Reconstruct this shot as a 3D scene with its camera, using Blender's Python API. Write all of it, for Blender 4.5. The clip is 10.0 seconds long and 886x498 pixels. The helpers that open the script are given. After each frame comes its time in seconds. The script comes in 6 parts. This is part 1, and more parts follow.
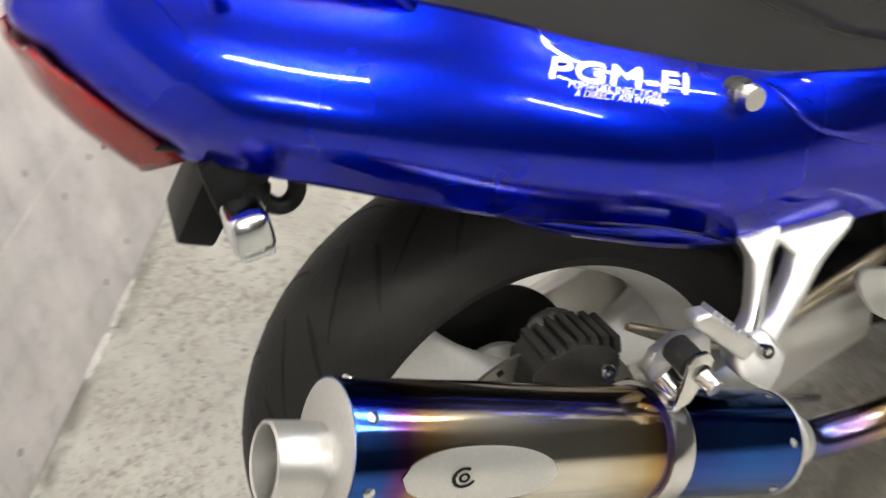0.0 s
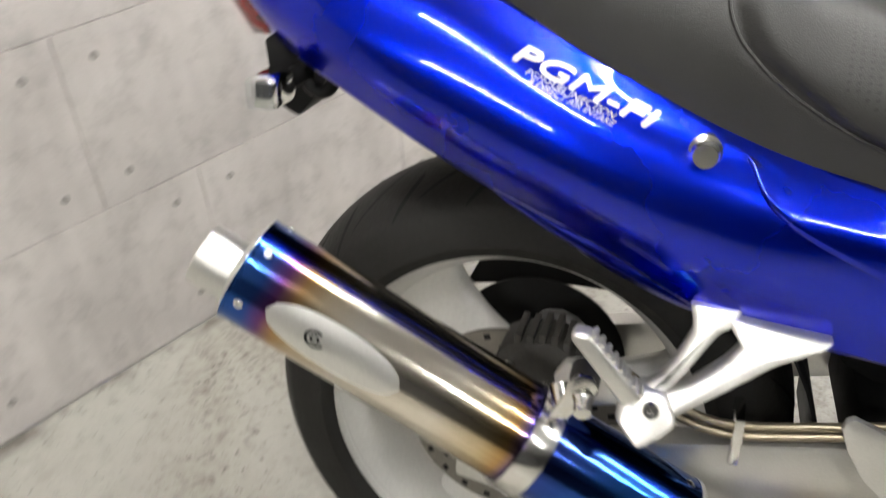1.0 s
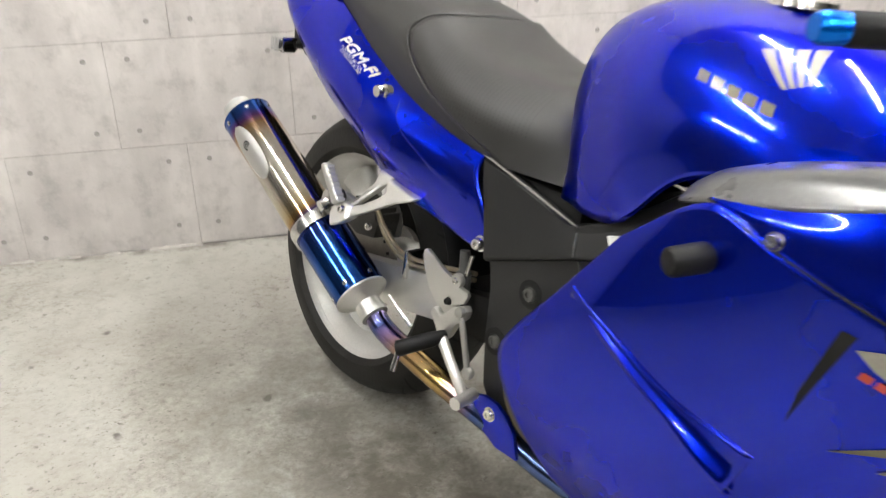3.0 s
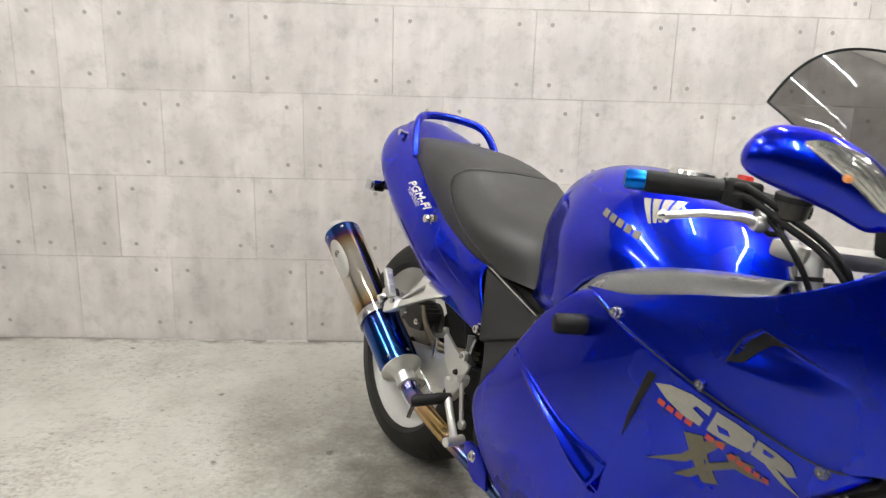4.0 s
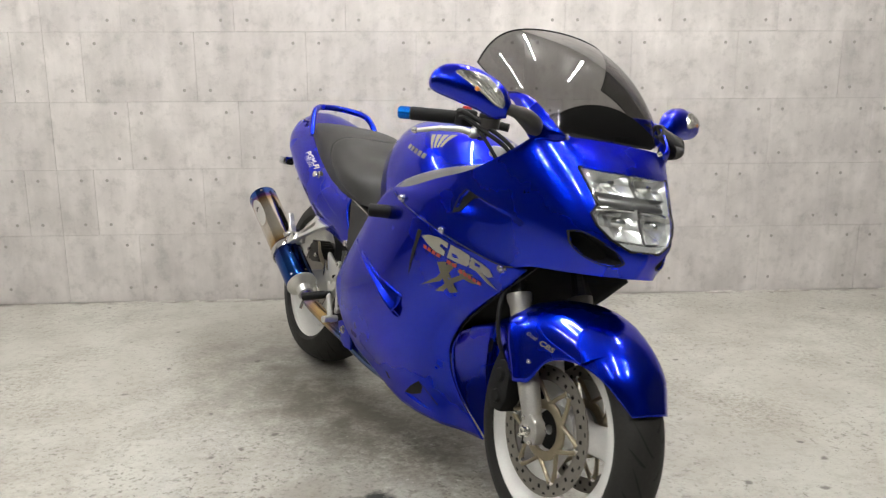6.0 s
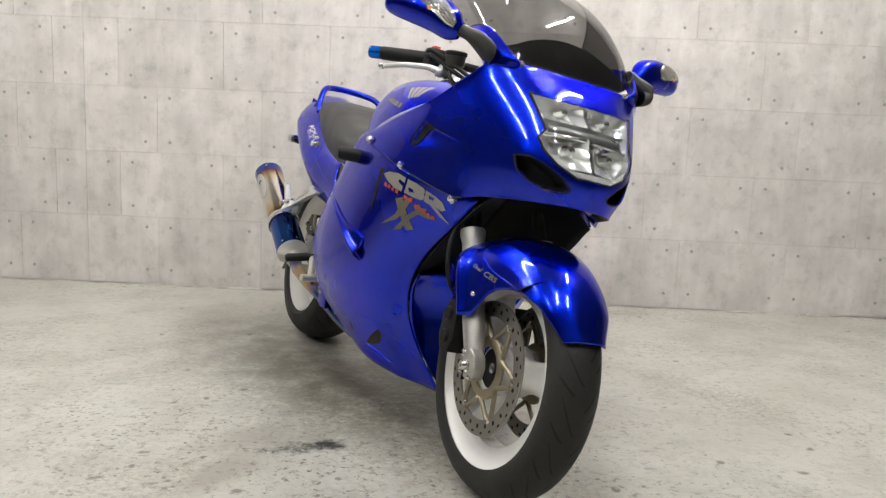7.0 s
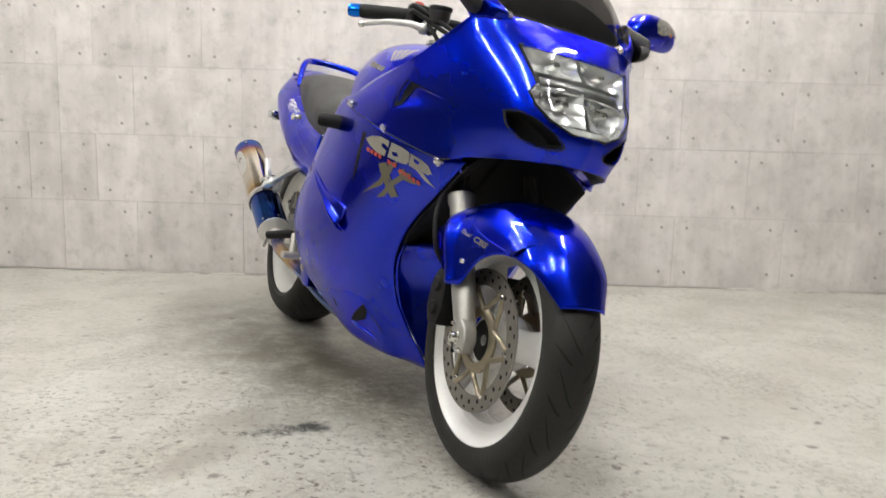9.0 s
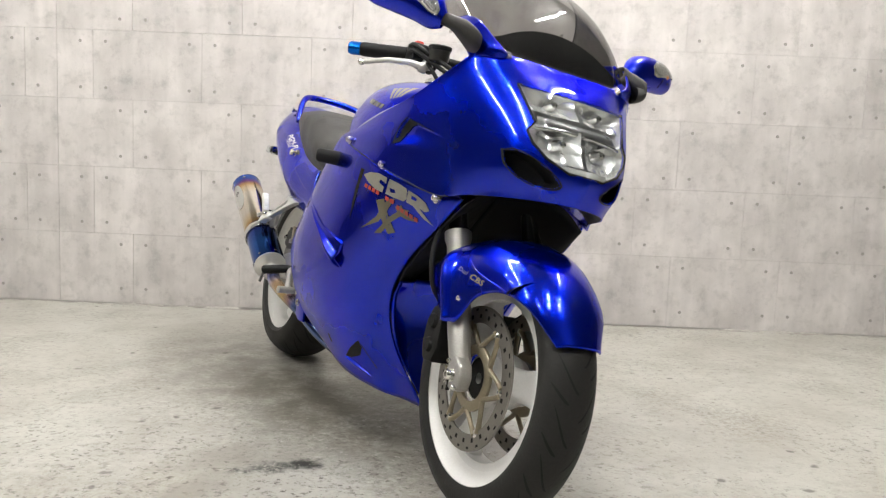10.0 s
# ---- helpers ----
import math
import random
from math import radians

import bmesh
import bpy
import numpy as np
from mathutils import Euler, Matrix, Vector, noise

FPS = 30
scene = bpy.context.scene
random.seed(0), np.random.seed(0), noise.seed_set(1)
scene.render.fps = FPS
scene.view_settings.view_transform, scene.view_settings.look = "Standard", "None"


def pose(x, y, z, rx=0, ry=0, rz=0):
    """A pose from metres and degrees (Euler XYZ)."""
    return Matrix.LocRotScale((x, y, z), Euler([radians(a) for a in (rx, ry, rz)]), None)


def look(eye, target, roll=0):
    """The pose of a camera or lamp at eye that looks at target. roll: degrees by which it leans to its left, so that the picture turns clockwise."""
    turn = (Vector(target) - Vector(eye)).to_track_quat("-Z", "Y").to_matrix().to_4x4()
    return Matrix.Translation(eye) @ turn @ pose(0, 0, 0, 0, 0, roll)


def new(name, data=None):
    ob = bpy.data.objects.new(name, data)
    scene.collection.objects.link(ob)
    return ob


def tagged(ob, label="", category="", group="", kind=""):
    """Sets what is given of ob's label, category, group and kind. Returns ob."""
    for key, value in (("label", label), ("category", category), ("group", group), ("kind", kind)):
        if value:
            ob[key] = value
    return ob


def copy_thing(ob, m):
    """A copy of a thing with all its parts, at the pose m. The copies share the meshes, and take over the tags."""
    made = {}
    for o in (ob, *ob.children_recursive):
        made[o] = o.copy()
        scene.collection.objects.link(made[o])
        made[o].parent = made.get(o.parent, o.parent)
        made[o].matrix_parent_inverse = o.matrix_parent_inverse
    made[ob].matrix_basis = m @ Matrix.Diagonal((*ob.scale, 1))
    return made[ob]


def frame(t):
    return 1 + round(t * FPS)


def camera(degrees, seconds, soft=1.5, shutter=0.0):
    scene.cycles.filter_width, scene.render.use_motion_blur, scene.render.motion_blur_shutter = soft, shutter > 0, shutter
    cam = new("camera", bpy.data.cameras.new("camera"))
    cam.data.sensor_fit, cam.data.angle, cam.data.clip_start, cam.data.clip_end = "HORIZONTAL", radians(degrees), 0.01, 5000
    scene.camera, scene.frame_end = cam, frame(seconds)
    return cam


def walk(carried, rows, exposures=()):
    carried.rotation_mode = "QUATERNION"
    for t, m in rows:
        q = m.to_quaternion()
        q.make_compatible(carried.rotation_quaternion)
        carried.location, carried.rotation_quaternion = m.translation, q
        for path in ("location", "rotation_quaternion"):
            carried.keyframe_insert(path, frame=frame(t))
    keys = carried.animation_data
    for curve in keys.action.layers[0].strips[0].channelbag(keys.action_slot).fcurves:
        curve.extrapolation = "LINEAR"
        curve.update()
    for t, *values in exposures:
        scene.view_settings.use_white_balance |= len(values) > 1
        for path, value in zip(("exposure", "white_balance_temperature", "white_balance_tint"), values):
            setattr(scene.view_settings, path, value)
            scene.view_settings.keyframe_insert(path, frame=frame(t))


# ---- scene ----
cam = camera(54.4, 10.0, soft=1.25, shutter=0.4)
PATH = [
    (0, (-0.619, -0.809, 1.149), (0.857, -0.596, -0.183), -6.8),
    (0.2, (-0.648, -0.883, 1.11), (0.849, -0.439, -0.138), -6.8),
    (0.5, (-0.607, -0.994, 1.12), (0.727, -0.442, -0.263), -2.6),
    (0.8, (-0.599, -1.15, 1.124), (0.675, -0.208, -0.096), -4.9),
    (1, (-0.581, -1.252, 1.124), (0.548, -0.125, -0.083), -3.3),
    (1.2, (-0.563, -1.384, 1.138), (0.416, -0.137, -0.082), -3.9),
    (1.5, (-0.533, -1.562, 1.141), (0.412, -0.223, -0.005), -3.1),
    (1.7, (-0.519, -1.684, 1.147), (0.301, -0.245, 0.026), -3.5),
    (2, (-0.514, -1.863, 1.163), (0.241, -0.373, 0.062), -0.5),
    (2.2, (-0.457, -1.986, 1.182), (0.195, -0.376, 0.191), -1.6),
    (2.5, (-0.359, -2.164, 1.183), (0.131, -0.503, 0.183), 0.5),
    (2.7, (-0.297, -2.286, 1.202), (0.144, -0.613, 0.199), -0.2),
    (3.8, (-0.088, -2.974, 1.273), (0.066, -1.066, 0.694), 2.6),
    (4, (-0.052, -3.088, 1.303), (0.028, -1.173, 0.731), 1.7),
    (4.2, (-0.044, -3.217, 1.304), (0.026, -1.282, 0.805), 1.1),
    (4.5, (-0.016, -3.398, 1.293), (0.163, -1.476, 0.77), 0.1),
    (4.7, (0.015, -3.504, 1.31), (0.261, -1.589, 0.786), -0.8),
    (5, (0.08, -3.662, 1.299), (0.285, -1.721, 0.864), -0.6),
    (5.2, (0.132, -3.758, 1.296), (0.286, -1.823, 0.817), -1.3),
    (5.5, (0.201, -3.885, 1.274), (0.321, -1.947, 0.792), -0.8),
    (5.7, (0.22, -3.961, 1.257), (0.342, -2.027, 0.76), -0.5),
    (6.8, (0.525, -4.065, 0.956), (0.512, -2.093, 0.627), 2.4),
    (7, (0.569, -4.057, 0.885), (0.506, -2.083, 0.57), 2.3),
    (7.2, (0.574, -4.035, 0.849), (0.527, -2.042, 0.678), 1.7),
    (7.5, (0.581, -3.996, 0.82), (0.516, -1.997, 0.781), 1.5),
    (7.7, (0.577, -3.987, 0.81), (0.51, -1.988, 0.806), 1.4),
    (8, (0.575, -3.968, 0.805), (0.53, -1.969, 0.768), 1.3),
    (8.2, (0.577, -3.966, 0.802), (0.551, -1.973, 0.63), 1.6),
    (8.5, (0.58, -3.948, 0.807), (0.595, -1.975, 0.482), 1.5),
    (8.7, (0.575, -3.951, 0.799), (0.598, -1.986, 0.429), 1.9),
    (9, (0.575, -3.948, 0.805), (0.535, -1.976, 0.477), 1.5),
    (9.2, (0.574, -3.952, 0.8), (0.511, -1.973, 0.522), 2.1),
    (9.5, (0.573, -3.949, 0.804), (0.514, -1.964, 0.564), 2.1),
    (9.7, (0.573, -3.951, 0.804), (0.531, -1.966, 0.565), 2.3),
    (10, (0.573, -3.948, 0.805), (0.54, -1.963, 0.562), 2.3),
]
EXPOSURE = [(0, 0.23), (0.5, 0.20), (1, 0.10), (1.5, 0.08), (2, 0.18), (2.5, 0.22), (4, 0.03), (4.5, -0.04), (5, 0.03), (5.5, 0.0),
            (6.8, -0.22), (7, -0.08), (7.5, -0.22), (8, -0.37), (8.5, -0.06), (9, 0.06), (9.5, 0.12), (10, 0.09)]
walk(cam, [(t, look(eye, target, roll)) for t, eye, target, roll in PATH], EXPOSURE)

# ---- world, lights and exposure ----
world = bpy.data.worlds.new("world")
scene.world = world
world.use_nodes = True
world.node_tree.nodes["Background"].inputs[0].default_value = (0.75, 0.75, 0.75, 1)
world.node_tree.nodes["Background"].inputs[1].default_value = 0.05
scene.view_settings.exposure = 0.0
TUBE_POWER = 240.0
TUBES = [(0.80, -0.98), (1.85, -1.25), (0.42, -3.40), (1.48, -3.30), (-0.92, -1.40), (-1.27, -3.80), (-2.95, -1.70)]
CEIL = 2.75


# ---- materials ----
def mat(name, base, rough=0.5, metal=0.0, coat=0.0, vary=0.12, scale=8.0, fine=120.0, bump=0.0, rvary=0.1, spec=0.5, coat_rough=0.03):
    m = bpy.data.materials.new(name)
    m.use_nodes = True
    nt = m.node_tree
    b = nt.nodes["Principled BSDF"]
    b.inputs["Metallic"].default_value = metal
    b.inputs["Coat Weight"].default_value = coat
    b.inputs["Coat Roughness"].default_value = coat_rough
    b.inputs["Coat IOR"].default_value = 1.42
    b.inputs["Specular IOR Level"].default_value = spec
    tc = nt.nodes.new("ShaderNodeTexCoord")
    n1 = nt.nodes.new("ShaderNodeTexNoise")
    n1.inputs["Scale"].default_value = scale
    n1.inputs["Detail"].default_value = 5
    n2 = nt.nodes.new("ShaderNodeTexNoise")
    n2.inputs["Scale"].default_value = fine
    n2.inputs["Detail"].default_value = 3
    nt.links.new(tc.outputs["Object"], n1.inputs["Vector"])
    nt.links.new(tc.outputs["Object"], n2.inputs["Vector"])
    add = nt.nodes.new("ShaderNodeMath")
    add.operation = "ADD"
    nt.links.new(n1.outputs[0], add.inputs[0])
    nt.links.new(n2.outputs[0], add.inputs[1])
    ramp = nt.nodes.new("ShaderNodeMapRange")
    ramp.inputs[1].default_value, ramp.inputs[2].default_value = 0.6, 1.4
    ramp.inputs[3].default_value, ramp.inputs[4].default_value = 1 - vary, 1 + vary
    nt.links.new(add.outputs[0], ramp.inputs[0])
    mix = nt.nodes.new("ShaderNodeVectorMath")
    mix.operation = "SCALE"
    mix.inputs[0].default_value = base
    nt.links.new(ramp.outputs[0], mix.inputs["Scale"])
    nt.links.new(mix.outputs[0], b.inputs["Base Color"])
    rr = nt.nodes.new("ShaderNodeMapRange")
    rr.inputs[1].default_value, rr.inputs[2].default_value = 0.3, 0.7
    rr.inputs[3].default_value, rr.inputs[4].default_value = max(0, rough * (1 - rvary)), min(1, rough * (1 + rvary))
    nt.links.new(n1.outputs[0], rr.inputs[0])
    nt.links.new(rr.outputs[0], b.inputs["Roughness"])
    if bump:
        bp = nt.nodes.new("ShaderNodeBump")
        bp.inputs["Strength"].default_value = bump
        bp.inputs["Distance"].default_value = 0.002
        nt.links.new(n2.outputs[0], bp.inputs["Height"])
        nt.links.new(bp.outputs[0], b.inputs["Normal"])
    return m


BLUE = mat("candy_blue_paint", (0.0002, 0.0130, 0.48), 0.27, 0.97, 0.9, 0.06, 3, 900, rvary=0.15, coat_rough=0.012, spec=0.0)
BLUE.node_tree.nodes["Principled BSDF"].inputs["Coat IOR"].default_value = 1.45
BLUE.node_tree.nodes["Principled BSDF"].inputs["Specular Tint"].default_value = (0.01, 0.08, 0.80, 1)
WHITE = mat("white_wheel_paint", (0.72, 0.71, 0.69), 0.35, 0, 0.5, 0.06, 12, 200)
SILVER_RIM = mat("silver_wheel_paint", (0.74, 0.73, 0.70), 0.35, 0.05, 0.4, 0.08, 12, 200)
RUBBER = mat("tyre_rubber", (0.0110, 0.0104, 0.0092), 0.62, 0, 0, 0.3, 14, 160, 0.35, spec=0.35)
ALU = mat("cast_aluminium", (0.66, 0.65, 0.62), 0.34, 0.85, 0, 0.08, 20, 400, 0.1)
STEEL = mat("polished_steel", (0.75, 0.74, 0.71), 0.16, 1.0, 0, 0.06, 25, 300)
DISC = mat("brake_disc_steel", (0.22, 0.205, 0.185), 0.36, 0.8, 0, 0.15, 30, 300)
BRONZE = mat("anodised_gold_carrier", (0.31, 0.265, 0.19), 0.38, 0.8, 0, 0.15, 30, 300)
BLACKP = mat("satin_black_plastic", (0.0075, 0.0075, 0.0078), 0.5, 0, 0, 0.2, 14, 300, 0.15, spec=0.17)
FORKM = mat("dull_fork_aluminium", (0.42, 0.41, 0.385), 0.42, 0.75, 0, 0.12, 25, 300, 0.1)
DARK = mat("matt_black_metal", (0.006, 0.006, 0.006), 0.65, 0.0, 0, 0.3, 20, 200, 0.2, spec=0.25)
LEATHER = mat("black_seat_vinyl", (0.021, 0.0205, 0.0195), 0.46, 0, 0, 0.15, 9, 900, 0.25)
CHROME = mat("chrome", (0.85, 0.85, 0.85), 0.06, 1.0, 0, 0.03)
REDLENS = mat("red_lens", (0.26, 0.008, 0.007), 0.12, 0, 1.0, 0.1, 30, 200)
DECAL = mat("silver_decal", (0.55, 0.54, 0.52), 0.35, 0.3, 0.6, 0.1, 40, 300)
GOLD = mat("olive_gold_decal", (0.10, 0.09, 0.055), 0.55, 0.0, 0.1, 0.12, 40, 300)
REDDEC = mat("red_decal", (0.35, 0.03, 0.02), 0.4, 0, 0.6, 0.1, 40, 300)
CLUTCH = mat("bronze_engine_cover", (0.14, 0.122, 0.082), 0.45, 0.5, 0, 0.2, 20, 200, 0.15)
BLUEANO = mat("blue_anodised", (0.0, 0.14, 0.62), 0.25, 0.8, 0, 0.08)
BOOT = mat("weathered_grey_rubber", (0.024, 0.0225, 0.020), 0.55, 0, 0, 0.2, 16, 300, 0.15)
LETTER = mat("grey_silver_lettering", (0.23, 0.218, 0.19), 0.45, 0.2, 0.3, 0.12, 60, 300)
REFLECT = mat("pressed_lamp_reflector", (0.90, 0.90, 0.89), 0.17, 0.72, 0, 0.05, 30, 300)
GREYMET = mat("grey_painted_metal", (0.13, 0.13, 0.128), 0.30, 0.5, 0, 0.15, 12, 200)
CEILM = mat("grey_ceiling_board", (0.26, 0.26, 0.26), 0.8, 0, 0, 0.05, 3, 60)
PLAINW = mat("dark_grey_paint", (0.07, 0.07, 0.071), 0.8, 0, 0, 0.08, 2, 60, 0.1)
CUP = mat("smoked_plastic_cup", (0.03, 0.028, 0.024), 0.35, 0, 0.3, 0.15, 30, 300)
FROST = mat("pressed_lamp_mirror", (0.80, 0.78, 0.74), 0.10, 0.9, 0, 0.08, 60, 400)
AMBER = mat("amber_bulb", (0.55, 0.2, 0.05), 0.3, 0, 0.5)
COVERM = mat("satin_black_frame_paint", (0.013, 0.013, 0.0132), 0.42, 0, 0, 0.2, 14, 300, 0.12, spec=0.36)
CALIPER = mat("dusty_black_caliper", (0.030, 0.028, 0.025), 0.55, 0.2, 0, 0.35, 25, 250, 0.2)
BUTTON = mat("red_button", (0.55, 0.03, 0.02), 0.4)
ENGINE = mat("grey_engine_paint", (0.09, 0.09, 0.085), 0.5, 0.4, 0, 0.2, 20, 200, 0.2)


def glass(name, tint, rough=0.02, alpha=None):
    m = bpy.data.materials.new(name)
    m.use_nodes = True
    nt = m.node_tree
    nt.nodes.remove(nt.nodes["Principled BSDF"])
    out = nt.nodes["Material Output"]
    tr = nt.nodes.new("ShaderNodeBsdfTransparent")
    tr.inputs[0].default_value = (*tint, 1)
    gl = nt.nodes.new("ShaderNodeBsdfGlossy")
    gl.inputs["Roughness"].default_value = rough
    lw = nt.nodes.new("ShaderNodeLayerWeight")
    lw.inputs[0].default_value = 0.5
    pw = nt.nodes.new("ShaderNodeMath")
    pw.operation = "POWER"
    pw.inputs[1].default_value = 4.0
    nt.links.new(lw.outputs["Facing"], pw.inputs[0])
    fr = nt.nodes.new("ShaderNodeMath")
    fr.operation = "MULTIPLY_ADD"
    fr.inputs[1].default_value, fr.inputs[2].default_value = 0.9, 0.045
    nt.links.new(pw.outputs[0], fr.inputs[0])
    mx = nt.nodes.new("ShaderNodeMixShader")
    nt.links.new(fr.outputs[0], mx.inputs[0])
    nt.links.new(tr.outputs[0], mx.inputs[1])
    nt.links.new(gl.outputs[0], mx.inputs[2])
    nt.links.new(mx.outputs[0], out.inputs[0])
    return m


SMOKE = glass("smoked_acrylic", (0.24, 0.235, 0.23))
CLEAR = glass("clear_lens", (0.9, 0.92, 0.92))


def emitter(name, colour, strength):
    m = bpy.data.materials.new(name)
    m.use_nodes = True
    b = m.node_tree.nodes["Principled BSDF"]
    b.inputs["Base Color"].default_value = (0.8, 0.8, 0.8, 1)
    b.inputs["Emission Color"].default_value = (*colour, 1)
    b.inputs["Emission Strength"].default_value = strength
    return m


TUBE = emitter("tube_light", (1.0, 0.985, 0.94), TUBE_POWER)


def concrete_wall():
    m = mat("printed_concrete", (0.56, 0.526, 0.507), 0.75, 0, 0, 0.05, 1.2, 220, 0.12, spec=0.3)
    nt = m.node_tree
    b = nt.nodes["Principled BSDF"]
    geo = nt.nodes.new("ShaderNodeNewGeometry")
    oi = nt.nodes.new("ShaderNodeObjectInfo")
    n3 = nt.nodes.new("ShaderNodeTexNoise")
    n3.inputs["Scale"].default_value = 4.5
    n3.inputs["Detail"].default_value = 6
    n3.inputs["Roughness"].default_value = 0.6
    stretch = nt.nodes.new("ShaderNodeMapping")
    stretch.inputs["Scale"].default_value = (1.25, 1, 0.95)
    nt.links.new(geo.outputs["Position"], stretch.inputs["Vector"])
    nt.links.new(stretch.outputs[0], n3.inputs["Vector"])
    r = nt.nodes.new("ShaderNodeMapRange")
    r.inputs[1].default_value, r.inputs[2].default_value = 0.32, 0.68
    r.inputs[3].default_value, r.inputs[4].default_value = 0.82, 1.13
    nt.links.new(n3.outputs[0], r.inputs[0])
    # runs of rain-like streaks down the shuttered face, and blotches a hand across
    run = nt.nodes.new("ShaderNodeMapping")
    run.inputs["Scale"].default_value = (11, 1, 0.9)
    nt.links.new(geo.outputs["Position"], run.inputs["Vector"])
    n4 = nt.nodes.new("ShaderNodeTexNoise")
    n4.inputs["Scale"].default_value = 1.6
    n4.inputs["Detail"].default_value = 5
    nt.links.new(run.outputs[0], n4.inputs["Vector"])
    r4 = nt.nodes.new("ShaderNodeMapRange")
    r4.inputs[1].default_value, r4.inputs[2].default_value = 0.35, 0.70
    r4.inputs[3].default_value, r4.inputs[4].default_value = 1.045, 0.93
    nt.links.new(n4.outputs[0], r4.inputs[0])
    n5 = nt.nodes.new("ShaderNodeTexNoise")
    n5.inputs["Scale"].default_value = 15
    n5.inputs["Detail"].default_value = 8
    n5.inputs["Roughness"].default_value = 0.7
    nt.links.new(geo.outputs["Position"], n5.inputs["Vector"])
    r5 = nt.nodes.new("ShaderNodeMapRange")
    r5.inputs[1].default_value, r5.inputs[2].default_value = 0.50, 0.72
    r5.inputs[3].default_value, r5.inputs[4].default_value = 1.025, 0.76
    nt.links.new(n5.outputs[0], r5.inputs[0])
    m45 = nt.nodes.new("ShaderNodeMath")
    m45.operation = "MULTIPLY"
    nt.links.new(r4.outputs[0], m45.inputs[0])
    nt.links.new(r5.outputs[0], m45.inputs[1])
    r2 = nt.nodes.new("ShaderNodeMapRange")
    r2.inputs[3].default_value, r2.inputs[4].default_value = 0.955, 1.04
    nt.links.new(oi.outputs["Random"], r2.inputs[0])
    mul = nt.nodes.new("ShaderNodeMath")
    mul.operation = "MULTIPLY"
    nt.links.new(r.outputs[0], mul.inputs[0])
    nt.links.new(r2.outputs[0], mul.inputs[1])
    mul2 = nt.nodes.new("ShaderNodeMath")
    mul2.operation = "MULTIPLY"
    nt.links.new(mul.outputs[0], mul2.inputs[0])
    nt.links.new(m45.outputs[0], mul2.inputs[1])
    sc = nt.nodes.new("ShaderNodeVectorMath")
    sc.operation = "SCALE"
    src = b.inputs["Base Color"].links[0].from_socket
    nt.links.new(src, sc.inputs[0])
    nt.links.new(mul2.outputs[0], sc.inputs["Scale"])
    nt.links.new(sc.outputs[0], b.inputs["Base Color"])
    return m


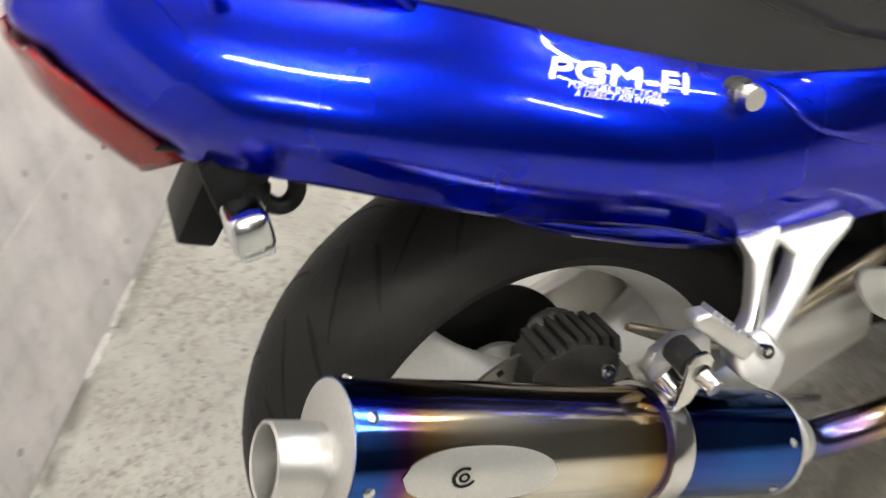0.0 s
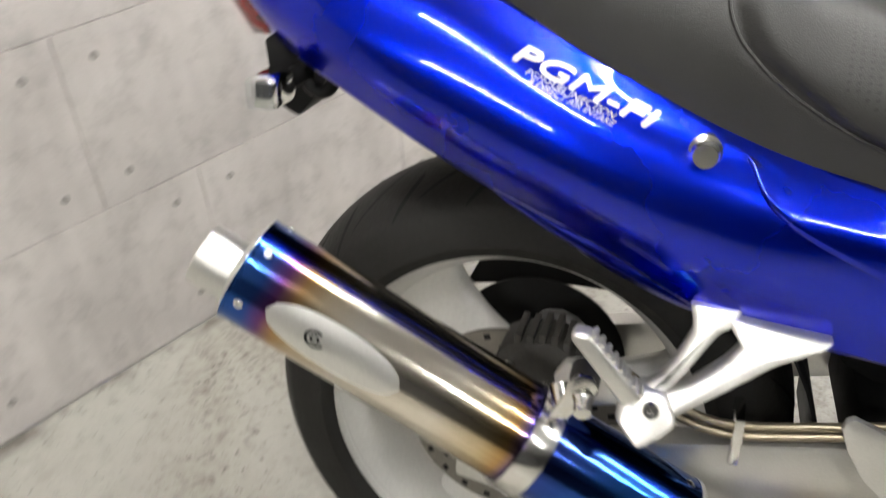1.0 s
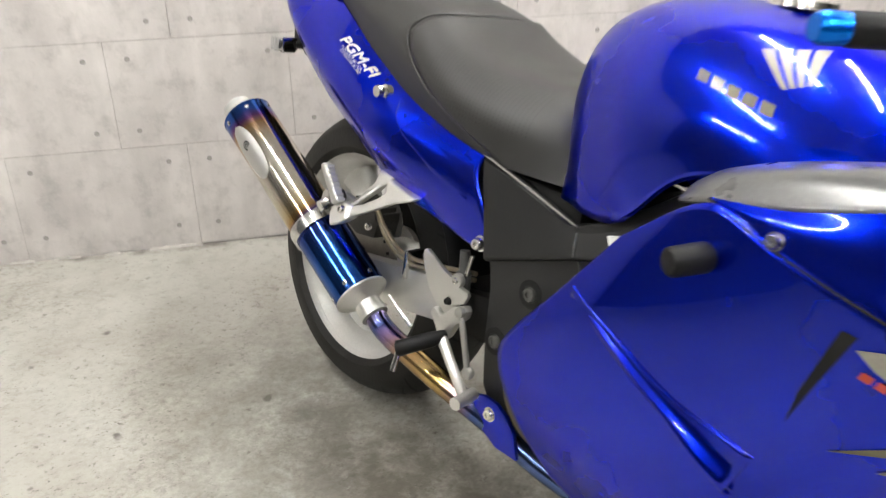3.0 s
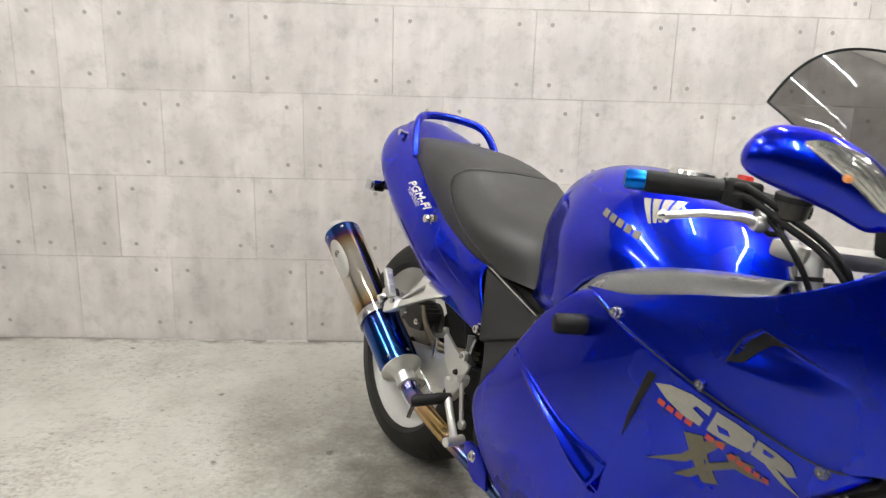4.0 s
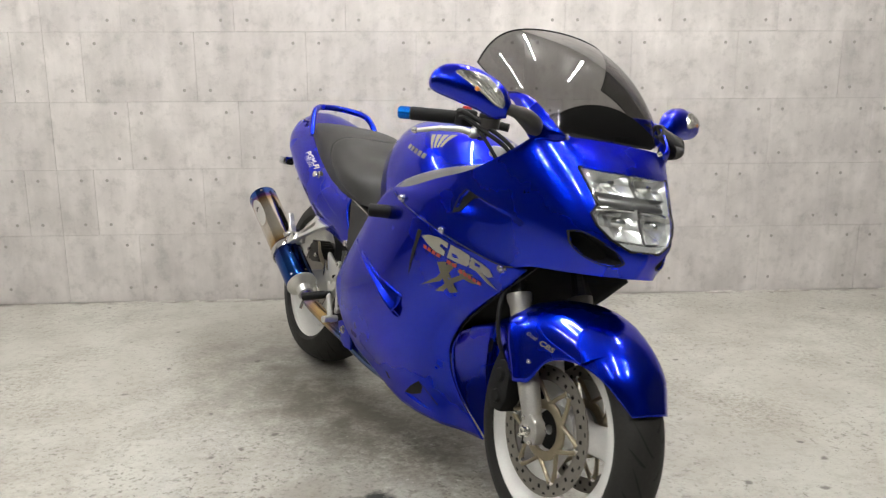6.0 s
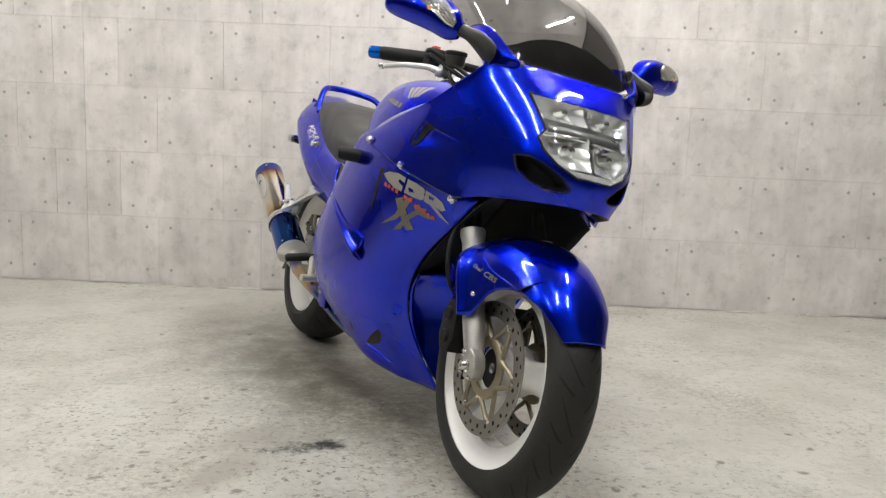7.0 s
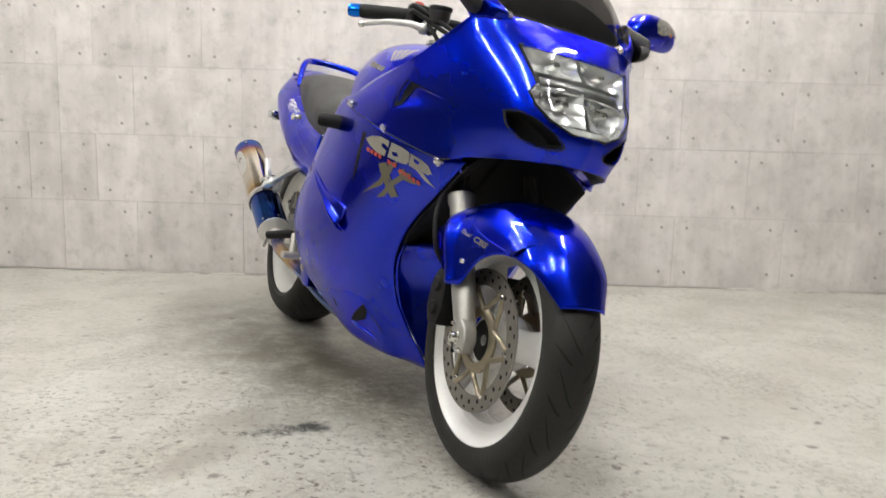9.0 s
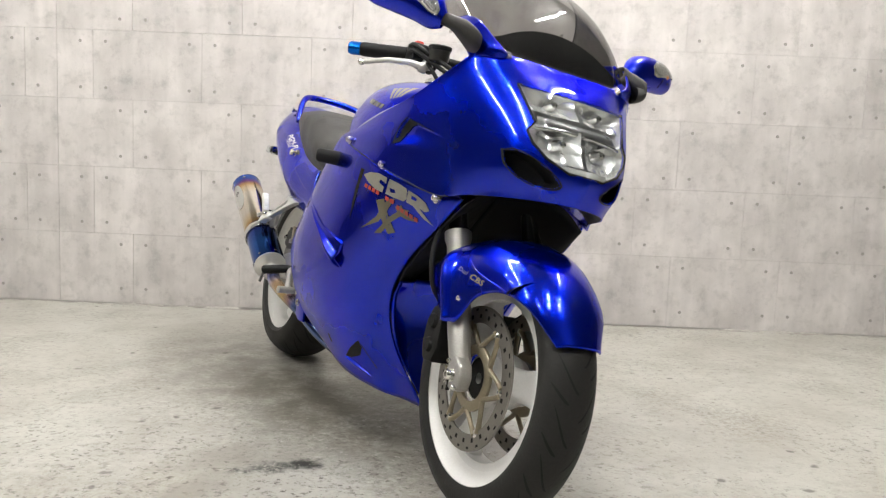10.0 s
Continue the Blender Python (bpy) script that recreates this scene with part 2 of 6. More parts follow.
def concrete_floor():
    m = mat("worn_concrete_floor", (0.435, 0.425, 0.385), 0.45, 0, 0, 0.06, 2.2, 90, 0.10, spec=0.4)
    nt = m.node_tree
    b = nt.nodes["Principled BSDF"]
    tc = nt.nodes.new("ShaderNodeTexCoord")

    def noise_mask(scale, lo, hi, detail=6, rough=0.6):
        n = nt.nodes.new("ShaderNodeTexNoise")
        n.inputs["Scale"].default_value = scale
        n.inputs["Detail"].default_value = detail
        n.inputs["Roughness"].default_value = rough
        nt.links.new(tc.outputs["Object"], n.inputs["Vector"])
        r = nt.nodes.new("ShaderNodeMapRange")
        r.inputs[1].default_value, r.inputs[2].default_value = lo, hi
        nt.links.new(n.outputs[0], r.inputs[0])
        return r.outputs[0]

    def blob(x, y, rx, ry, turn, edge=0.5, wob=0.6, wscale=9):
        mp = nt.nodes.new("ShaderNodeMapping")
        mp.vector_type = "TEXTURE"
        mp.inputs["Location"].default_value = (x, y, 0)
        mp.inputs["Rotation"].default_value = (0, 0, radians(turn))
        mp.inputs["Scale"].default_value = (rx, ry, 1)
        nt.links.new(tc.outputs["Object"], mp.inputs["Vector"])
        ln = nt.nodes.new("ShaderNodeVectorMath")
        ln.operation = "LENGTH"
        nt.links.new(mp.outputs[0], ln.inputs[0])
        n = nt.nodes.new("ShaderNodeTexNoise")
        n.inputs["Scale"].default_value = wscale
        n.inputs["Detail"].default_value = 6
        nt.links.new(tc.outputs["Object"], n.inputs["Vector"])
        ma = nt.nodes.new("ShaderNodeMath")
        ma.operation = "MULTIPLY_ADD"
        ma.inputs[1].default_value = wob * 2
        ma.inputs[2].default_value = -wob
        nt.links.new(n.outputs[0], ma.inputs[0])
        ad = nt.nodes.new("ShaderNodeMath")
        ad.operation = "ADD"
        nt.links.new(ln.outputs["Value"], ad.inputs[0])
        nt.links.new(ma.outputs[0], ad.inputs[1])
        r = nt.nodes.new("ShaderNodeMapRange")
        r.inputs[1].default_value, r.inputs[2].default_value = 1.0, 1.0 - edge
        nt.links.new(ad.outputs[0], r.inputs[0])
        return r.outputs[0]

    def pits(scale, size, wob, wscale):
        """Small chipped spots of uneven outline."""
        n = nt.nodes.new("ShaderNodeTexNoise")
        n.inputs["Scale"].default_value = wscale
        n.inputs["Detail"].default_value = 4
        nt.links.new(tc.outputs["Object"], n.inputs["Vector"])
        ad = nt.nodes.new("ShaderNodeVectorMath")
        ad.operation = "MULTIPLY_ADD"
        ad.inputs[1].default_value = (wob, wob, 0)
        nt.links.new(n.outputs["Color"], ad.inputs[0])
        nt.links.new(tc.outputs["Object"], ad.inputs[2])
        vo = nt.nodes.new("ShaderNodeTexVoronoi")
        vo.inputs["Scale"].default_value = scale
        nt.links.new(ad.outputs[0], vo.inputs["Vector"])
        r = nt.nodes.new("ShaderNodeMapRange")
        r.inputs[1].default_value, r.inputs[2].default_value = size, size * 0.55
        nt.links.new(vo.outputs["Distance"], r.inputs[0])
        return r.outputs[0]

    def darken(col, mask, amount, tint=(0.30, 0.27, 0.23)):
        k = nt.nodes.new("ShaderNodeMath")
        k.operation = "MULTIPLY"
        k.inputs[1].default_value = amount
        nt.links.new(mask, k.inputs[0])
        mx = nt.nodes.new("ShaderNodeMix")
        mx.data_type = "RGBA"
        nt.links.new(k.outputs[0], mx.inputs["Factor"])
        nt.links.new(col, mx.inputs[6])
        mx.inputs[7].default_value = (*tint, 1)
        return mx.outputs[2]

    def both(a, c):
        k = nt.nodes.new("ShaderNodeMath")
        k.operation = "MULTIPLY"
        nt.links.new(a, k.inputs[0])
        nt.links.new(c, k.inputs[1])
        return k.outputs[0]

    col = b.inputs["Base Color"].links[0].from_socket
    col = darken(col, noise_mask(1.6, 0.43, 0.64), 0.34, (0.27, 0.245, 0.21))
    col = darken(col, noise_mask(5, 0.46, 0.62), 0.30, (0.26, 0.235, 0.20))
    col = darken(col, noise_mask(24, 0.50, 0.61, 6, 0.7), 0.28, (0.25, 0.23, 0.195))
    col = darken(col, both(noise_mask(42, 0.555, 0.60, 6, 0.7), noise_mask(2.3, 0.46, 0.60)), 0.52, (0.13, 0.118, 0.10))
    col = darken(col, noise_mask(75, 0.672, 0.695, 3), 0.55, (0.07, 0.065, 0.055))
    col = darken(col, noise_mask(17, 0.70, 0.73, 4), 0.7, (0.10, 0.09, 0.075))
    col = darken(col, both(pits(22, 0.15, 0.030, 55), noise_mask(3.1, 0.46, 0.58)), 0.70, (0.13, 0.12, 0.10))
    col = darken(col, both(noise_mask(48, 0.590, 0.615, 8, 0.78), noise_mask(1.9, 0.42, 0.56)), 0.80, (0.11, 0.098, 0.08))
    col = darken(col, noise_mask(90, 0.640, 0.66, 6, 0.7), 0.5, (0.12, 0.11, 0.09))
    col = darken(col, both(pits(8, 0.11, 0.03, 30), noise_mask(4, 0.46, 0.54)), 0.85, (0.09, 0.082, 0.07))
    # brown rubbed-in grime with a fine grain
    col = darken(col, both(noise_mask(2.6, 0.48, 0.62), noise_mask(58, 0.46, 0.60, 8, 0.75)), 0.55, (0.17, 0.145, 0.115))
    # grained brown dirt mixed with the motorcycle's soft shade, painted along its side
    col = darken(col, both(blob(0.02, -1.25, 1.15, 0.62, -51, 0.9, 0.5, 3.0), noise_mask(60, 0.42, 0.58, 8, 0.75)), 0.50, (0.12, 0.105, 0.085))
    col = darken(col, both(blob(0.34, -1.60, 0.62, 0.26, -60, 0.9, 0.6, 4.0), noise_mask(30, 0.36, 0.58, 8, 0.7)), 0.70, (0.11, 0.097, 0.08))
    # dirty patch where the motorcycle stands, its soft shade painted in as well
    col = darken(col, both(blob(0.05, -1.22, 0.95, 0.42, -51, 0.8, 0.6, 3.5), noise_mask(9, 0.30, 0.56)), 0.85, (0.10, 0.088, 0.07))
    # crisp chips and scabs where machines have stood and turned
    trod = blob(0.25, -2.05, 1.9, 1.05, -20, 0.9, 0.6, 2.2)
    col = darken(col, both(trod, noise_mask(27, 0.575, 0.590, 9, 0.82)), 0.85, (0.10, 0.09, 0.075))
    col = darken(col, both(trod, both(pits(44, 0.28, 0.030, 90), noise_mask(5.5, 0.47, 0.52))), 0.95, (0.075, 0.062, 0.046))
    col = darken(col, both(trod, noise_mask(13, 0.585, 0.61, 9, 0.8)), 0.60, (0.15, 0.132, 0.11))
    col = darken(col, both(trod, noise_mask(33, 0.610, 0.635, 8, 0.75)), 0.5, (0.62, 0.61, 0.57))
    # old oil stain and the dark streak on it
    col = darken(col, blob(0.03, -1.88, 0.20, 0.11, 25, 0.5, 0.6, 7), 0.52, (0.21, 0.19, 0.16))
    col = darken(col, blob(-0.02, -2.10, 0.18, 0.07, 75, 0.6, 0.7, 8), 0.6, (0.21, 0.19, 0.16))
    col = darken(col, both(blob(0.148, -1.922, 0.125, 0.044, 21, 0.6, 0.9, 30), noise_mask(75, 0.40, 0.54, 8, 0.75)), 0.95, (0.05, 0.054, 0.046))
    col = darken(col, both(blob(0.212, -1.892, 0.066, 0.040, 12, 0.6, 0.9, 36), noise_mask(80, 0.36, 0.48, 8, 0.75)), 0.98, (0.020, 0.02, 0.018))
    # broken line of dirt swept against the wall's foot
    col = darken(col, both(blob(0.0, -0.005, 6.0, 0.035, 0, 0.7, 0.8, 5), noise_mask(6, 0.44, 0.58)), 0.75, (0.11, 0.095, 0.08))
    for x, y in ((0.055, -2.196), (-0.237, -2.002), (-0.291, -2.166), (-0.69, -1.13), (0.42, -2.30)):
        col = darken(col, blob(x, y, 0.020, 0.012, 15, 0.5, 0.9, 60), 0.7, (0.10, 0.09, 0.078))
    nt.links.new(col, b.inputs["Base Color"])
    return m


WALLM = concrete_wall()
FLOORM = concrete_floor()
JOINTM = mat("joint_filler", (0.52, 0.492, 0.472), 0.85, 0, 0, 0.15, 6, 200)
MORTAR = mat("pale_mortar", (0.54, 0.515, 0.48), 0.85, 0, 0, 0.3, 30, 300)
HOLEM = mat("tie_hole", (0.30, 0.28, 0.262), 0.8, 0, 0, 0.3, 60, 300)


def titanium():
    # heat colours along the can: blue end, violet, straw, bare metal, straw, then a blue front section
    m = bpy.data.materials.new("burnt_titanium")
    m.use_nodes = True
    nt = m.node_tree
    b = nt.nodes["Principled BSDF"]
    b.inputs["Metallic"].default_value = 1.0
    b.inputs["Roughness"].default_value = 0.17
    tc = nt.nodes.new("ShaderNodeTexCoord")
    sep = nt.nodes.new("ShaderNodeSeparateXYZ")
    nt.links.new(tc.outputs["Object"], sep.inputs[0])
    n = nt.nodes.new("ShaderNodeTexNoise")
    n.inputs["Scale"].default_value = 14
    nt.links.new(tc.outputs["Object"], n.inputs["Vector"])
    ma = nt.nodes.new("ShaderNodeMath")
    ma.operation = "MULTIPLY_ADD"
    ma.inputs[1].default_value = 0.03
    nt.links.new(n.outputs[0], ma.inputs[0])
    nt.links.new(sep.outputs[2], ma.inputs[2])
    mr = nt.nodes.new("ShaderNodeMapRange")
    mr.inputs[1].default_value, mr.inputs[2].default_value = -0.285, 0.215
    nt.links.new(ma.outputs[0], mr.inputs[0])
    cr_ = nt.nodes.new("ShaderNodeValToRGB")
    e = cr_.color_ramp.elements
    e[0].position, e[0].color = 0.0, (0.03, 0.12, 0.42, 1)
    e[1].position, e[1].color = 1.0, (0.02, 0.08, 0.33, 1)
    for p, c in ((0.09, (0.03, 0.09, 0.36, 1)), (0.125, (0.16, 0.05, 0.20, 1)), (0.16, (0.43, 0.26, 0.11, 1)), (0.205, (0.62, 0.51, 0.36, 1)), (0.30, (0.74, 0.69, 0.61, 1)),
                 (0.50, (0.74, 0.68, 0.59, 1)), (0.595, (0.60, 0.48, 0.30, 1)), (0.635, (0.45, 0.27, 0.09, 1)), (0.66, (0.07, 0.05, 0.22, 1)), (0.72, (0.03, 0.06, 0.28, 1)), (0.88, (0.02, 0.10, 0.38, 1))):
        k = e.new(p)
        k.color = c
    nt.links.new(mr.outputs[0], cr_.inputs[0])
    nt.links.new(cr_.outputs[0], b.inputs["Base Color"])
    rn = nt.nodes.new("ShaderNodeMapRange")
    rn.inputs[3].default_value, rn.inputs[4].default_value = 0.10, 0.15
    nt.links.new(n.outputs[0], rn.inputs[0])
    nt.links.new(rn.outputs[0], b.inputs["Roughness"])
    return m


def burnt_pipe():
    m = bpy.data.materials.new("burnt_pipe")
    m.use_nodes = True
    nt = m.node_tree
    b = nt.nodes["Principled BSDF"]
    b.inputs["Metallic"].default_value = 1.0
    b.inputs["Roughness"].default_value = 0.2
    tc = nt.nodes.new("ShaderNodeTexCoord")
    n = nt.nodes.new("ShaderNodeTexNoise")
    n.inputs["Scale"].default_value = 7
    n.inputs["Detail"].default_value = 2
    nt.links.new(tc.outputs["Object"], n.inputs["Vector"])
    sep = nt.nodes.new("ShaderNodeSeparateXYZ")
    nt.links.new(tc.outputs["Object"], sep.inputs[0])
    ma = nt.nodes.new("ShaderNodeMath")
    ma.operation = "MULTIPLY_ADD"
    ma.inputs[1].default_value = 0.12
    nt.links.new(n.outputs[0], ma.inputs[0])
    nt.links.new(sep.outputs[0], ma.inputs[2])
    mr = nt.nodes.new("ShaderNodeMapRange")
    mr.inputs[1].default_value, mr.inputs[2].default_value = 0.25, 0.62
    nt.links.new(ma.outputs[0], mr.inputs[0])
    cr_ = nt.nodes.new("ShaderNodeValToRGB")
    e = cr_.color_ramp.elements
    e[0].position, e[0].color = 0.0, (0.44, 0.32, 0.18, 1)
    e[1].position, e[1].color = 1.0, (0.10, 0.15, 0.34, 1)
    for p, c in ((0.06, (0.42, 0.27, 0.14, 1)), (0.14, (0.26, 0.18, 0.22, 1)), (0.22, (0.08, 0.12, 0.36, 1)), (0.30, (0.22, 0.15, 0.33, 1)), (0.40, (0.46, 0.30, 0.16, 1)), (0.72, (0.52, 0.36, 0.13, 1)), (0.84, (0.30, 0.19, 0.22, 1)), (0.93, (0.08, 0.13, 0.36, 1))):
        k = e.new(p)
        k.color = c
    nt.links.new(mr.outputs[0], cr_.inputs[0])
    nt.links.new(cr_.outputs[0], b.inputs["Base Color"])
    return m


TITAN = titanium()
PIPE = burnt_pipe()


# ---- mesh helpers ----
def mesh_part(name, verts, faces, material, parent=None, label="", smooth=True, m=None):
    me = bpy.data.meshes.new(name)
    me.from_pydata([tuple(v) for v in verts], [], faces)
    me.update()
    me.materials.append(material)
    if smooth:
        for p in me.polygons:
            p.use_smooth = True
    ob = new(name, me)
    if m is not None:
        ob.matrix_basis = m
    if parent:
        ob.parent = parent
    if label:
        tagged(ob, label)
    return ob


def part(name, bm, material, parent=None, label="", smooth=True, m=None, auto=True):
    me = bpy.data.meshes.new(name)
    bmesh.ops.recalc_face_normals(bm, faces=bm.faces)
    bm.to_mesh(me)
    bm.free()
    me.materials.append(material)
    if smooth:
        for p in me.polygons:
            p.use_smooth = True
        if auto:
            me.set_sharp_from_angle(angle=radians(38))
    ob = new(name, me)
    if m is not None:
        ob.matrix_basis = m
    if parent:
        ob.parent = parent
    if label:
        tagged(ob, label)
    return ob


def cr(points, n):
    """n points along a smooth curve through the given ones."""
    p = [Vector(q) for q in points]
    if len(p) == 2:
        return [p[0].lerp(p[1], i / (n - 1)) for i in range(n)]
    acc = [0.0]
    for a, c in zip(p, p[1:]):
        acc.append(acc[-1] + max((c - a).length, 1e-6))
    out = []
    for i in range(n):
        s = acc[-1] * i / (n - 1)
        k = 0
        while k < len(p) - 2 and acc[k + 1] < s:
            k += 1
        u = (s - acc[k]) / (acc[k + 1] - acc[k])
        h = acc[k + 1] - acc[k]

        def tangent(j):
            if j == 0:
                return (p[1] - p[0]) / (acc[1] - acc[0])
            if j == len(p) - 1:
                return (p[-1] - p[-2]) / (acc[-1] - acc[-2])
            return (p[j + 1] - p[j - 1]) / (acc[j + 1] - acc[j - 1])
        t0, t1 = tangent(k) * h, tangent(k + 1) * h
        out.append((2 * u**3 - 3 * u**2 + 1) * p[k] + (u**3 - 2 * u**2 + u) * t0 + (3 * u**2 - 2 * u**3) * p[k + 1] + (u**3 - u**2) * t1)
    return out


def grid(ribs, nu, nv):
    """A smooth sheet through the ribs: nu rows of nv points."""
    fine = [cr(r, nv) for r in ribs]
    cols = [cr([f[j] for f in fine], nu) for j in range(nv)]
    return [[cols[j][i] for j in range(nv)] for i in range(nu)]


def relax(g, rounds):
    """Evens out a grid of points, its rim held fast."""
    a = np.array([[tuple(q) for q in row] for row in g])
    for _ in range(rounds):
        a[1:-1, 1:-1] = 0.5 * a[1:-1, 1:-1] + 0.125 * (a[:-2, 1:-1] + a[2:, 1:-1] + a[1:-1, :-2] + a[1:-1, 2:])
    return [[Vector(q) for q in row] for row in a]


def sheet(g, flip=False):
    nu, nv = len(g), len(g[0])
    verts = [v for row in g for v in row]
    faces = []
    for i in range(nu - 1):
        for j in range(nv - 1):
            f = (i * nv + j, i * nv + j + 1, (i + 1) * nv + j + 1, (i + 1) * nv + j)
            faces.append(f[::-1] if flip else f)
    return verts, faces


def flip_y(ribs):
    return [[(q[0], -q[1], q[2]) for q in r] for r in ribs]


def shell(name, ribs, nu, nv, material, parent, thick=0.004, label="", flip=False, inward=-1, even=0):
    v, f = sheet(relax(grid(ribs, nu, nv), even))
    away = 0.0
    for q in f[::7]:
        n_ = (v[q[1]] - v[q[0]]).cross(v[q[2]] - v[q[0]])
        c = (v[q[0]] + v[q[2]]) / 2
        away += n_.dot(c - Vector((min(max(c.x, 0.0), 1.3), 0.0, 0.5)))
    if away < 0:
        f = [q[::-1] for q in f]
    ob = mesh_part(name, v, f, material, parent, label)
    if thick:
        md = ob.modifiers.new("thickness", "SOLIDIFY")
        md.thickness = thick
        md.offset = inward
    return ob


def full_ribs(half):
    """Ribs given from the middle to one side, carried across to the other."""
    return [[(x, -y, z) for x, y, z in reversed(r[1:])] + [tuple(q) for q in r] for r in half]


def tube(path, rad, n=14, cap=True):
    pts = [Vector(q) for q in path]
    rads = rad if isinstance(rad, (list, tuple)) else [rad] * len(pts)
    verts, faces = [], []
    up = None
    for i, q in enumerate(pts):
        d = (pts[min(i + 1, len(pts) - 1)] - pts[max(i - 1, 0)]).normalized()
        if up is None:
            up = Vector((0, 0, 1)) if abs(d.z) < 0.9 else Vector((1, 0, 0))
        a = d.cross(up).normalized()
        c = a.cross(d).normalized()
        up = c
        for k in range(n):
            w = 2 * math.pi * k / n
            verts.append(q + rads[i] * (math.cos(w) * a + math.sin(w) * c))
    for i in range(len(pts) - 1):
        for k in range(n):
            faces.append((i * n + k, i * n + (k + 1) % n, (i + 1) * n + (k + 1) % n, (i + 1) * n + k))
    if cap:
        faces.append(tuple(range(n))[::-1])
        faces.append(tuple((len(pts) - 1) * n + k for k in range(n)))
    return verts, faces


def tube_part(name, path, rad, material, parent, label="", n=14, smooth_n=0):
    if smooth_n:
        if isinstance(rad, (list, tuple)):
            rad = [float(q) for q in np.interp(np.linspace(0, len(rad) - 1, smooth_n), range(len(rad)), rad)]
        path = cr(path, smooth_n)
    v, f = tube(path, rad, n)
    ob = mesh_part(name, v, f, material, parent, label)
    ob.data.set_sharp_from_angle(angle=radians(50))
    return ob


def lathe(profile, n=64, closed=False):
    """Turns (radius, height) round z."""
    verts, faces = [], []
    k = len(profile)
    for i in range(n):
        w = 2 * math.pi * i / n
        for r, h in profile:
            verts.append((r * math.cos(w), r * math.sin(w), h))
    span = k if closed else k - 1
    for i in range(n):
        for j in range(span):
            a, c = i * k + j, i * k + (j + 1) % k
            d, e = ((i + 1) % n) * k + (j + 1) % k, ((i + 1) % n) * k + j
            faces.append((a, e, d, c))
    return verts, faces


def lathe_part(name, profile, material, parent, m, label="", n=64, closed=False):
    v, f = lathe(profile, n, closed)
    ob = mesh_part(name, v, f, material, parent, label, m=m)
    ob.data.set_sharp_from_angle(angle=radians(35))
    return ob


def prism_bm(outline, y0, y1, bevel=0.0, seg=2):
    """A plate with an outline in x and z, from y0 to y1."""
    bm = bmesh.new()
    a = [bm.verts.new((x, y0, z)) for x, z in outline]
    f = bm.faces.new(a)
    r = bmesh.ops.extrude_face_region(bm, geom=[f])
    bmesh.ops.translate(bm, verts=[g for g in r["geom"] if isinstance(g, bmesh.types.BMVert)], vec=(0, y1 - y0, 0))
    bmesh.ops.recalc_face_normals(bm, faces=bm.faces)
    if bevel:
        bmesh.ops.bevel(bm, geom=list(bm.edges), offset=bevel, segments=seg, affect="EDGES", profile=0.6)
    return bm


def box_bm(lo, hi, bevel=0.0, seg=2):
    bm = bmesh.new()
    bmesh.ops.create_cube(bm, size=1)
    lo, hi = Vector(lo), Vector(hi)
    for v in bm.verts:
        v.co = Vector(((lo[i] + hi[i]) / 2 + v.co[i] * (hi[i] - lo[i]) for i in range(3)))
    if bevel:
        bmesh.ops.bevel(bm, geom=list(bm.edges), offset=bevel, segments=seg, affect="EDGES", profile=0.6)
    return bm


def aim(pos, d):
    """A pose at pos whose z axis points along d."""
    return Matrix.Translation(pos) @ Vector(d).to_track_quat("Z", "Y").to_matrix().to_4x4()


def bolt(pos, d, r, parent, material=STEEL, h=None, name="bolt"):
    h = h or r * 0.9
    return lathe_part(name, [(0.0005, h * 0.55), (r * 0.42, h * 0.55), (r * 0.45, h), (r * 0.8, h), (r, h * 0.6), (r, -h * 0.3), (r * 1.3, -h * 0.3), (r * 1.3, -h)], material, parent, aim(pos, d), n=16)


from mathutils.bvhtree import BVHTree


def bvh_of(ob):
    me = ob.data
    return BVHTree.FromPolygons([v.co.copy() for v in me.vertices], [tuple(p.vertices) for p in me.polygons])


def cast(tree, origin, d):
    hit = tree.ray_cast(Vector(origin), Vector(d))
    return hit[0], hit[1]


def decal(name, polys, tree, material, parent, off=0.0012, label="", d=(0, 1, 0)):
    """Flat shapes in x and z laid on a body panel from the bike's right."""
    bm = bmesh.new()
    for poly in polys:
        vs = [bm.verts.new((x, -2, z)) for x, z in poly]
        bm.faces.new(vs)
    bmesh.ops.triangulate(bm, faces=bm.faces)
    for _ in range(2):
        bmesh.ops.subdivide_edges(bm, edges=[e for e in bm.edges if e.calc_length() > 0.02], cuts=1)
    lost = []
    for v in bm.verts:
        p, nrm = cast(tree, v.co, d)
        if p is None:
            lost.append(v)
            continue
        v.co = p - Vector(d) * off
    bmesh.ops.delete(bm, geom=lost, context="VERTS")
    return part(name, bm, material, parent, label, smooth=True)


def text_polys_mesh(body, size, bold=0.0):
    cu = bpy.data.curves.new("letters", "FONT")
    cu.body = body
    cu.size = size
    cu.resolution_u = 3
    cu.offset = size * bold
    ob = bpy.data.objects.new("letters", cu)
    scene.collection.objects.link(ob)
    bpy.context.view_layer.update()
    me = bpy.data.meshes.new_from_object(ob)
    bpy.data.objects.remove(ob)
    return me


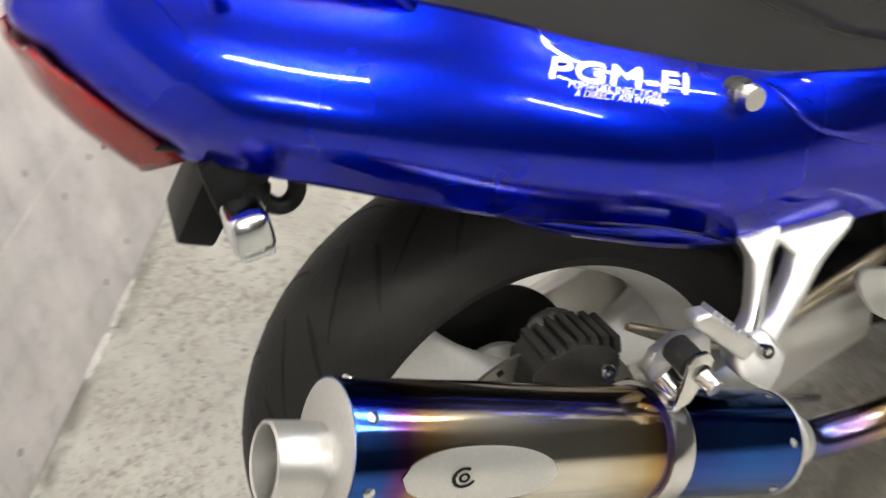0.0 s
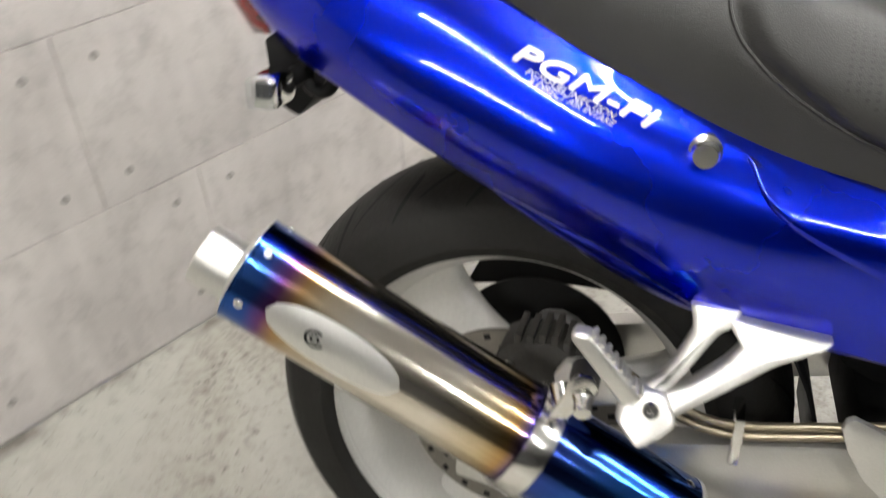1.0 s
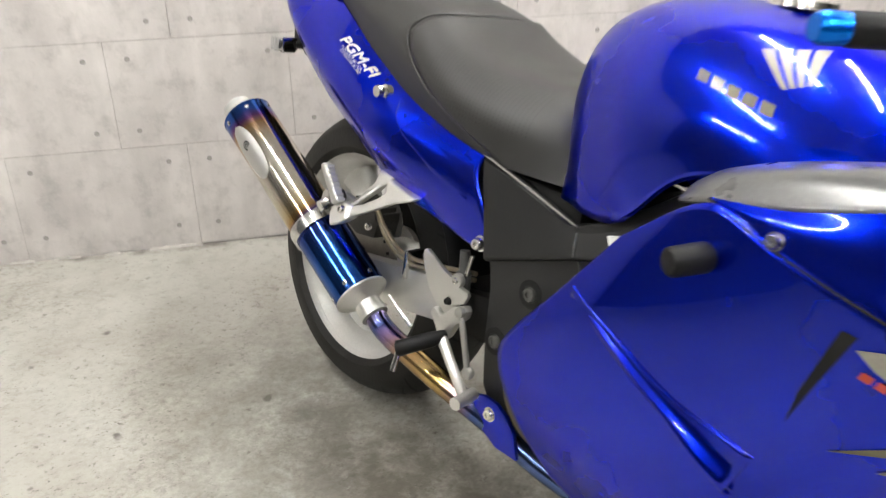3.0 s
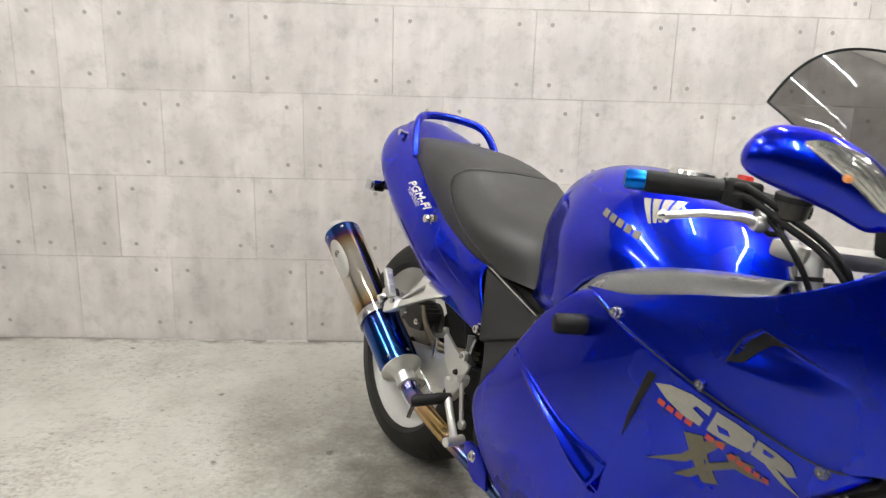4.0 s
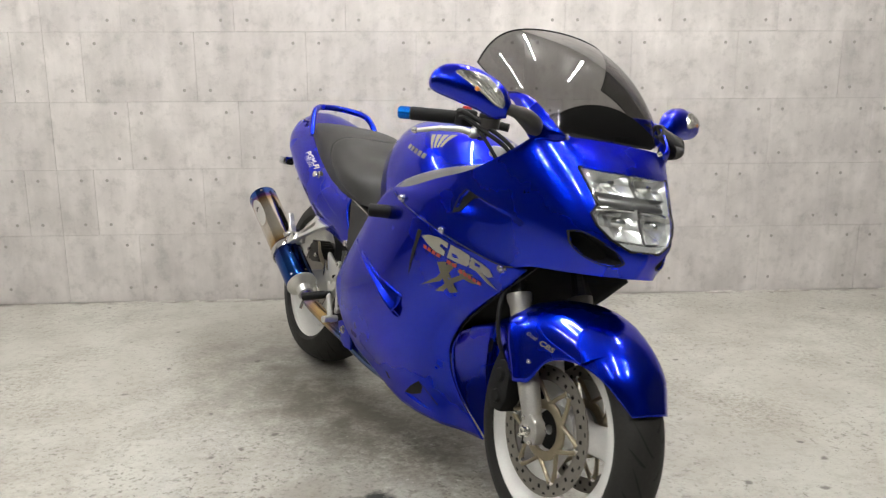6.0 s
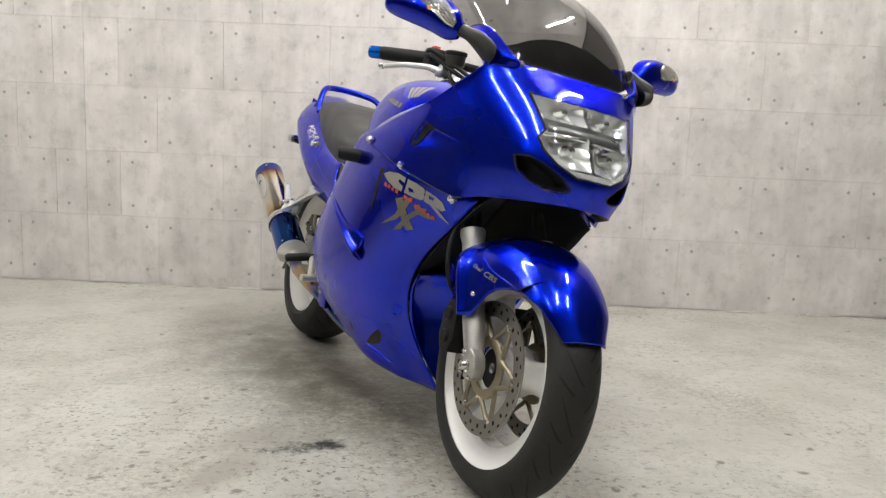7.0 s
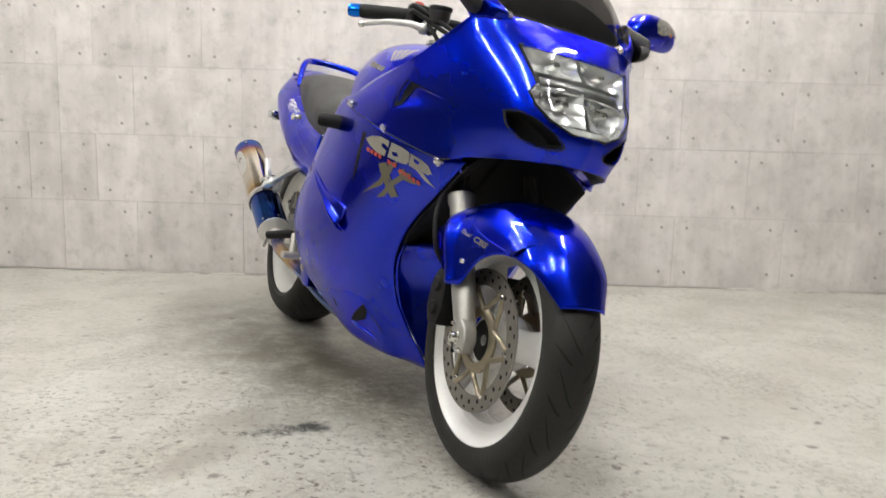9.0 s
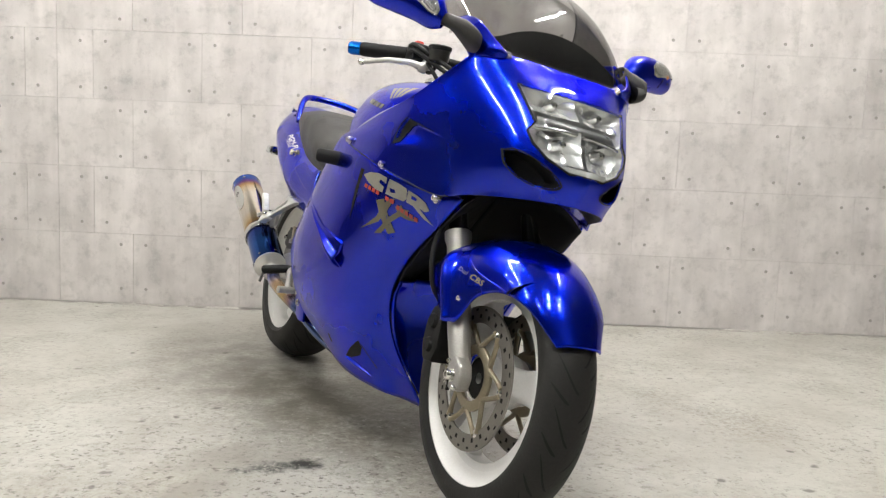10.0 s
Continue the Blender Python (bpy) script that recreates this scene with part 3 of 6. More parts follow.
def lettering(name, body, size, start, direction, tree, material, parent, shear=0.25, wide=1.0, label="", off=0.0012, bold=0.0):
    """Letters laid on the bike's right side: start and direction in x and z."""
    me = text_polys_mesh(body, size, bold)
    bm = bmesh.new()
    bm.from_mesh(me)
    bmesh.ops.triangulate(bm, faces=bm.faces)
    for _ in range(4):
        long_ = [e for e in bm.edges if e.calc_length() > 0.006]
        if not long_:
            break
        bmesh.ops.subdivide_edges(bm, edges=long_, cuts=1)
        bmesh.ops.triangulate(bm, faces=bm.faces)
    d = Vector(direction).normalized()
    u = Vector((-d[1], d[0]))
    lost = []
    for v in bm.verts:
        a, c = v.co.x * wide + shear * v.co.y, v.co.y
        q = Vector(start) + d * a + u * c
        p, nrm = cast(tree, (q[0], -2, q[1]), (0, 1, 0))
        if p is None:
            lost.append(v)
            continue
        v.co = p - Vector((0, off, 0))
    bmesh.ops.delete(bm, geom=lost, context="VERTS")
    return part(name, bm, material, parent, label)


# ---- the room ----
def room():
    X0, X1, Y0 = -5.0, 6.0, -7.5
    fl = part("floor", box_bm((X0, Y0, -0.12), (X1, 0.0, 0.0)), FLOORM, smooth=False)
    tagged(fl, "worn grey concrete floor with stains, specks and shade painted under the motorcycle", "floor", kind="structure")
    ce = part("ceiling", box_bm((X0, Y0, CEIL), (X1, 0.12, CEIL + 0.1)), CEILM, smooth=False)
    tagged(ce, "plain grey ceiling", "ceiling", kind="structure")
    # unseen walls, added; dark so the paint's sides mirror little light
    for name, lo, hi in (("wall_west", (X0 - 0.12, Y0, -0.12), (X0, 0.12, CEIL)), ("wall_east", (X1, Y0, -0.12), (X1 + 0.12, 0.12, CEIL)), ("wall_south", (X0 - 0.12, Y0 - 0.12, -0.12), (X1 + 0.12, Y0, CEIL))):
        w = part(name, box_bm(lo, hi), PLAINW, smooth=False)
        tagged(w, "plain dark grey wall added out of view to close the room", "wall", kind="structure")
    wall = part("wall_north", box_bm((X0, 0.0025, -0.12), (X1, 0.12, CEIL)), JOINTM, smooth=False)
    tagged(wall, "grey concrete wall of staggered panels with tie holes", "wall", kind="structure")
    return wall


WALL = room()


def ceiling_light(x, y):
    e = new("ceiling_light")
    e.matrix_basis = pose(x, y, CEIL, 0, 0, -8.5)
    tagged(e, "white fluorescent ceiling batten with one bare tube", "ceiling light", "ceiling lights")
    part("batten", box_bm((-0.035, -0.62, -0.045), (0.035, 0.62, -0.0), 0.006), CEILM, e)
    v, f = tube([(0, -0.58, -0.075), (0, 0.58, -0.075)], 0.0165, 12)
    mesh_part("tube", v, f, TUBE, e)
    for s in (-1, 1):
        part("socket", box_bm((-0.018, s * 0.6 - 0.02, -0.095), (0.018, s * 0.6 + 0.02, -0.04), 0.004), CEILM, e)
    return e


light = ceiling_light(*TUBES[0])
for x, y in TUBES[1:]:
    copy_thing(light, pose(x, y, CEIL, 0, 0, -8.5))


# ---- the motorcycle (its own axes: x ahead from the rear axle's foot, y to its left, z up) ----
BIKE = new("motorcycle")
BIKE.matrix_basis = pose(-0.029, -0.809, 0.003, 0, 0, -63.3) @ pose(0, 0, 0, -11.5, 0, 0)
tagged(BIKE, "glossy blue sport touring motorcycle leaning on its side stand", "motorcycle")
RC = Vector((-0.003, 0, 0.319))
FY = -0.021     # the front wheel stands a little to the right of the frame's middle
FC = Vector((1.49, FY, 0.297))
SIDEWAYS = pose(0, 0, 0, 90, 0, 0)      # turns z to the bike's right


def at_axle(c, y=0.0, turn=0.0):
    return Matrix.Translation(c + Vector((0, y, 0))) @ SIDEWAYS @ pose(0, 0, 0, 0, 0, turn)


def wheel(name, c, w, spokes, paint, label, lip=0.2315, well=0.0):
    """well: by how much the barrel lies further out than usual, behind a thin lip."""
    wl = w
    prof = [(lip, -wl), (lip, -wl + 0.006), (lip - 0.012, -wl + 0.012), (0.206 + well * 0.75, -wl + 0.02), (0.188 + well, -wl * 0.45), (0.188 + well, wl * 0.45), (0.206 + well * 0.75, wl - 0.02), (lip - 0.012, wl - 0.012), (lip, wl - 0.006), (lip, wl),
            (lip - 0.007, wl), (lip - 0.018 + well * 0.25, wl - 0.014), (0.195 + well * 0.75, wl - 0.026), (0.176 + well, wl * 0.45), (0.174 + well, 0), (0.176 + well, -wl * 0.45), (0.195 + well * 0.75, -wl + 0.026), (lip - 0.018 + well * 0.25, -wl + 0.014), (lip - 0.007, -wl)]
    rim = lathe_part(name, prof, paint, BIKE, at_axle(c), label, n=96, closed=True)
    half = min(0.036, w * 0.55)
    hub = [(0.018, -half - 0.02), (0.052, -half - 0.02), (0.060, -half), (0.050, -half + 0.015), (0.050, half - 0.015), (0.060, half), (0.052, half + 0.02), (0.018, half + 0.02)]
    lathe_part("hub", hub, paint, rim, Matrix.Identity(4), n=40, closed=True)
    for s in (-1, 1):
        lathe_part("hub_seal", [(0.012, s * (half + 0.022)), (0.046, s * (half + 0.022)), (0.048, s * (half + 0.016))], DARK, rim, Matrix.Identity(4), n=32)
    for a in spokes:
        ribs = []
        for r, wd, th in ((0.035, 0.040, half), (0.075, 0.037, half * 0.8), (0.12, 0.036, half * 0.62), (0.160 + well * 0.5, 0.044, half * 0.62), (0.184 + well, 0.062, half * 0.75)):
            sec = []
            for k in range(17):
                t = 2 * math.pi * k / 16
                cx, sx = math.cos(t), math.sin(t)
                sec.append((r, wd * math.copysign(abs(cx) ** 0.6, cx), th * math.copysign(abs(sx) ** 0.6, sx)))
            ribs.append(sec)
        v, f = sheet(grid(ribs, 14, 33))
        mesh_part("spoke", v, f, paint, rim, m=pose(0, 0, 0, 0, 0, -a))
    return rim


def tyre(name, c, R, w, rim, grooves):
    prof = []
    for k in range(25):
        t = -1 + k / 12
        y = w * t
        drop = (1 - math.sqrt(max(0, 1 - (abs(t) * 0.93) ** 2))) * (R - 0.232) * 0.98
        prof.append((R - drop, y))
    prof = [(0.226, -w * 0.86)] + [(0.24, -w * 0.96)] + prof[1:-1] + [(0.24, w * 0.96)] + [(0.226, w * 0.86)]
    ty = lathe_part("tyre", prof, RUBBER, rim, Matrix.Identity(4), n=120)
    # sipes: curved grooves that run from the crown to the shoulders
    def crown(y):
        t = min(0.999, abs(y) / w)
        return R - (1 - math.sqrt(max(0, 1 - (t * 0.93) ** 2))) * (R - 0.232) * 0.98

    for s, kind in ((-1, 0), (1, 0), (-1, 1), (1, 1)):
        y0, y1, sweep = ((0.06, 0.72, 0.26), (0.34, 0.86, 0.13))[kind]
        verts, faces = [], []
        for j in range(11):
            u = j / 10
            y = s * w * (y0 + (y1 - y0) * u)
            a = sweep * u**1.5 - (0.07 if kind else 0.0)
            hw = 0.0042 * (1 - 0.75 * abs(2 * u - 1) ** 3)
            rad = crown(y) + 0.0006
            for q in (-1, 1):
                aa = a + q * hw / R
                verts.append((rad * math.cos(aa), rad * math.sin(aa), y))
        for j in range(10):
            faces.append((2 * j, 2 * j + 1, 2 * j + 3, 2 * j + 2))
        me = bpy.data.meshes.new("tread_groove")
        me.from_pydata(verts, [], faces)
        me.materials.append(DARK)
        for i in range(grooves):
            o = new("tread_groove", me)
            o.matrix_basis = pose(0, 0, 0, 0, 0, 360 * (i + (0.5 if s > 0 else 0)) / grooves)
            o.parent = ty
    return ty


def brake_disc(rim, y, r0, r1, carrier, holes):
    """A drilled disc on its carrier; y is measured to the bike's right along the axle."""
    bm = bmesh.new()
    n = 96
    th = 0.005
    rows = [r1, r1 * 0.965, r0 + (r1 - r0) * 0.72, r0 + (r1 - r0) * 0.52, r0 + (r1 - r0) * 0.27, r0]
    rings = []
    for z in (y + th / 2, y - th / 2):
        rings.append([[bm.verts.new((r * math.cos(2 * math.pi * k / n), r * math.sin(2 * math.pi * k / n), z)) for k in range(n)] for r in rows])
    for top, ring in ((True, rings[0]), (False, rings[1])):
        for j in range(len(rows) - 1):
            for k in range(n):
                if j in (1, 3) and (k + (2 if j == 3 else 0)) % 4 == 0:
                    continue
                bm.faces.new((ring[j][k], ring[j][(k + 1) % n], ring[j + 1][(k + 1) % n], ring[j + 1][k]))
    for k in range(n):
        for j in (0, len(rows) - 1):
            bm.faces.new((rings[0][j][k], rings[0][j][(k + 1) % n], rings[1][j][(k + 1) % n], rings[1][j][k]))
    d = part("brake_disc", bm, DISC, rim, "drilled steel brake disc", smooth=False)
    # added black ring inside the disc, puts shade into the drilled holes
    lathe_part("disc_core", [(r0 + 0.002, y - 0.0008), (r0 + 0.002, y + 0.0008), (r1 - 0.002, y + 0.0008), (r1 - 0.002, y - 0.0008)], DARK, d, Matrix.Identity(4), n=64, closed=True)
    if carrier:
        lathe_part("disc_carrier", [(0.050, y - 0.004), (0.050, y + 0.004), (0.066, y + 0.005), (0.072, y + 0.002), (0.072, y - 0.004)], BRONZE, d, Matrix.Identity(4), "gold anodised disc carrier", n=48, closed=True)
        ri, ro = 0.068, r0 + 0.004
        for k in range(carrier):
            for lean in (-0.46, 0.46):
                a = 2 * math.pi * k / carrier
                p, q = Vector((ri * math.cos(a + lean), ri * math.sin(a + lean), y)), Vector((ro * math.cos(a + lean * 0.12), ro * math.sin(a + lean * 0.12), y))
                away = Vector((-math.sin(a), math.cos(a), 0)) * (0.0015 if lean > 0 else -0.0015)
                tube_part("carrier_arm", [p, p.lerp(q, 0.45) + away, p.lerp(q, 0.8) + away * 0.7, q], [0.0065, 0.0055, 0.0055, 0.0075], BRONZE, d, n=8, smooth_n=9)
        for k in range(carrier):
            a = 2 * math.pi * k / carrier
            lathe_part("rivet", [(0.0005, 0.005), (0.006, 0.005), (0.009, 0.003), (0.009, -0.004)], STEEL, d, pose((r0 + 0.002) * math.cos(a), (r0 + 0.002) * math.sin(a), y), n=12)
    else:
        lathe_part("disc_carrier", [(0.03, y - 0.004), (0.03, y + 0.004), (r0 + 0.003, y + 0.003), (r0 + 0.003, y - 0.003)], DISC, d, Matrix.Identity(4), n=48, closed=True)
    return d


rear = wheel("rear_wheel", RC, 0.083, (107, -13, -133), SILVER_RIM, "silver white three-spoke rear wheel", 0.236, 0.024)
tyre("tyre", RC, 0.319, 0.098, rear, 20)
brake_disc(rear, 0.072, 0.085, 0.128, 0, 0)
lathe_part("sprocket", [(0.03, -0.075), (0.108, -0.075), (0.118, -0.078), (0.118, -0.082), (0.03, -0.082)], DARK, rear, Matrix.Identity(4), n=44, closed=True)
front = wheel("front_wheel", FC, 0.052, (-8, 112, -128), WHITE, "white three-spoke front wheel")
tyre("tyre", FC, 0.296, 0.062, front, 18)
brake_disc(front, 0.064, 0.118, 0.155, 6, 0)
brake_disc(front, -0.064, 0.118, 0.155, 6, 0)

# ---- body panels ----
SIDE = [
    [(0.80, -0.285, 0.69), (0.72, -0.285, 0.58), (0.632, -0.28, 0.46), (0.632, -0.275, 0.41), (0.68, -0.262, 0.335), (0.74, -0.235, 0.27)],
    [(0.91, -0.292, 0.770), (0.84, -0.294, 0.66), (0.79, -0.298, 0.55), (0.77, -0.292, 0.44), (0.79, -0.265, 0.33), (0.83, -0.205, 0.225)],
    [(1.00, -0.296, 0.750), (0.985, -0.297, 0.67), (0.95, -0.296, 0.56), (0.92, -0.286, 0.45), (0.92, -0.25, 0.32), (0.945, -0.16, 0.167)],
    [(1.12, -0.284, 0.720), (1.10, -0.281, 0.65), (1.07, -0.275, 0.57), (1.04, -0.262, 0.46), (1.03, -0.22, 0.33), (1.06, -0.104, 0.148)],
    [(1.25, -0.250, 0.688), (1.22, -0.246, 0.62), (1.16, -0.235, 0.53), (1.11, -0.218, 0.43), (1.085, -0.18, 0.32), (1.12, -0.06, 0.146)],
    [(1.41, -0.162, 0.663), (1.345, -0.17, 0.60), (1.20, -0.17, 0.48), (1.14, -0.157, 0.38), (1.14, -0.12, 0.28), (1.19, -0.034, 0.146)],
]
UPPER = [
    [(0.905, -0.288, 0.773), (0.907, -0.288, 0.774), (0.908, -0.288, 0.775)],
    [(1.00, -0.298, 0.754), (1.00, -0.297, 0.772), (1.00, -0.288, 0.790)],
    [(1.12, -0.287, 0.724), (1.12, -0.288, 0.775), (1.12, -0.280, 0.828)],
    [(1.25, -0.253, 0.692), (1.25, -0.267, 0.79), (1.26, -0.266, 0.872)],
    [(1.37, -0.202, 0.668), (1.38, -0.228, 0.81), (1.375, -0.235, 0.94)],
    [(1.43, -0.165, 0.675), (1.465, -0.185, 0.82), (1.415, -0.20, 0.995)],
    [(1.50, -0.135, 0.685), (1.535, -0.150, 0.80), (1.445, -0.155, 0.985)],
    [(1.565, -0.075, 0.695), (1.595, -0.08, 0.79), (1.44, -0.09, 0.985)],
    [(1.600, 0.0, 0.70), (1.600, 0.0, 0.79), (1.432, 0.0, 0.990)],
]
UPPER[6] = [(1.510, -0.135, 0.684), (1.542, -0.149, 0.758), (1.542, -0.143, 0.840), (1.494, -0.143, 0.923), (1.440, -0.152, 0.985)]
UPPER[7] = [(1.575, -0.075, 0.691), (1.606, -0.082, 0.751), (1.574, -0.082, 0.840), (1.510, -0.085, 0.926), (1.437, -0.09, 0.988)]
UPPER[8] = [(1.598, 0.0, 0.694), (1.620, 0.0, 0.751), (1.584, 0.0, 0.838), (1.515, 0.0, 0.926), (1.432, 0.0, 0.990)]
UPPER[5] = [(1.43, -0.165, 0.675), (1.466, -0.180, 0.77), (1.470, -0.185, 0.85), (1.452, -0.189, 0.925), (1.417, -0.198, 0.986)]

for rib in UPPER[1:5]:
    rib[0] = (rib[0][0], rib[0][1] - 0.001, rib[0][2] - 0.007)

LAMP_SIDE = [(-0.137, 0.922), (-0.112, 0.847), (-0.126, 0.827), (-0.115, 0.803), (-0.088, 0.777), (-0.042, 0.757)]
LAMP = LAMP_SIDE + [(-y, z) for y, z in reversed(LAMP_SIDE)]


def inside(y, z, poly):
    hit = False
    for (y0, z0), (y1, z1) in zip(poly, poly[1:] + poly[:1]):
        if (z0 > z) != (z1 > z) and y < (y1 - y0) * (z - z0) / (z1 - z0) + y0:
            hit = not hit
    return hit


side_r = shell("side_fairing", SIDE, 60, 48, BLUE, BIKE, 0.004, "glossy blue side fairing", flip=True, even=14)
shell("side_fairing", flip_y(SIDE), 60, 48, BLUE, BIKE, 0.004, "glossy blue side fairing", even=14)
SLOT = [(-0.156, 0.779), (-0.148, 0.752), (-0.125, 0.730), (-0.095, 0.719), (-0.060, 0.720), (-0.050, 0.730), (-0.075, 0.752), (-0.115, 0.775), (-0.140, 0.784)]
SLOT2 = [(-y, z) for y, z in reversed(SLOT)]
ug = relax(grid(UPPER, 200, 150), 360)
# the nose's middle is as smooth as its flanks
for j in range(len(ug[-1])):
    ug[-1][j].x = (4 * ug[-2][j].x - ug[-3][j].x) / 3


def scoop_depth(x, z):
    """How far the outlet behind the nose is sunk at a point of the flank."""
    back = float(np.interp(z, (0.755, 0.762, 0.798, 0.820), (1.215, 1.221, 1.238, 1.260)))
    top = 0.819 - 0.262 * (x - 1.258)
    u = (x - back) / (1.405 - back)
    if not 0 <= u <= 1:
        return 0.0
    high = min(1.0, max(0.0, (top - z) / 0.005))
    low = min(1.0, max(0.0, (z - 0.752) / 0.040))
    return 0.012 * (1 - u) ** 1.4 * high * (3 * low**2 - 2 * low**3)


for row in ug:
    for q in row:
        q.y += scoop_depth(q.x, q.z)
full_rows = ug + [[Vector((q.x, -q.y, q.z)) for q in row] for row in reversed(ug[:-1])]
uv_, uf = sheet(full_rows, flip=True)
upper_tree = BVHTree.FromPolygons(uv_, uf)


def nose_at(y, z, off=0.0):
    p, nrm = cast(upper_tree, (3, y, z), (-1, 0, 0))
    if p is None:
        return Vector((1.5, y, z))
    if nrm.x < 0:
        nrm = -nrm
    return p + nrm * off


keep = []
for f in uf:
    c = sum((uv_[i] for i in f), Vector()) / 4
    if c.x > 1.40 and (inside(c.y, c.z, LAMP) or inside(c.y, c.z, SLOT) or inside(c.y, c.z, SLOT2)):
        continue
    keep.append(f)
upper = mesh_part("upper_fairing", uv_, keep, BLUE, BIKE, "glossy blue nose fairing with one wide headlight")
md = upper.modifiers.new("thickness", "SOLIDIFY")
md.thickness, md.offset = 0.004, -1


def lamp_half(z):
    pts = LAMP_SIDE
    for (y0, z0), (y1, z1) in zip(pts, pts[1:]):
        if z1 <= z <= z0:
            return -(y0 + (y1 - y0) * (z0 - z) / (z0 - z1))
    return 0.042


def lamp_grid(off, nz=40, ny=40, shrink=1.0, bowl=0.0):
    g = []
    for i in range(nz):
        z = 0.757 + (0.922 - 0.757) * i / (nz - 1)
        w = lamp_half(max(0.7571, min(0.9219, z))) * shrink
        row = []
        for j in range(ny):
            a = -1 + 2 * j / (ny - 1)
            depth = off - bowl * max(0.0, (1 - a**4)) * max(0, 1 - ((i / (nz - 1)) * 2 - 1) ** 4)
            q = nose_at(a * w, z, 0.0)
            row.append(q + Vector((depth, 0, depth * 0.25)))
        g.append(row)
    return g


v, f = sheet(lamp_grid(0.003))
lens = mesh_part("headlight", v, f, CLEAR, BIKE, "clear headlight lens over chrome reflectors")
lens.visible_shadow = False
v, f = sheet(lamp_grid(-0.004, bowl=0.064, shrink=0.99))
mesh_part("reflector_bucket", v, f, REFLECT, lens)
# two tiers of bowls on either side, pressed from flat facets
def bowl(side, z0, z1, cols, rows_, deep):
    zc, hh = (z0 + z1) / 2, (z1 - z0) / 2
    w = lamp_half(zc) * 0.94
    yc, hw = w * 0.52, w * 0.48

    def back(y, z):
        a, b_ = (y - yc) / hw, (z - zc) / hh
        return deep * (1 - 0.75 * a * a) * (1 - 0.55 * b_ * b_) + 0.008

    for i in range(rows_):
        for k in range(cols):
            ya, yb = yc - hw + 2 * hw * k / cols, yc - hw + 2 * hw * (k + 1) / cols
            za, zb = z0 + 2 * hh * i / rows_, z0 + 2 * hh * (i + 1) / rows_
            corner = [[back(y, z) for y in (ya, yb)] for z in (za, zb)]
            g = []
            for p in range(5):
                a = p / 4
                row = []
                for q in range(5):
                    b_ = q / 4
                    d = (corner[0][0] * (1 - b_) + corner[0][1] * b_) * (1 - a) + (corner[1][0] * (1 - b_) + corner[1][1] * b_) * a
                    d += 0.0022 * ((2 * a - 1) ** 2 + (2 * b_ - 1) ** 2 - 1) * (1 if (i + k) % 2 else -0.6)
                    y, z = ya + (yb - ya) * b_, za + (zb - za) * a
                    row.append(nose_at(side * y, z) + Vector((-d, 0, 0)))
                g.append(row)
            v, f = sheet(g)
            mesh_part("reflector", v, f, REFLECT, lens)


for side in (-1, 1):
    bowl(side, 0.874, 0.917, 4, 2, 0.046)
    bowl(side, 0.776, 0.850, 4, 3, 0.050)
# dark shelf between the tiers and the fluted strip along the foot
shelf = [[nose_at(-0.104 + 0.208 * k / 24, z, off) for k in range(25)] for z, off in ((0.873, -0.042), (0.873, -0.016), (0.856, -0.013), (0.851, -0.040))]
v, f = sheet(shelf)
mesh_part("lamp_shelf", v, f, GREYMET, lens, "dark grey shelf between the reflectors")
flutes = [[nose_at(-0.066 + 0.132 * k / 44, z, -0.010 - (0.004 if k % 2 else 0.0)) for k in range(45)] for z in (0.763, 0.769, 0.775)]
v, f = sheet(flutes)
mesh_part("fluted_strip", v, f, REFLECT, lens, smooth=False)
for y0, z0 in ((-0.058, 0.895), (0.058, 0.895), (-0.050, 0.813), (0.050, 0.813)):
    lathe_part("bulb", [(0.0005, 0.024), (0.007, 0.022), (0.011, 0.010), (0.013, -0.006)], STEEL, lens, aim(nose_at(y0, z0) + Vector((-0.036, 0, 0)), (1, 0, 0.1)), n=16)
bar = [nose_at(-0.122, 0.842, -0.012), nose_at(-0.06, 0.852, -0.018), nose_at(0, 0.855, -0.02), nose_at(0.06, 0.852, -0.018), nose_at(0.122, 0.842, -0.012)]
tube_part("divider", bar, 0.005, CHROME, lens, n=8, smooth_n=20)
v, f = sheet(lamp_grid(-0.0775, shrink=1.02, nz=10, ny=14))
mesh_part("housing", v, f, DARK, lens)
ring = [nose_at(y * 1.0, z, 0.0015) for y, z in LAMP]
tube_part("lens_gasket", ring + ring[:1], 0.0028, BLACKP, lens, n=6)


def intake(poly, deep=0.05):
    n = 10
    bm = bmesh.new()
    pts = []
    pts = [(q[0], q[1]) for q in cr([(y, z, 0) for y, z in poly + poly[:1]], 48)[:-1]]
    cy, cz = sum(p[0] for p in pts) / len(pts), sum(p[1] for p in pts) / len(pts)
    rings = []
    for grow, off in ((1.06, 0.0014), (0.98, 0.0010), (0.92, -0.012), (0.86, -deep)):
        rings.append([bm.verts.new(nose_at(cy + (y - cy) * grow, cz + (z - cz) * grow) + Vector((off, 0, 0))) for y, z in pts])
    for a, c in zip(rings, rings[1:]):
        for i in range(len(pts)):
            bm.faces.new((a[i], a[(i + 1) % len(pts)], c[(i + 1) % len(pts)], c[i]))
    bm.faces.new(rings[-1])
    part("air_intake", bm, DARK, upper)


intake(SLOT)
intake(SLOT2)

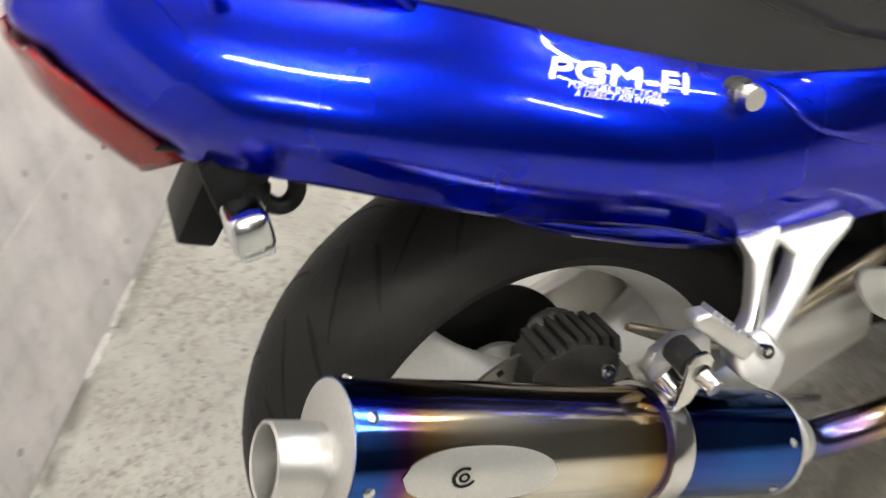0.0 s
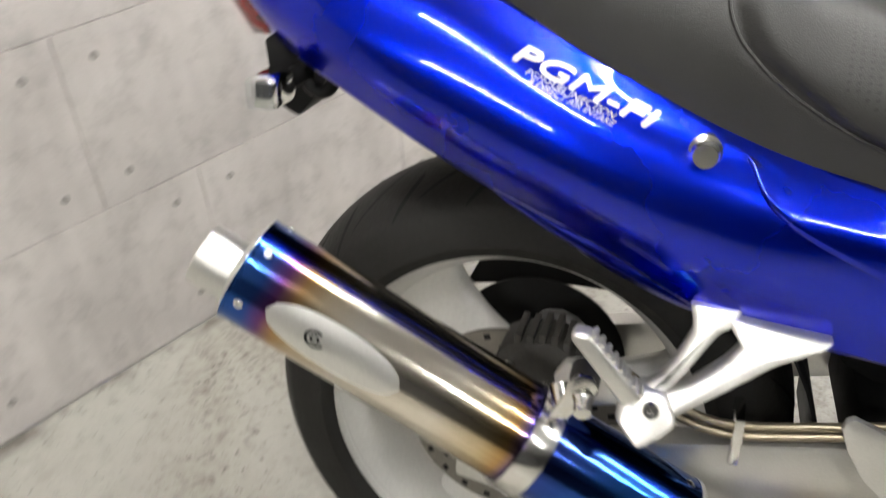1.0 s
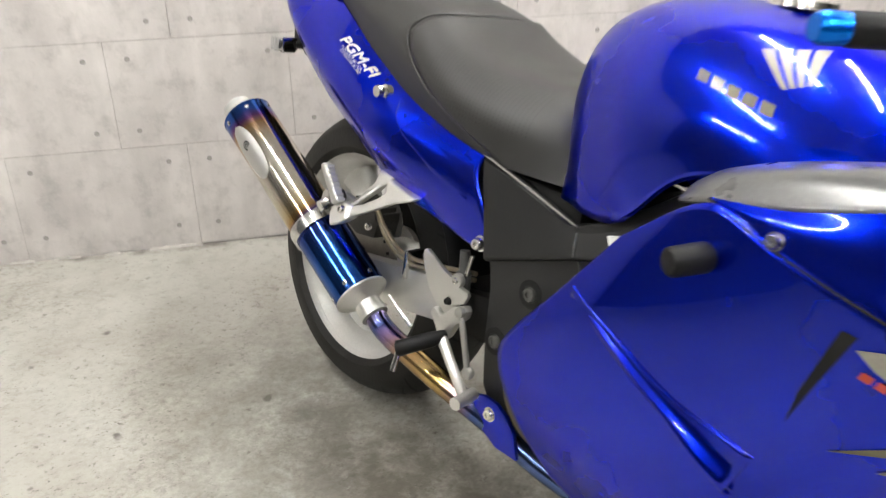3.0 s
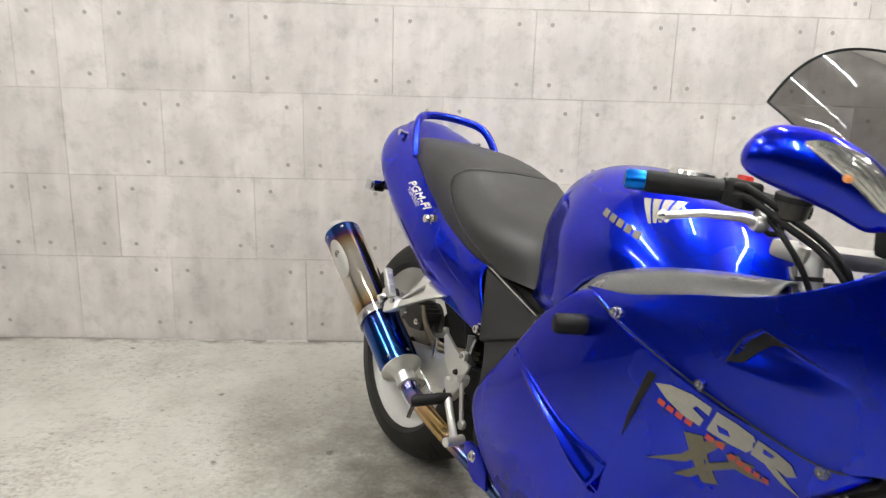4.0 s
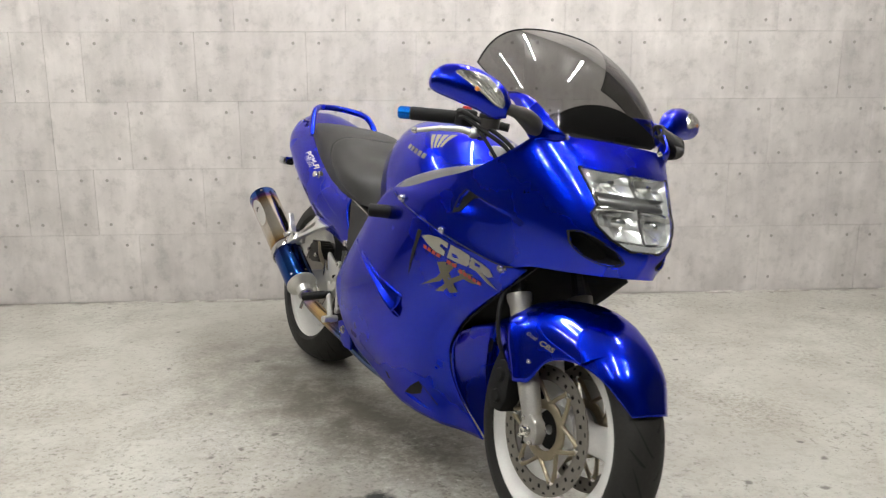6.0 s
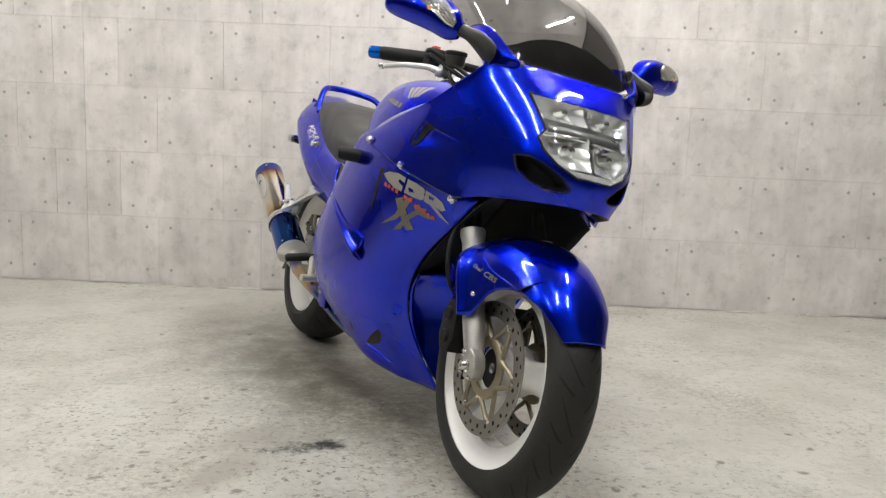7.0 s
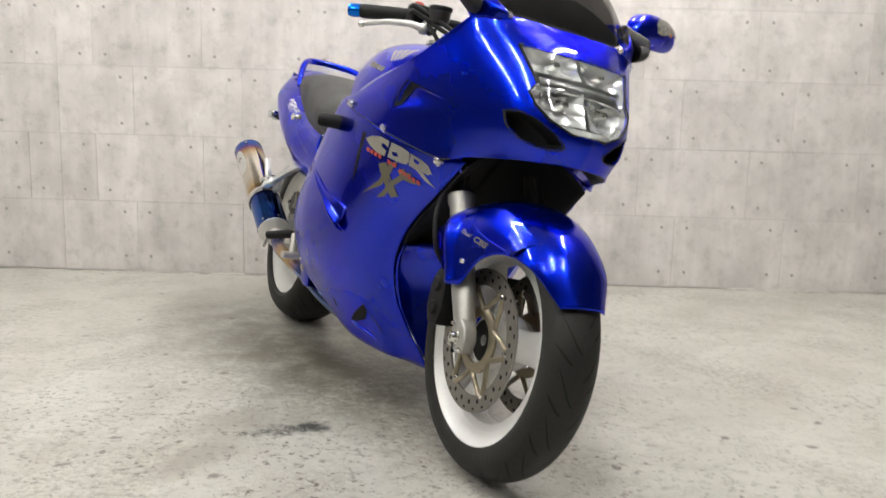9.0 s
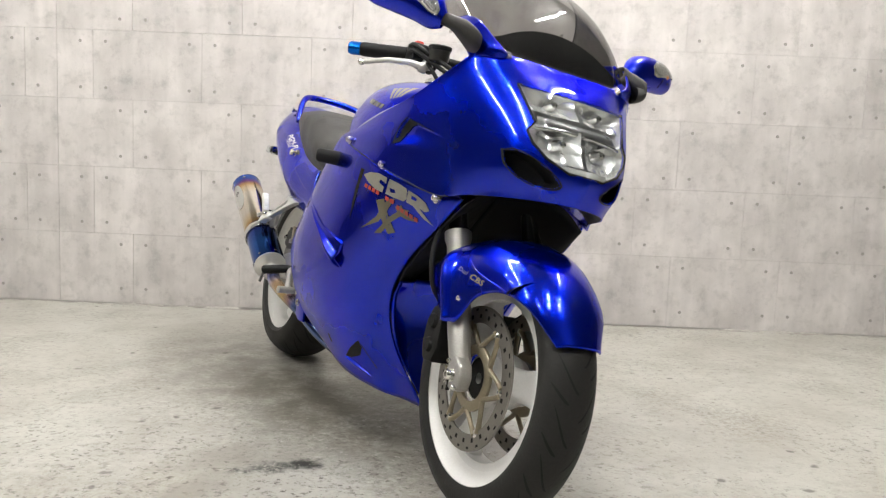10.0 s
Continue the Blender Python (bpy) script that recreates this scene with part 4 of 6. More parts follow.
# inner black panels round the front wheel, and the blue lower lip
for s in (-1, 1):
    A = [(1.415, 0.158, 0.655), (1.342, 0.165, 0.597), (1.197, 0.165, 0.478), (1.172, 0.160, 0.445)]
    B = [(1.40, 0.10, 0.70), (1.27, 0.10, 0.60), (1.14, 0.10, 0.49), (1.10, 0.10, 0.445)]
    C = [(1.30, 0.0, 0.73), (1.18, 0.0, 0.62), (1.06, 0.0, 0.50), (1.02, 0.0, 0.445)]
    shell("inner_panel", [[(x, s * y, z) for x, y, z in r] for r in (A, B, C)], 14, 20, DARK, BIKE, 0.003, "black inner fairing panel", flip=s > 0)
    A = [(1.172, 0.160, 0.445), (1.137, 0.153, 0.385), (1.137, 0.118, 0.282), (1.187, 0.034, 0.160)]
    B = [(1.140, 0.105, 0.452), (1.118, 0.098, 0.385), (1.128, 0.074, 0.280), (1.180, 0.020, 0.164)]
    C = [(1.105, 0.0, 0.458), (1.095, 0.0, 0.385), (1.110, 0.0, 0.285), (1.172, 0.0, 0.170)]
    shell("lower_lip", [[(x, s * y, z) for x, y, z in r] for r in (A, B, C)], 12, 16, BLUE, BIKE, 0.003, "blue lower fairing lip", flip=s > 0)
# underside of the nose
N0 = [(1.43, -0.163, 0.677), (1.508, -0.133, 0.686), (1.572, -0.074, 0.693), (1.595, 0, 0.696), (1.572, 0.074, 0.693), (1.508, 0.133, 0.686), (1.43, 0.163, 0.677)]
N1 = [(1.40, -0.14, 0.71), (1.45, -0.10, 0.715), (1.48, -0.05, 0.72), (1.49, 0, 0.72), (1.48, 0.05, 0.72), (1.45, 0.10, 0.715), (1.40, 0.14, 0.71)]
N2 = [(1.30, -0.13, 0.73), (1.31, -0.09, 0.735), (1.32, -0.04, 0.74), (1.32, 0, 0.74), (1.32, 0.04, 0.74), (1.31, 0.09, 0.735), (1.30, 0.13, 0.73)]
shell("nose_underside", [N0, N1, N2], 10, 30, DARK, BIKE, 0.003, "black panel under the nose")

# windscreen
FOOT = [(0.0, (1.434, 0.0, 0.993)), (0.55, (1.424, 0.145, 0.995)), (0.76, (1.397, 0.186, 1.014)), (0.89, (1.345, 0.205, 1.044)), (1.0, (1.235, 0.212, 1.072))]


def screen_point(s, t):
    """A point of the screen: s runs across it, t from its foot to the rim."""
    a = abs(s)
    foot = [float(np.interp(a, [k for k, _ in FOOT], [q[i] for _, q in FOOT])) for i in range(3)]
    foot = Vector(foot)
    wide = 0.209 * math.sin(a * 1.35) / math.sin(1.35)
    rim = Vector((1.164 - 0.027 * a**2 - 0.029 * a**4, wide, 1.248 - 0.061 * a**2 - 0.052 * a**6))
    p = foot.lerp(rim, t)
    hump = 4 * t * (1 - t) * (1 - 0.25 * t)
    p += Vector((0.030 * (1 - a**2.5), 0.012 * a * (1 - a**4) + 0.004 * a, 0.042 * (1 - a**2.2) + 0.004)) * hump
    return Vector((p.x, math.copysign(p.y, s), p.z))


def screen_rows(n=41, m=20):
    return [[tuple(screen_point(-1 + 2 * k / (n - 1), j / (m - 1))) for j in range(m)] for k in range(n)]


rows = screen_rows()
screen = shell("windscreen", rows, 81, 30, SMOKE, BIKE, 0.0, "dark smoked windscreen with a black edge")
screen.visible_shadow = False
edge = [r[-1] for r in rows]
tube_part("edge_trim", edge, 0.0022, BLACKP, screen, n=8, smooth_n=60)
for side in (rows[0], rows[-1]):
    tube_part("edge_trim", side, 0.0018, BLACKP, screen, n=8, smooth_n=30)
inner = []
for k in range(33):
    u = -0.72 + 1.44 * k / 32
    top = 0.03 + 0.19 * (1 - (u / 0.75) ** 2)
    inner.append([screen_point(u, top * q / 3) + Vector((-0.010, 0, -0.005)) for q in range(4)])
shell("screen_band", inner, 40, 8, DARK, screen, 0.0, "black band at the foot of the screen")
for s in (-1, 1):
    T = [[(1.245, 0.205, 1.068), (1.247, 0.207, 1.063), (1.250, 0.208, 1.058)], [(1.297, 0.206, 1.070), (1.300, 0.212, 1.060), (1.304, 0.214, 1.045)], [(1.347, 0.204, 1.062), (1.352, 0.216, 1.043), (1.358, 0.220, 1.005)],
         [(1.384, 0.198, 1.047), (1.391, 0.212, 1.018), (1.398, 0.215, 0.965)], [(1.415, 0.187, 1.023), (1.422, 0.199, 1.000), (1.422, 0.198, 0.970)], [(1.440, 0.171, 1.000), (1.445, 0.176, 0.990), (1.440, 0.176, 0.970)], [(1.448, 0.152, 0.986), (1.450, 0.154, 0.983), (1.447, 0.156, 0.974)]]
    shell("screen_cheek", [[(x, s * y, z) for x, y, z in r] for r in T], 40, 16, BLUE, BIKE, 0.005, "blue fairing cheek beside the screen", flip=s < 0)
    bolt((1.443, s * 0.148, 0.984), (0.6, s * 0.4, 0.6), 0.006, BIKE, STEEL)

# black panel that closes the cockpit between the tank and the nose
COCK = [[(1.00, y, 0.765) for y in (-0.20, 0.0, 0.20)], [(1.12, y, 0.79) for y in (-0.250, 0.0, 0.250)], [(1.25, y, 0.835) for y in (-0.240, 0.0, 0.240)], [(1.36, y, 0.905) for y in (-0.212, 0.0, 0.212)], [(1.415, y, 0.960) for y in (-0.17, 0.0, 0.17)]]
shell("cockpit_panel", COCK, 16, 14, DARK, BIKE, 0.003, "black inner cockpit panel")

# dashboard inside the screen
part("instrument_panel", prism_bm([(1.275, 0.945), (1.385, 0.965), (1.365, 1.00), (1.295, 1.030), (1.265, 0.985)], -0.105, 0.105, 0.012), DARK, BIKE, "black instrument panel")
for y in (-0.06, 0.03):
    lathe_part("dial", [(0.0005, 0.004), (0.036, 0.004), (0.042, 0.010), (0.042, -0.01)], BLACKP, BIKE, aim((1.280, y, 1.006), (-0.7, 0, 0.7)), n=32)


# ---- mirrors ----
def mirror(s):
    dy = -0.028 if s > 0 else 0.0
    e = Vector((1.285, -0.436, 1.060)) if s < 0 else Vector((1.300, 0.386, 1.066))
    i = Vector((1.412, -0.296, 1.020)) if s < 0 else Vector((1.372, 0.205, 1.045))
    ax = (i - e)
    up = Vector((-0.25, 0.0, 1.0)).normalized()
    fw = ax.cross(up).normalized() * (-1 if s < 0 else 1)
    if fw.x < 0:
        fw = -fw
    up = fw.cross(ax).normalized()
    if up.z < 0:
        up = -up
    ribs = []
    for u, hu, hf, lift in ((0.0, 0.006, 0.006, 0.0), (0.03, 0.021, 0.020, 0.003), (0.12, 0.034, 0.032, 0.009), (0.35, 0.042, 0.038, 0.015), (0.65, 0.042, 0.038, 0.014), (0.88, 0.036, 0.030, 0.004), (1.0, 0.018, 0.016, -0.004)):
        c = e + ax * u + up * lift
        ribs.append([c + up * hu * math.cos(2 * math.pi * k / 20) + fw * hf * math.sin(2 * math.pi * k / 20) * (1.0 if math.sin(2 * math.pi * k / 20) > 0 else 0.55) for k in range(21)])
    g = grid(ribs, 30, 41)
    v, f = sheet(g)
    sh = mesh_part("mirror", v, f, BLUE, BIKE, "glossy blue mirror housing with a clear turn lamp")
    # turn lamp on the forward face: a patch of the housing's own skin, lifted a little
    def skin(u, a, lift):
        lo = max(k for k in range(len(g)) if k / (len(g) - 1) <= u)
        hi = min(lo + 1, len(g) - 1)
        w = u * (len(g) - 1) - lo
        row = [p.lerp(q, w) for p, q in zip(g[lo], g[hi])]
        k = a / (2 * math.pi) * 40
        k0 = int(k)
        p = row[k0].lerp(row[min(k0 + 1, 40)], k - k0)
        c = e + ax * u
        return p + (p - c).normalized() * lift
    u0 = 0.33 if s < 0 else 0.02
    def span(q, k):
        """Angle round the housing at a share q along the lamp and k across it."""
        lo = float(np.interp(q, (0.0, 0.12, 0.5, 0.85, 1.0), (74, 60, 46, 62, 84)))
        hi = float(np.interp(q, (0.0, 0.12, 0.5, 0.85, 1.0), (82, 94, 116, 128, 120)))
        return radians(lo + (hi - lo) * k)

    lamp = [[skin(u0 + 0.62 * r / 17, span(r / 17, k / 9), 0.0030) for k in range(10)] for r in range(18)]
    v, f = sheet(lamp)
    tl = mesh_part("turn_lamp", v, f, CLEAR, sh, "clear ribbed turn lamp")
    tl.visible_shadow = False
    # pressed diamond facets behind the clear cover
    jolt = random.Random(11)
    back = [[skin(u0 + 0.01 + 0.60 * r / 21, span(r / 21, 0.03 + 0.94 * k / 13), 0.0016 if k in (0, 13) or r in (0, 21) else (0.0028 if k % 2 else 0.0005) + jolt.uniform(-0.0003, 0.0005)) for k in range(14)] for r in range(22)]
    v, f = sheet(back)
    mesh_part("lamp_reflector", v, f, FROST, tl, smooth=False)
    lathe_part("bulb", [(0.0005, 0.010), (0.006, 0.007), (0.007, -0.004)], AMBER, tl, aim(skin(u0 + 0.28, radians(104), -0.0065), fw), n=12)
    # flattened rubber boot between the housing and the fairing
    sec = []
    for c, hh, hw in ((i - ax * 0.10, 0.013, 0.013), (i + Vector((0.004, -s * 0.016, -0.002)), 0.014, 0.016), (Vector((1.415, s * 0.255 + dy, 1.012)), 0.019, 0.026), (Vector((1.410, s * 0.228, 1.000)), 0.021, 0.032), (Vector((1.400, s * 0.212, 0.994)), 0.021, 0.033)):
        sec.append([c + Vector((math.copysign(abs(math.cos(a)) ** 0.75, math.cos(a)) * hw, 0, math.copysign(abs(math.sin(a)) ** 0.75, math.sin(a)) * hh)) for a in np.linspace(0, 2 * math.pi, 21)])
    v, f = sheet(grid(sec, 14, 41))
    mesh_part("stalk", v, f, BOOT, sh, "grey rubber mirror stalk boot")
    return sh


mirror(-1)
mirror(1)

# ---- front mudguard, fork and brakes ----
FEND = [
    (26.5, [(0, 0.305), (-0.026, 0.303), (-0.044, 0.294), (-0.053, 0.286)]),
    (45, [(0, 0.313), (-0.045, 0.307), (-0.078, 0.284), (-0.090, 0.260)]),
    (65, [(0, 0.313), (-0.052, 0.306), (-0.090, 0.274), (-0.100, 0.216)]),
    (84, [(0, 0.311), (-0.058, 0.304), (-0.104, 0.266), (-0.112, 0.172)]),
    (101, [(0, 0.310), (-0.062, 0.302), (-0.118, 0.258), (-0.127, 0.112)]),
    (109, [(0, 0.310), (-0.066, 0.302), (-0.127, 0.260), (-0.133, 0.112)]),
    (113, [(0, 0.310), (-0.07, 0.302), (-0.138, 0.262), (-0.144, 0.114)]),
    (117, [(0, 0.310), (-0.07, 0.301), (-0.140, 0.263), (-0.146, 0.118)]),
    (121, [(0, 0.310), (-0.07, 0.301), (-0.132, 0.264), (-0.136, 0.125)]),
    (129, [(0, 0.310), (-0.07, 0.300), (-0.128, 0.266), (-0.128, 0.142)]),
]
half = [[(FC.x + r * math.cos(radians(a)), y, FC.z + r * math.sin(radians(a))) for y, r in prof] for a, prof in FEND]
ribs = [[(x, y + FY, z) for x, y, z in r] for r in full_ribs(half)]
fender = shell("front_mudguard", ribs, 90, 50, BLUE, BIKE, 0.004, "glossy blue front mudguard", even=10)
for s in (-1, 1):
    d = Vector((-0.144, 0, 0.277)).normalized()
    foot = Vector((1.492, s * 0.098 + FY, 0.297))
    leg = tube_part("fork_leg", [foot + d * -0.02, foot + d * 0.05, foot + d * 0.10, foot + d * 0.30, foot + d * 0.315, foot + d * 0.33], [0.020, 0.024, 0.0265, 0.0265, 0.031, 0.031], FORKM, BIKE, "dull silver fork leg", n=20)
    tube_part("stanchion", [foot + d * 0.33, foot + d * 0.68], 0.0215, STEEL, leg, n=18)
    part("axle_clamp", prism_bm([(1.466, 0.272), (1.498, 0.264), (1.520, 0.272), (1.526, 0.300), (1.516, 0.324), (1.496, 0.338), (1.470, 0.336), (1.460, 0.30)], s * 0.086 + FY, s * 0.118 + FY, 0.006, 3), FORKM, leg)
    part("clamp_slot", box_bm((1.480, min(s * 0.112, s * 0.1195) + FY, 0.262), (1.484, max(s * 0.112, s * 0.1195) + FY, 0.300), 0.0), DARK, leg)
    bolt((1.49, s * 0.122 + FY, 0.297), (0, s, 0), 0.012, leg, STEEL)
    for bx, bz in ((1.472, 0.280), (1.512, 0.276), (1.474, 0.324)):
        bolt((bx, s * 0.119 + FY, bz), (0, s, 0), 0.0055, leg, STEEL)
    cal = part("brake_caliper", prism_bm([(1.300, 0.325), (1.318, 0.290), (1.360, 0.292), (1.378, 0.33), (1.375, 0.40), (1.352, 0.425), (1.322, 0.418), (1.302, 0.38)], s * 0.040 + FY, s * 0.110 + FY, 0.010), DARK, BIKE, "black front brake caliper")
    for z in (0.33, 0.385):
        lathe_part("piston_boss", [(0.0005, 0.006), (0.014, 0.006), (0.018, 0.0), (0.018, -0.01)], DARK, cal, aim((1.342, s * 0.112 + FY, z), (0, s, 0)), n=20)
    tube_part("brake_hose", [(1.35, s * 0.10 + FY, 0.42), (1.36, s * 0.145 + FY, 0.47), (1.34, s * 0.15 + FY, 0.56), (1.32, s * 0.11 + FY, 0.64)], 0.0055, DARK, cal, n=8, smooth_n=16)
    bolt((1.461, s * 0.124 + FY, 0.456), (0, s, 0.2), 0.006, fender)

# ---- controls ----
for s in (-1, 1):
    out_ = Vector((1.005, s * 0.350, 0.978))
    inn = Vector((1.085, s * 0.225, 0.990))
    d = (inn - out_).normalized()
    grip = tube_part("handlebar_grip", [out_ + d * 0.025, out_ + d * 0.03, out_ + d * 0.14, out_ + d * 0.145], [0.0155, 0.0175, 0.0175, 0.019], BLACKP, BIKE, "black rubber handlebar grip", n=18)
    tube_part("bar_end", [out_ - d * 0.006, out_, out_ + d * 0.024], [0.013, 0.0165, 0.0165], BLUEANO, grip, "blue anodised bar end", n=20)
    tube_part("handlebar", [out_ + d * 0.14, inn + d * 0.03, Vector((1.17, s * 0.12, 0.985))], 0.011, DARK, grip, n=12)
    tube_part("grip_collar", [out_ + d * 0.147, out_ + d * 0.155, out_ + d * 0.158], [0.021, 0.021, 0.018], BOOT, grip, n=18)
    sw = part("switch_box", box_bm((1.098, s * 0.222 - 0.022, 0.970), (1.142, s * 0.222 + 0.022, 1.014), 0.009, 3), BLACKP, grip)
    part("switch_seam", box_bm((1.0975, s * 0.222 - 0.0225, 0.9905), (1.1425, s * 0.222 + 0.0225, 0.9925), 0.0), DARK, sw)
    part("stop_button", box_bm((1.108, s * 0.222 - 0.009, 1.010), (1.127, s * 0.222 + 0.009, 1.021), 0.003), BUTTON, sw, "red stop button")
    for j, (dz, dx) in enumerate(((0.0, 0.0), (0.014, -0.004))):
        tube_part("throttle_cable", [(1.125 + dx, s * 0.243, 0.990 + dz), (1.150 + dx, s * 0.244, 0.991 + dz), (1.202, s * 0.205, 0.962 + dz), (1.250, s * 0.180, 0.938 + dz), (1.286, s * 0.160, 0.905 + dz), (1.290, s * 0.140, 0.870)], 0.0055, DARK, BIKE, n=8, smooth_n=26)
    tube_part("lever_perch", [(1.142, s * 0.196, 0.978), (1.152, s * 0.205, 0.966), (1.160, s * 0.214, 0.956), (1.158, s * 0.228, 0.955)], [0.010, 0.014, 0.015, 0.011], ALU, grip, n=14, smooth_n=14)
    tube_part("lever", [Vector((1.160, s * 0.214, 0.955)), Vector((1.148, s * 0.245, 0.961)), Vector((1.122, s * 0.295, 0.955)), Vector((1.091, s * 0.340, 0.940))], [0.010, 0.008, 0.0065, 0.006], ALU, grip, "polished brake lever", n=10)
    lathe_part("lever_ball", [(0.0005, 0.009), (0.006, 0.007), (0.009, 0.0), (0.006, -0.007), (0.0005, -0.009)], STEEL, grip, aim((1.088, s * 0.345, 0.939), (0, 1, 0)), n=14)
    rs = lathe_part("reservoir", [(0.0005, -0.020), (0.020, -0.020), (0.024, -0.016), (0.026, 0.008), (0.026, 0.010)], CUP, BIKE, aim((1.192, s * 0.196, 0.992), (0.05, s * 0.1, 1)), "smoked plastic brake fluid reservoir", n=28)
    lathe_part("lid", [(0.0005, 0.020), (0.022, 0.020), (0.028, 0.017), (0.028, 0.008), (0.026, 0.008)], DARK, rs, Matrix.Identity(4), "black reservoir lid", n=28)
    tube_part("fluid_hose", [(1.188, s * 0.196, 0.972), (1.186, s * 0.200, 0.950), (1.172, s * 0.206, 0.945), (1.160, s * 0.205, 0.955)], 0.0045, DARK, rs.parent, n=8, smooth_n=14)
    tube_part("control_cable", [(1.10, s * 0.20, 0.985), (1.19, s * 0.21, 0.955), (1.24, s * 0.17, 0.88), (1.22, s * 0.12, 0.80)], 0.005, DARK, BIKE, n=8, smooth_n=16)
    ft = tube_part("fork_top", [(1.222, s * 0.118, 0.79), (1.184, s * 0.118, 0.930), (1.183, s * 0.118, 0.934), (1.180, s * 0.118, 0.946)], [0.0215, 0.0215, 0.0165, 0.0150], ALU, BIKE, "bright aluminium fork top", n=24)
    tube_part("fork_ring", [(1.197, s * 0.118, 0.882), (1.195, s * 0.118, 0.889)], 0.0235, DARK, ft, n=24)
part("triple_clamp", box_bm((1.13, -0.145, 0.905), (1.20, 0.145, 0.935), 0.01), ALU, BIKE)

# ---- tank, seat and tail ----
TANK = [
    [(0.525, 0.000, 0.800), (0.530, -0.060, 0.790), (0.555, -0.115, 0.740), (0.580, -0.150, 0.655)],
    [(0.507, 0.000, 0.858), (0.520, -0.075, 0.848), (0.558, -0.140, 0.780), (0.605, -0.158, 0.655)],
    [(0.535, 0.000, 0.923), (0.547, -0.090, 0.903), (0.585, -0.160, 0.820), (0.628, -0.170, 0.655)],
    [(0.610, 0.000, 0.968), (0.618, -0.110, 0.943), (0.640, -0.180, 0.833), (0.678, -0.182, 0.655)],
    [(0.700, 0.000, 0.986), (0.700, -0.130, 0.956), (0.710, -0.208, 0.843), (0.735, -0.198, 0.675)],
    [(0.820, 0.000, 0.984), (0.820, -0.140, 0.950), (0.820, -0.218, 0.850), (0.820, -0.218, 0.760)],
    [(0.940, 0.000, 0.956), (0.940, -0.130, 0.924), (0.940, -0.205, 0.850), (0.940, -0.218, 0.795)],
    [(1.040, 0.000, 0.903), (1.030, -0.100, 0.881), (1.030, -0.165, 0.840), (1.030, -0.185, 0.810)],
    [(1.090, 0.000, 0.848), (1.085, -0.070, 0.838), (1.080, -0.120, 0.830), (1.080, -0.140, 0.800)],
]
tank = shell("fuel_tank", full_ribs(TANK), 56, 60, BLUE, BIKE, 0.004, "glossy blue fuel tank", even=14)
lathe_part("filler_cap", [(0.0005, 0.008), (0.038, 0.008), (0.046, 0.004), (0.048, -0.006)], STEEL, tank, aim((0.80, 0, 0.990), (-0.05, 0, 1)), n=40)
for s in (-1, 1):
    R_ = [[(0.845, s * 0.216, 0.772), (0.847, s * 0.236, 0.766), (0.850, s * 0.262, 0.752)], [(0.88, s * 0.215, 0.798), (0.885, s * 0.250, 0.790), (0.89, s * 0.278, 0.762)], [(0.98, s * 0.215, 0.835), (0.99, s * 0.255, 0.825), (1.0, s * 0.281, 0.785)], [(1.10, s * 0.205, 0.865), (1.11, s * 0.245, 0.858), (1.12, s * 0.274, 0.824)], [(1.24, s * 0.20, 0.890), (1.245, s * 0.235, 0.885), (1.25, s * 0.258, 0.864)]]
    shell("frame_spar", R_, 30, 8, GREYMET, BIKE, 0.004, "satin grey aluminium frame spar", flip=s < 0)

SEAT = [
    [(-0.180, 0.000, 0.893), (-0.180, -0.050, 0.892), (-0.176, -0.085, 0.886), (-0.172, -0.100, 0.876)],
    [(-0.160, 0.000, 0.902), (-0.160, -0.066, 0.900), (-0.156, -0.104, 0.890), (-0.150, -0.115, 0.868)],
    [(-0.100, 0.000, 0.906), (-0.100, -0.085, 0.902), (-0.100, -0.126, 0.886), (-0.100, -0.136, 0.842)],
    [(0.030, 0.000, 0.906), (0.030, -0.110, 0.898), (0.030, -0.150, 0.860), (0.030, -0.157, 0.792)],
    [(0.130, 0.000, 0.898), (0.130, -0.120, 0.885), (0.130, -0.160, 0.835), (0.130, -0.165, 0.748)],
    [(0.200, 0.000, 0.880), (0.200, -0.125, 0.866), (0.200, -0.168, 0.815), (0.200, -0.170, 0.722)],
    [(0.260, 0.000, 0.842), (0.260, -0.130, 0.835), (0.270, -0.175, 0.785), (0.270, -0.174, 0.706)],
    [(0.340, 0.000, 0.815), (0.340, -0.130, 0.808), (0.350, -0.180, 0.760), (0.350, -0.175, 0.686)],
    [(0.430, 0.000, 0.803), (0.430, -0.110, 0.795), (0.440, -0.168, 0.750), (0.440, -0.168, 0.672)],
    [(0.520, 0.000, 0.800), (0.520, -0.080, 0.792), (0.525, -0.135, 0.745), (0.530, -0.148, 0.668)],
    [(0.560, 0.000, 0.795), (0.560, -0.060, 0.785), (0.565, -0.105, 0.740), (0.570, -0.135, 0.666)],
]
SEAT_GRID = grid(full_ribs(SEAT), 170, 130)


def pad_start(z):
    """Where along the bike the rider's raised pad begins, at a height on the seat."""
    return float(np.interp(z, (0.68, 0.705, 0.748, 0.798, 0.837, 0.859, 0.872), (0.438, 0.374, 0.268, 0.195, 0.173, 0.185, 0.212)))


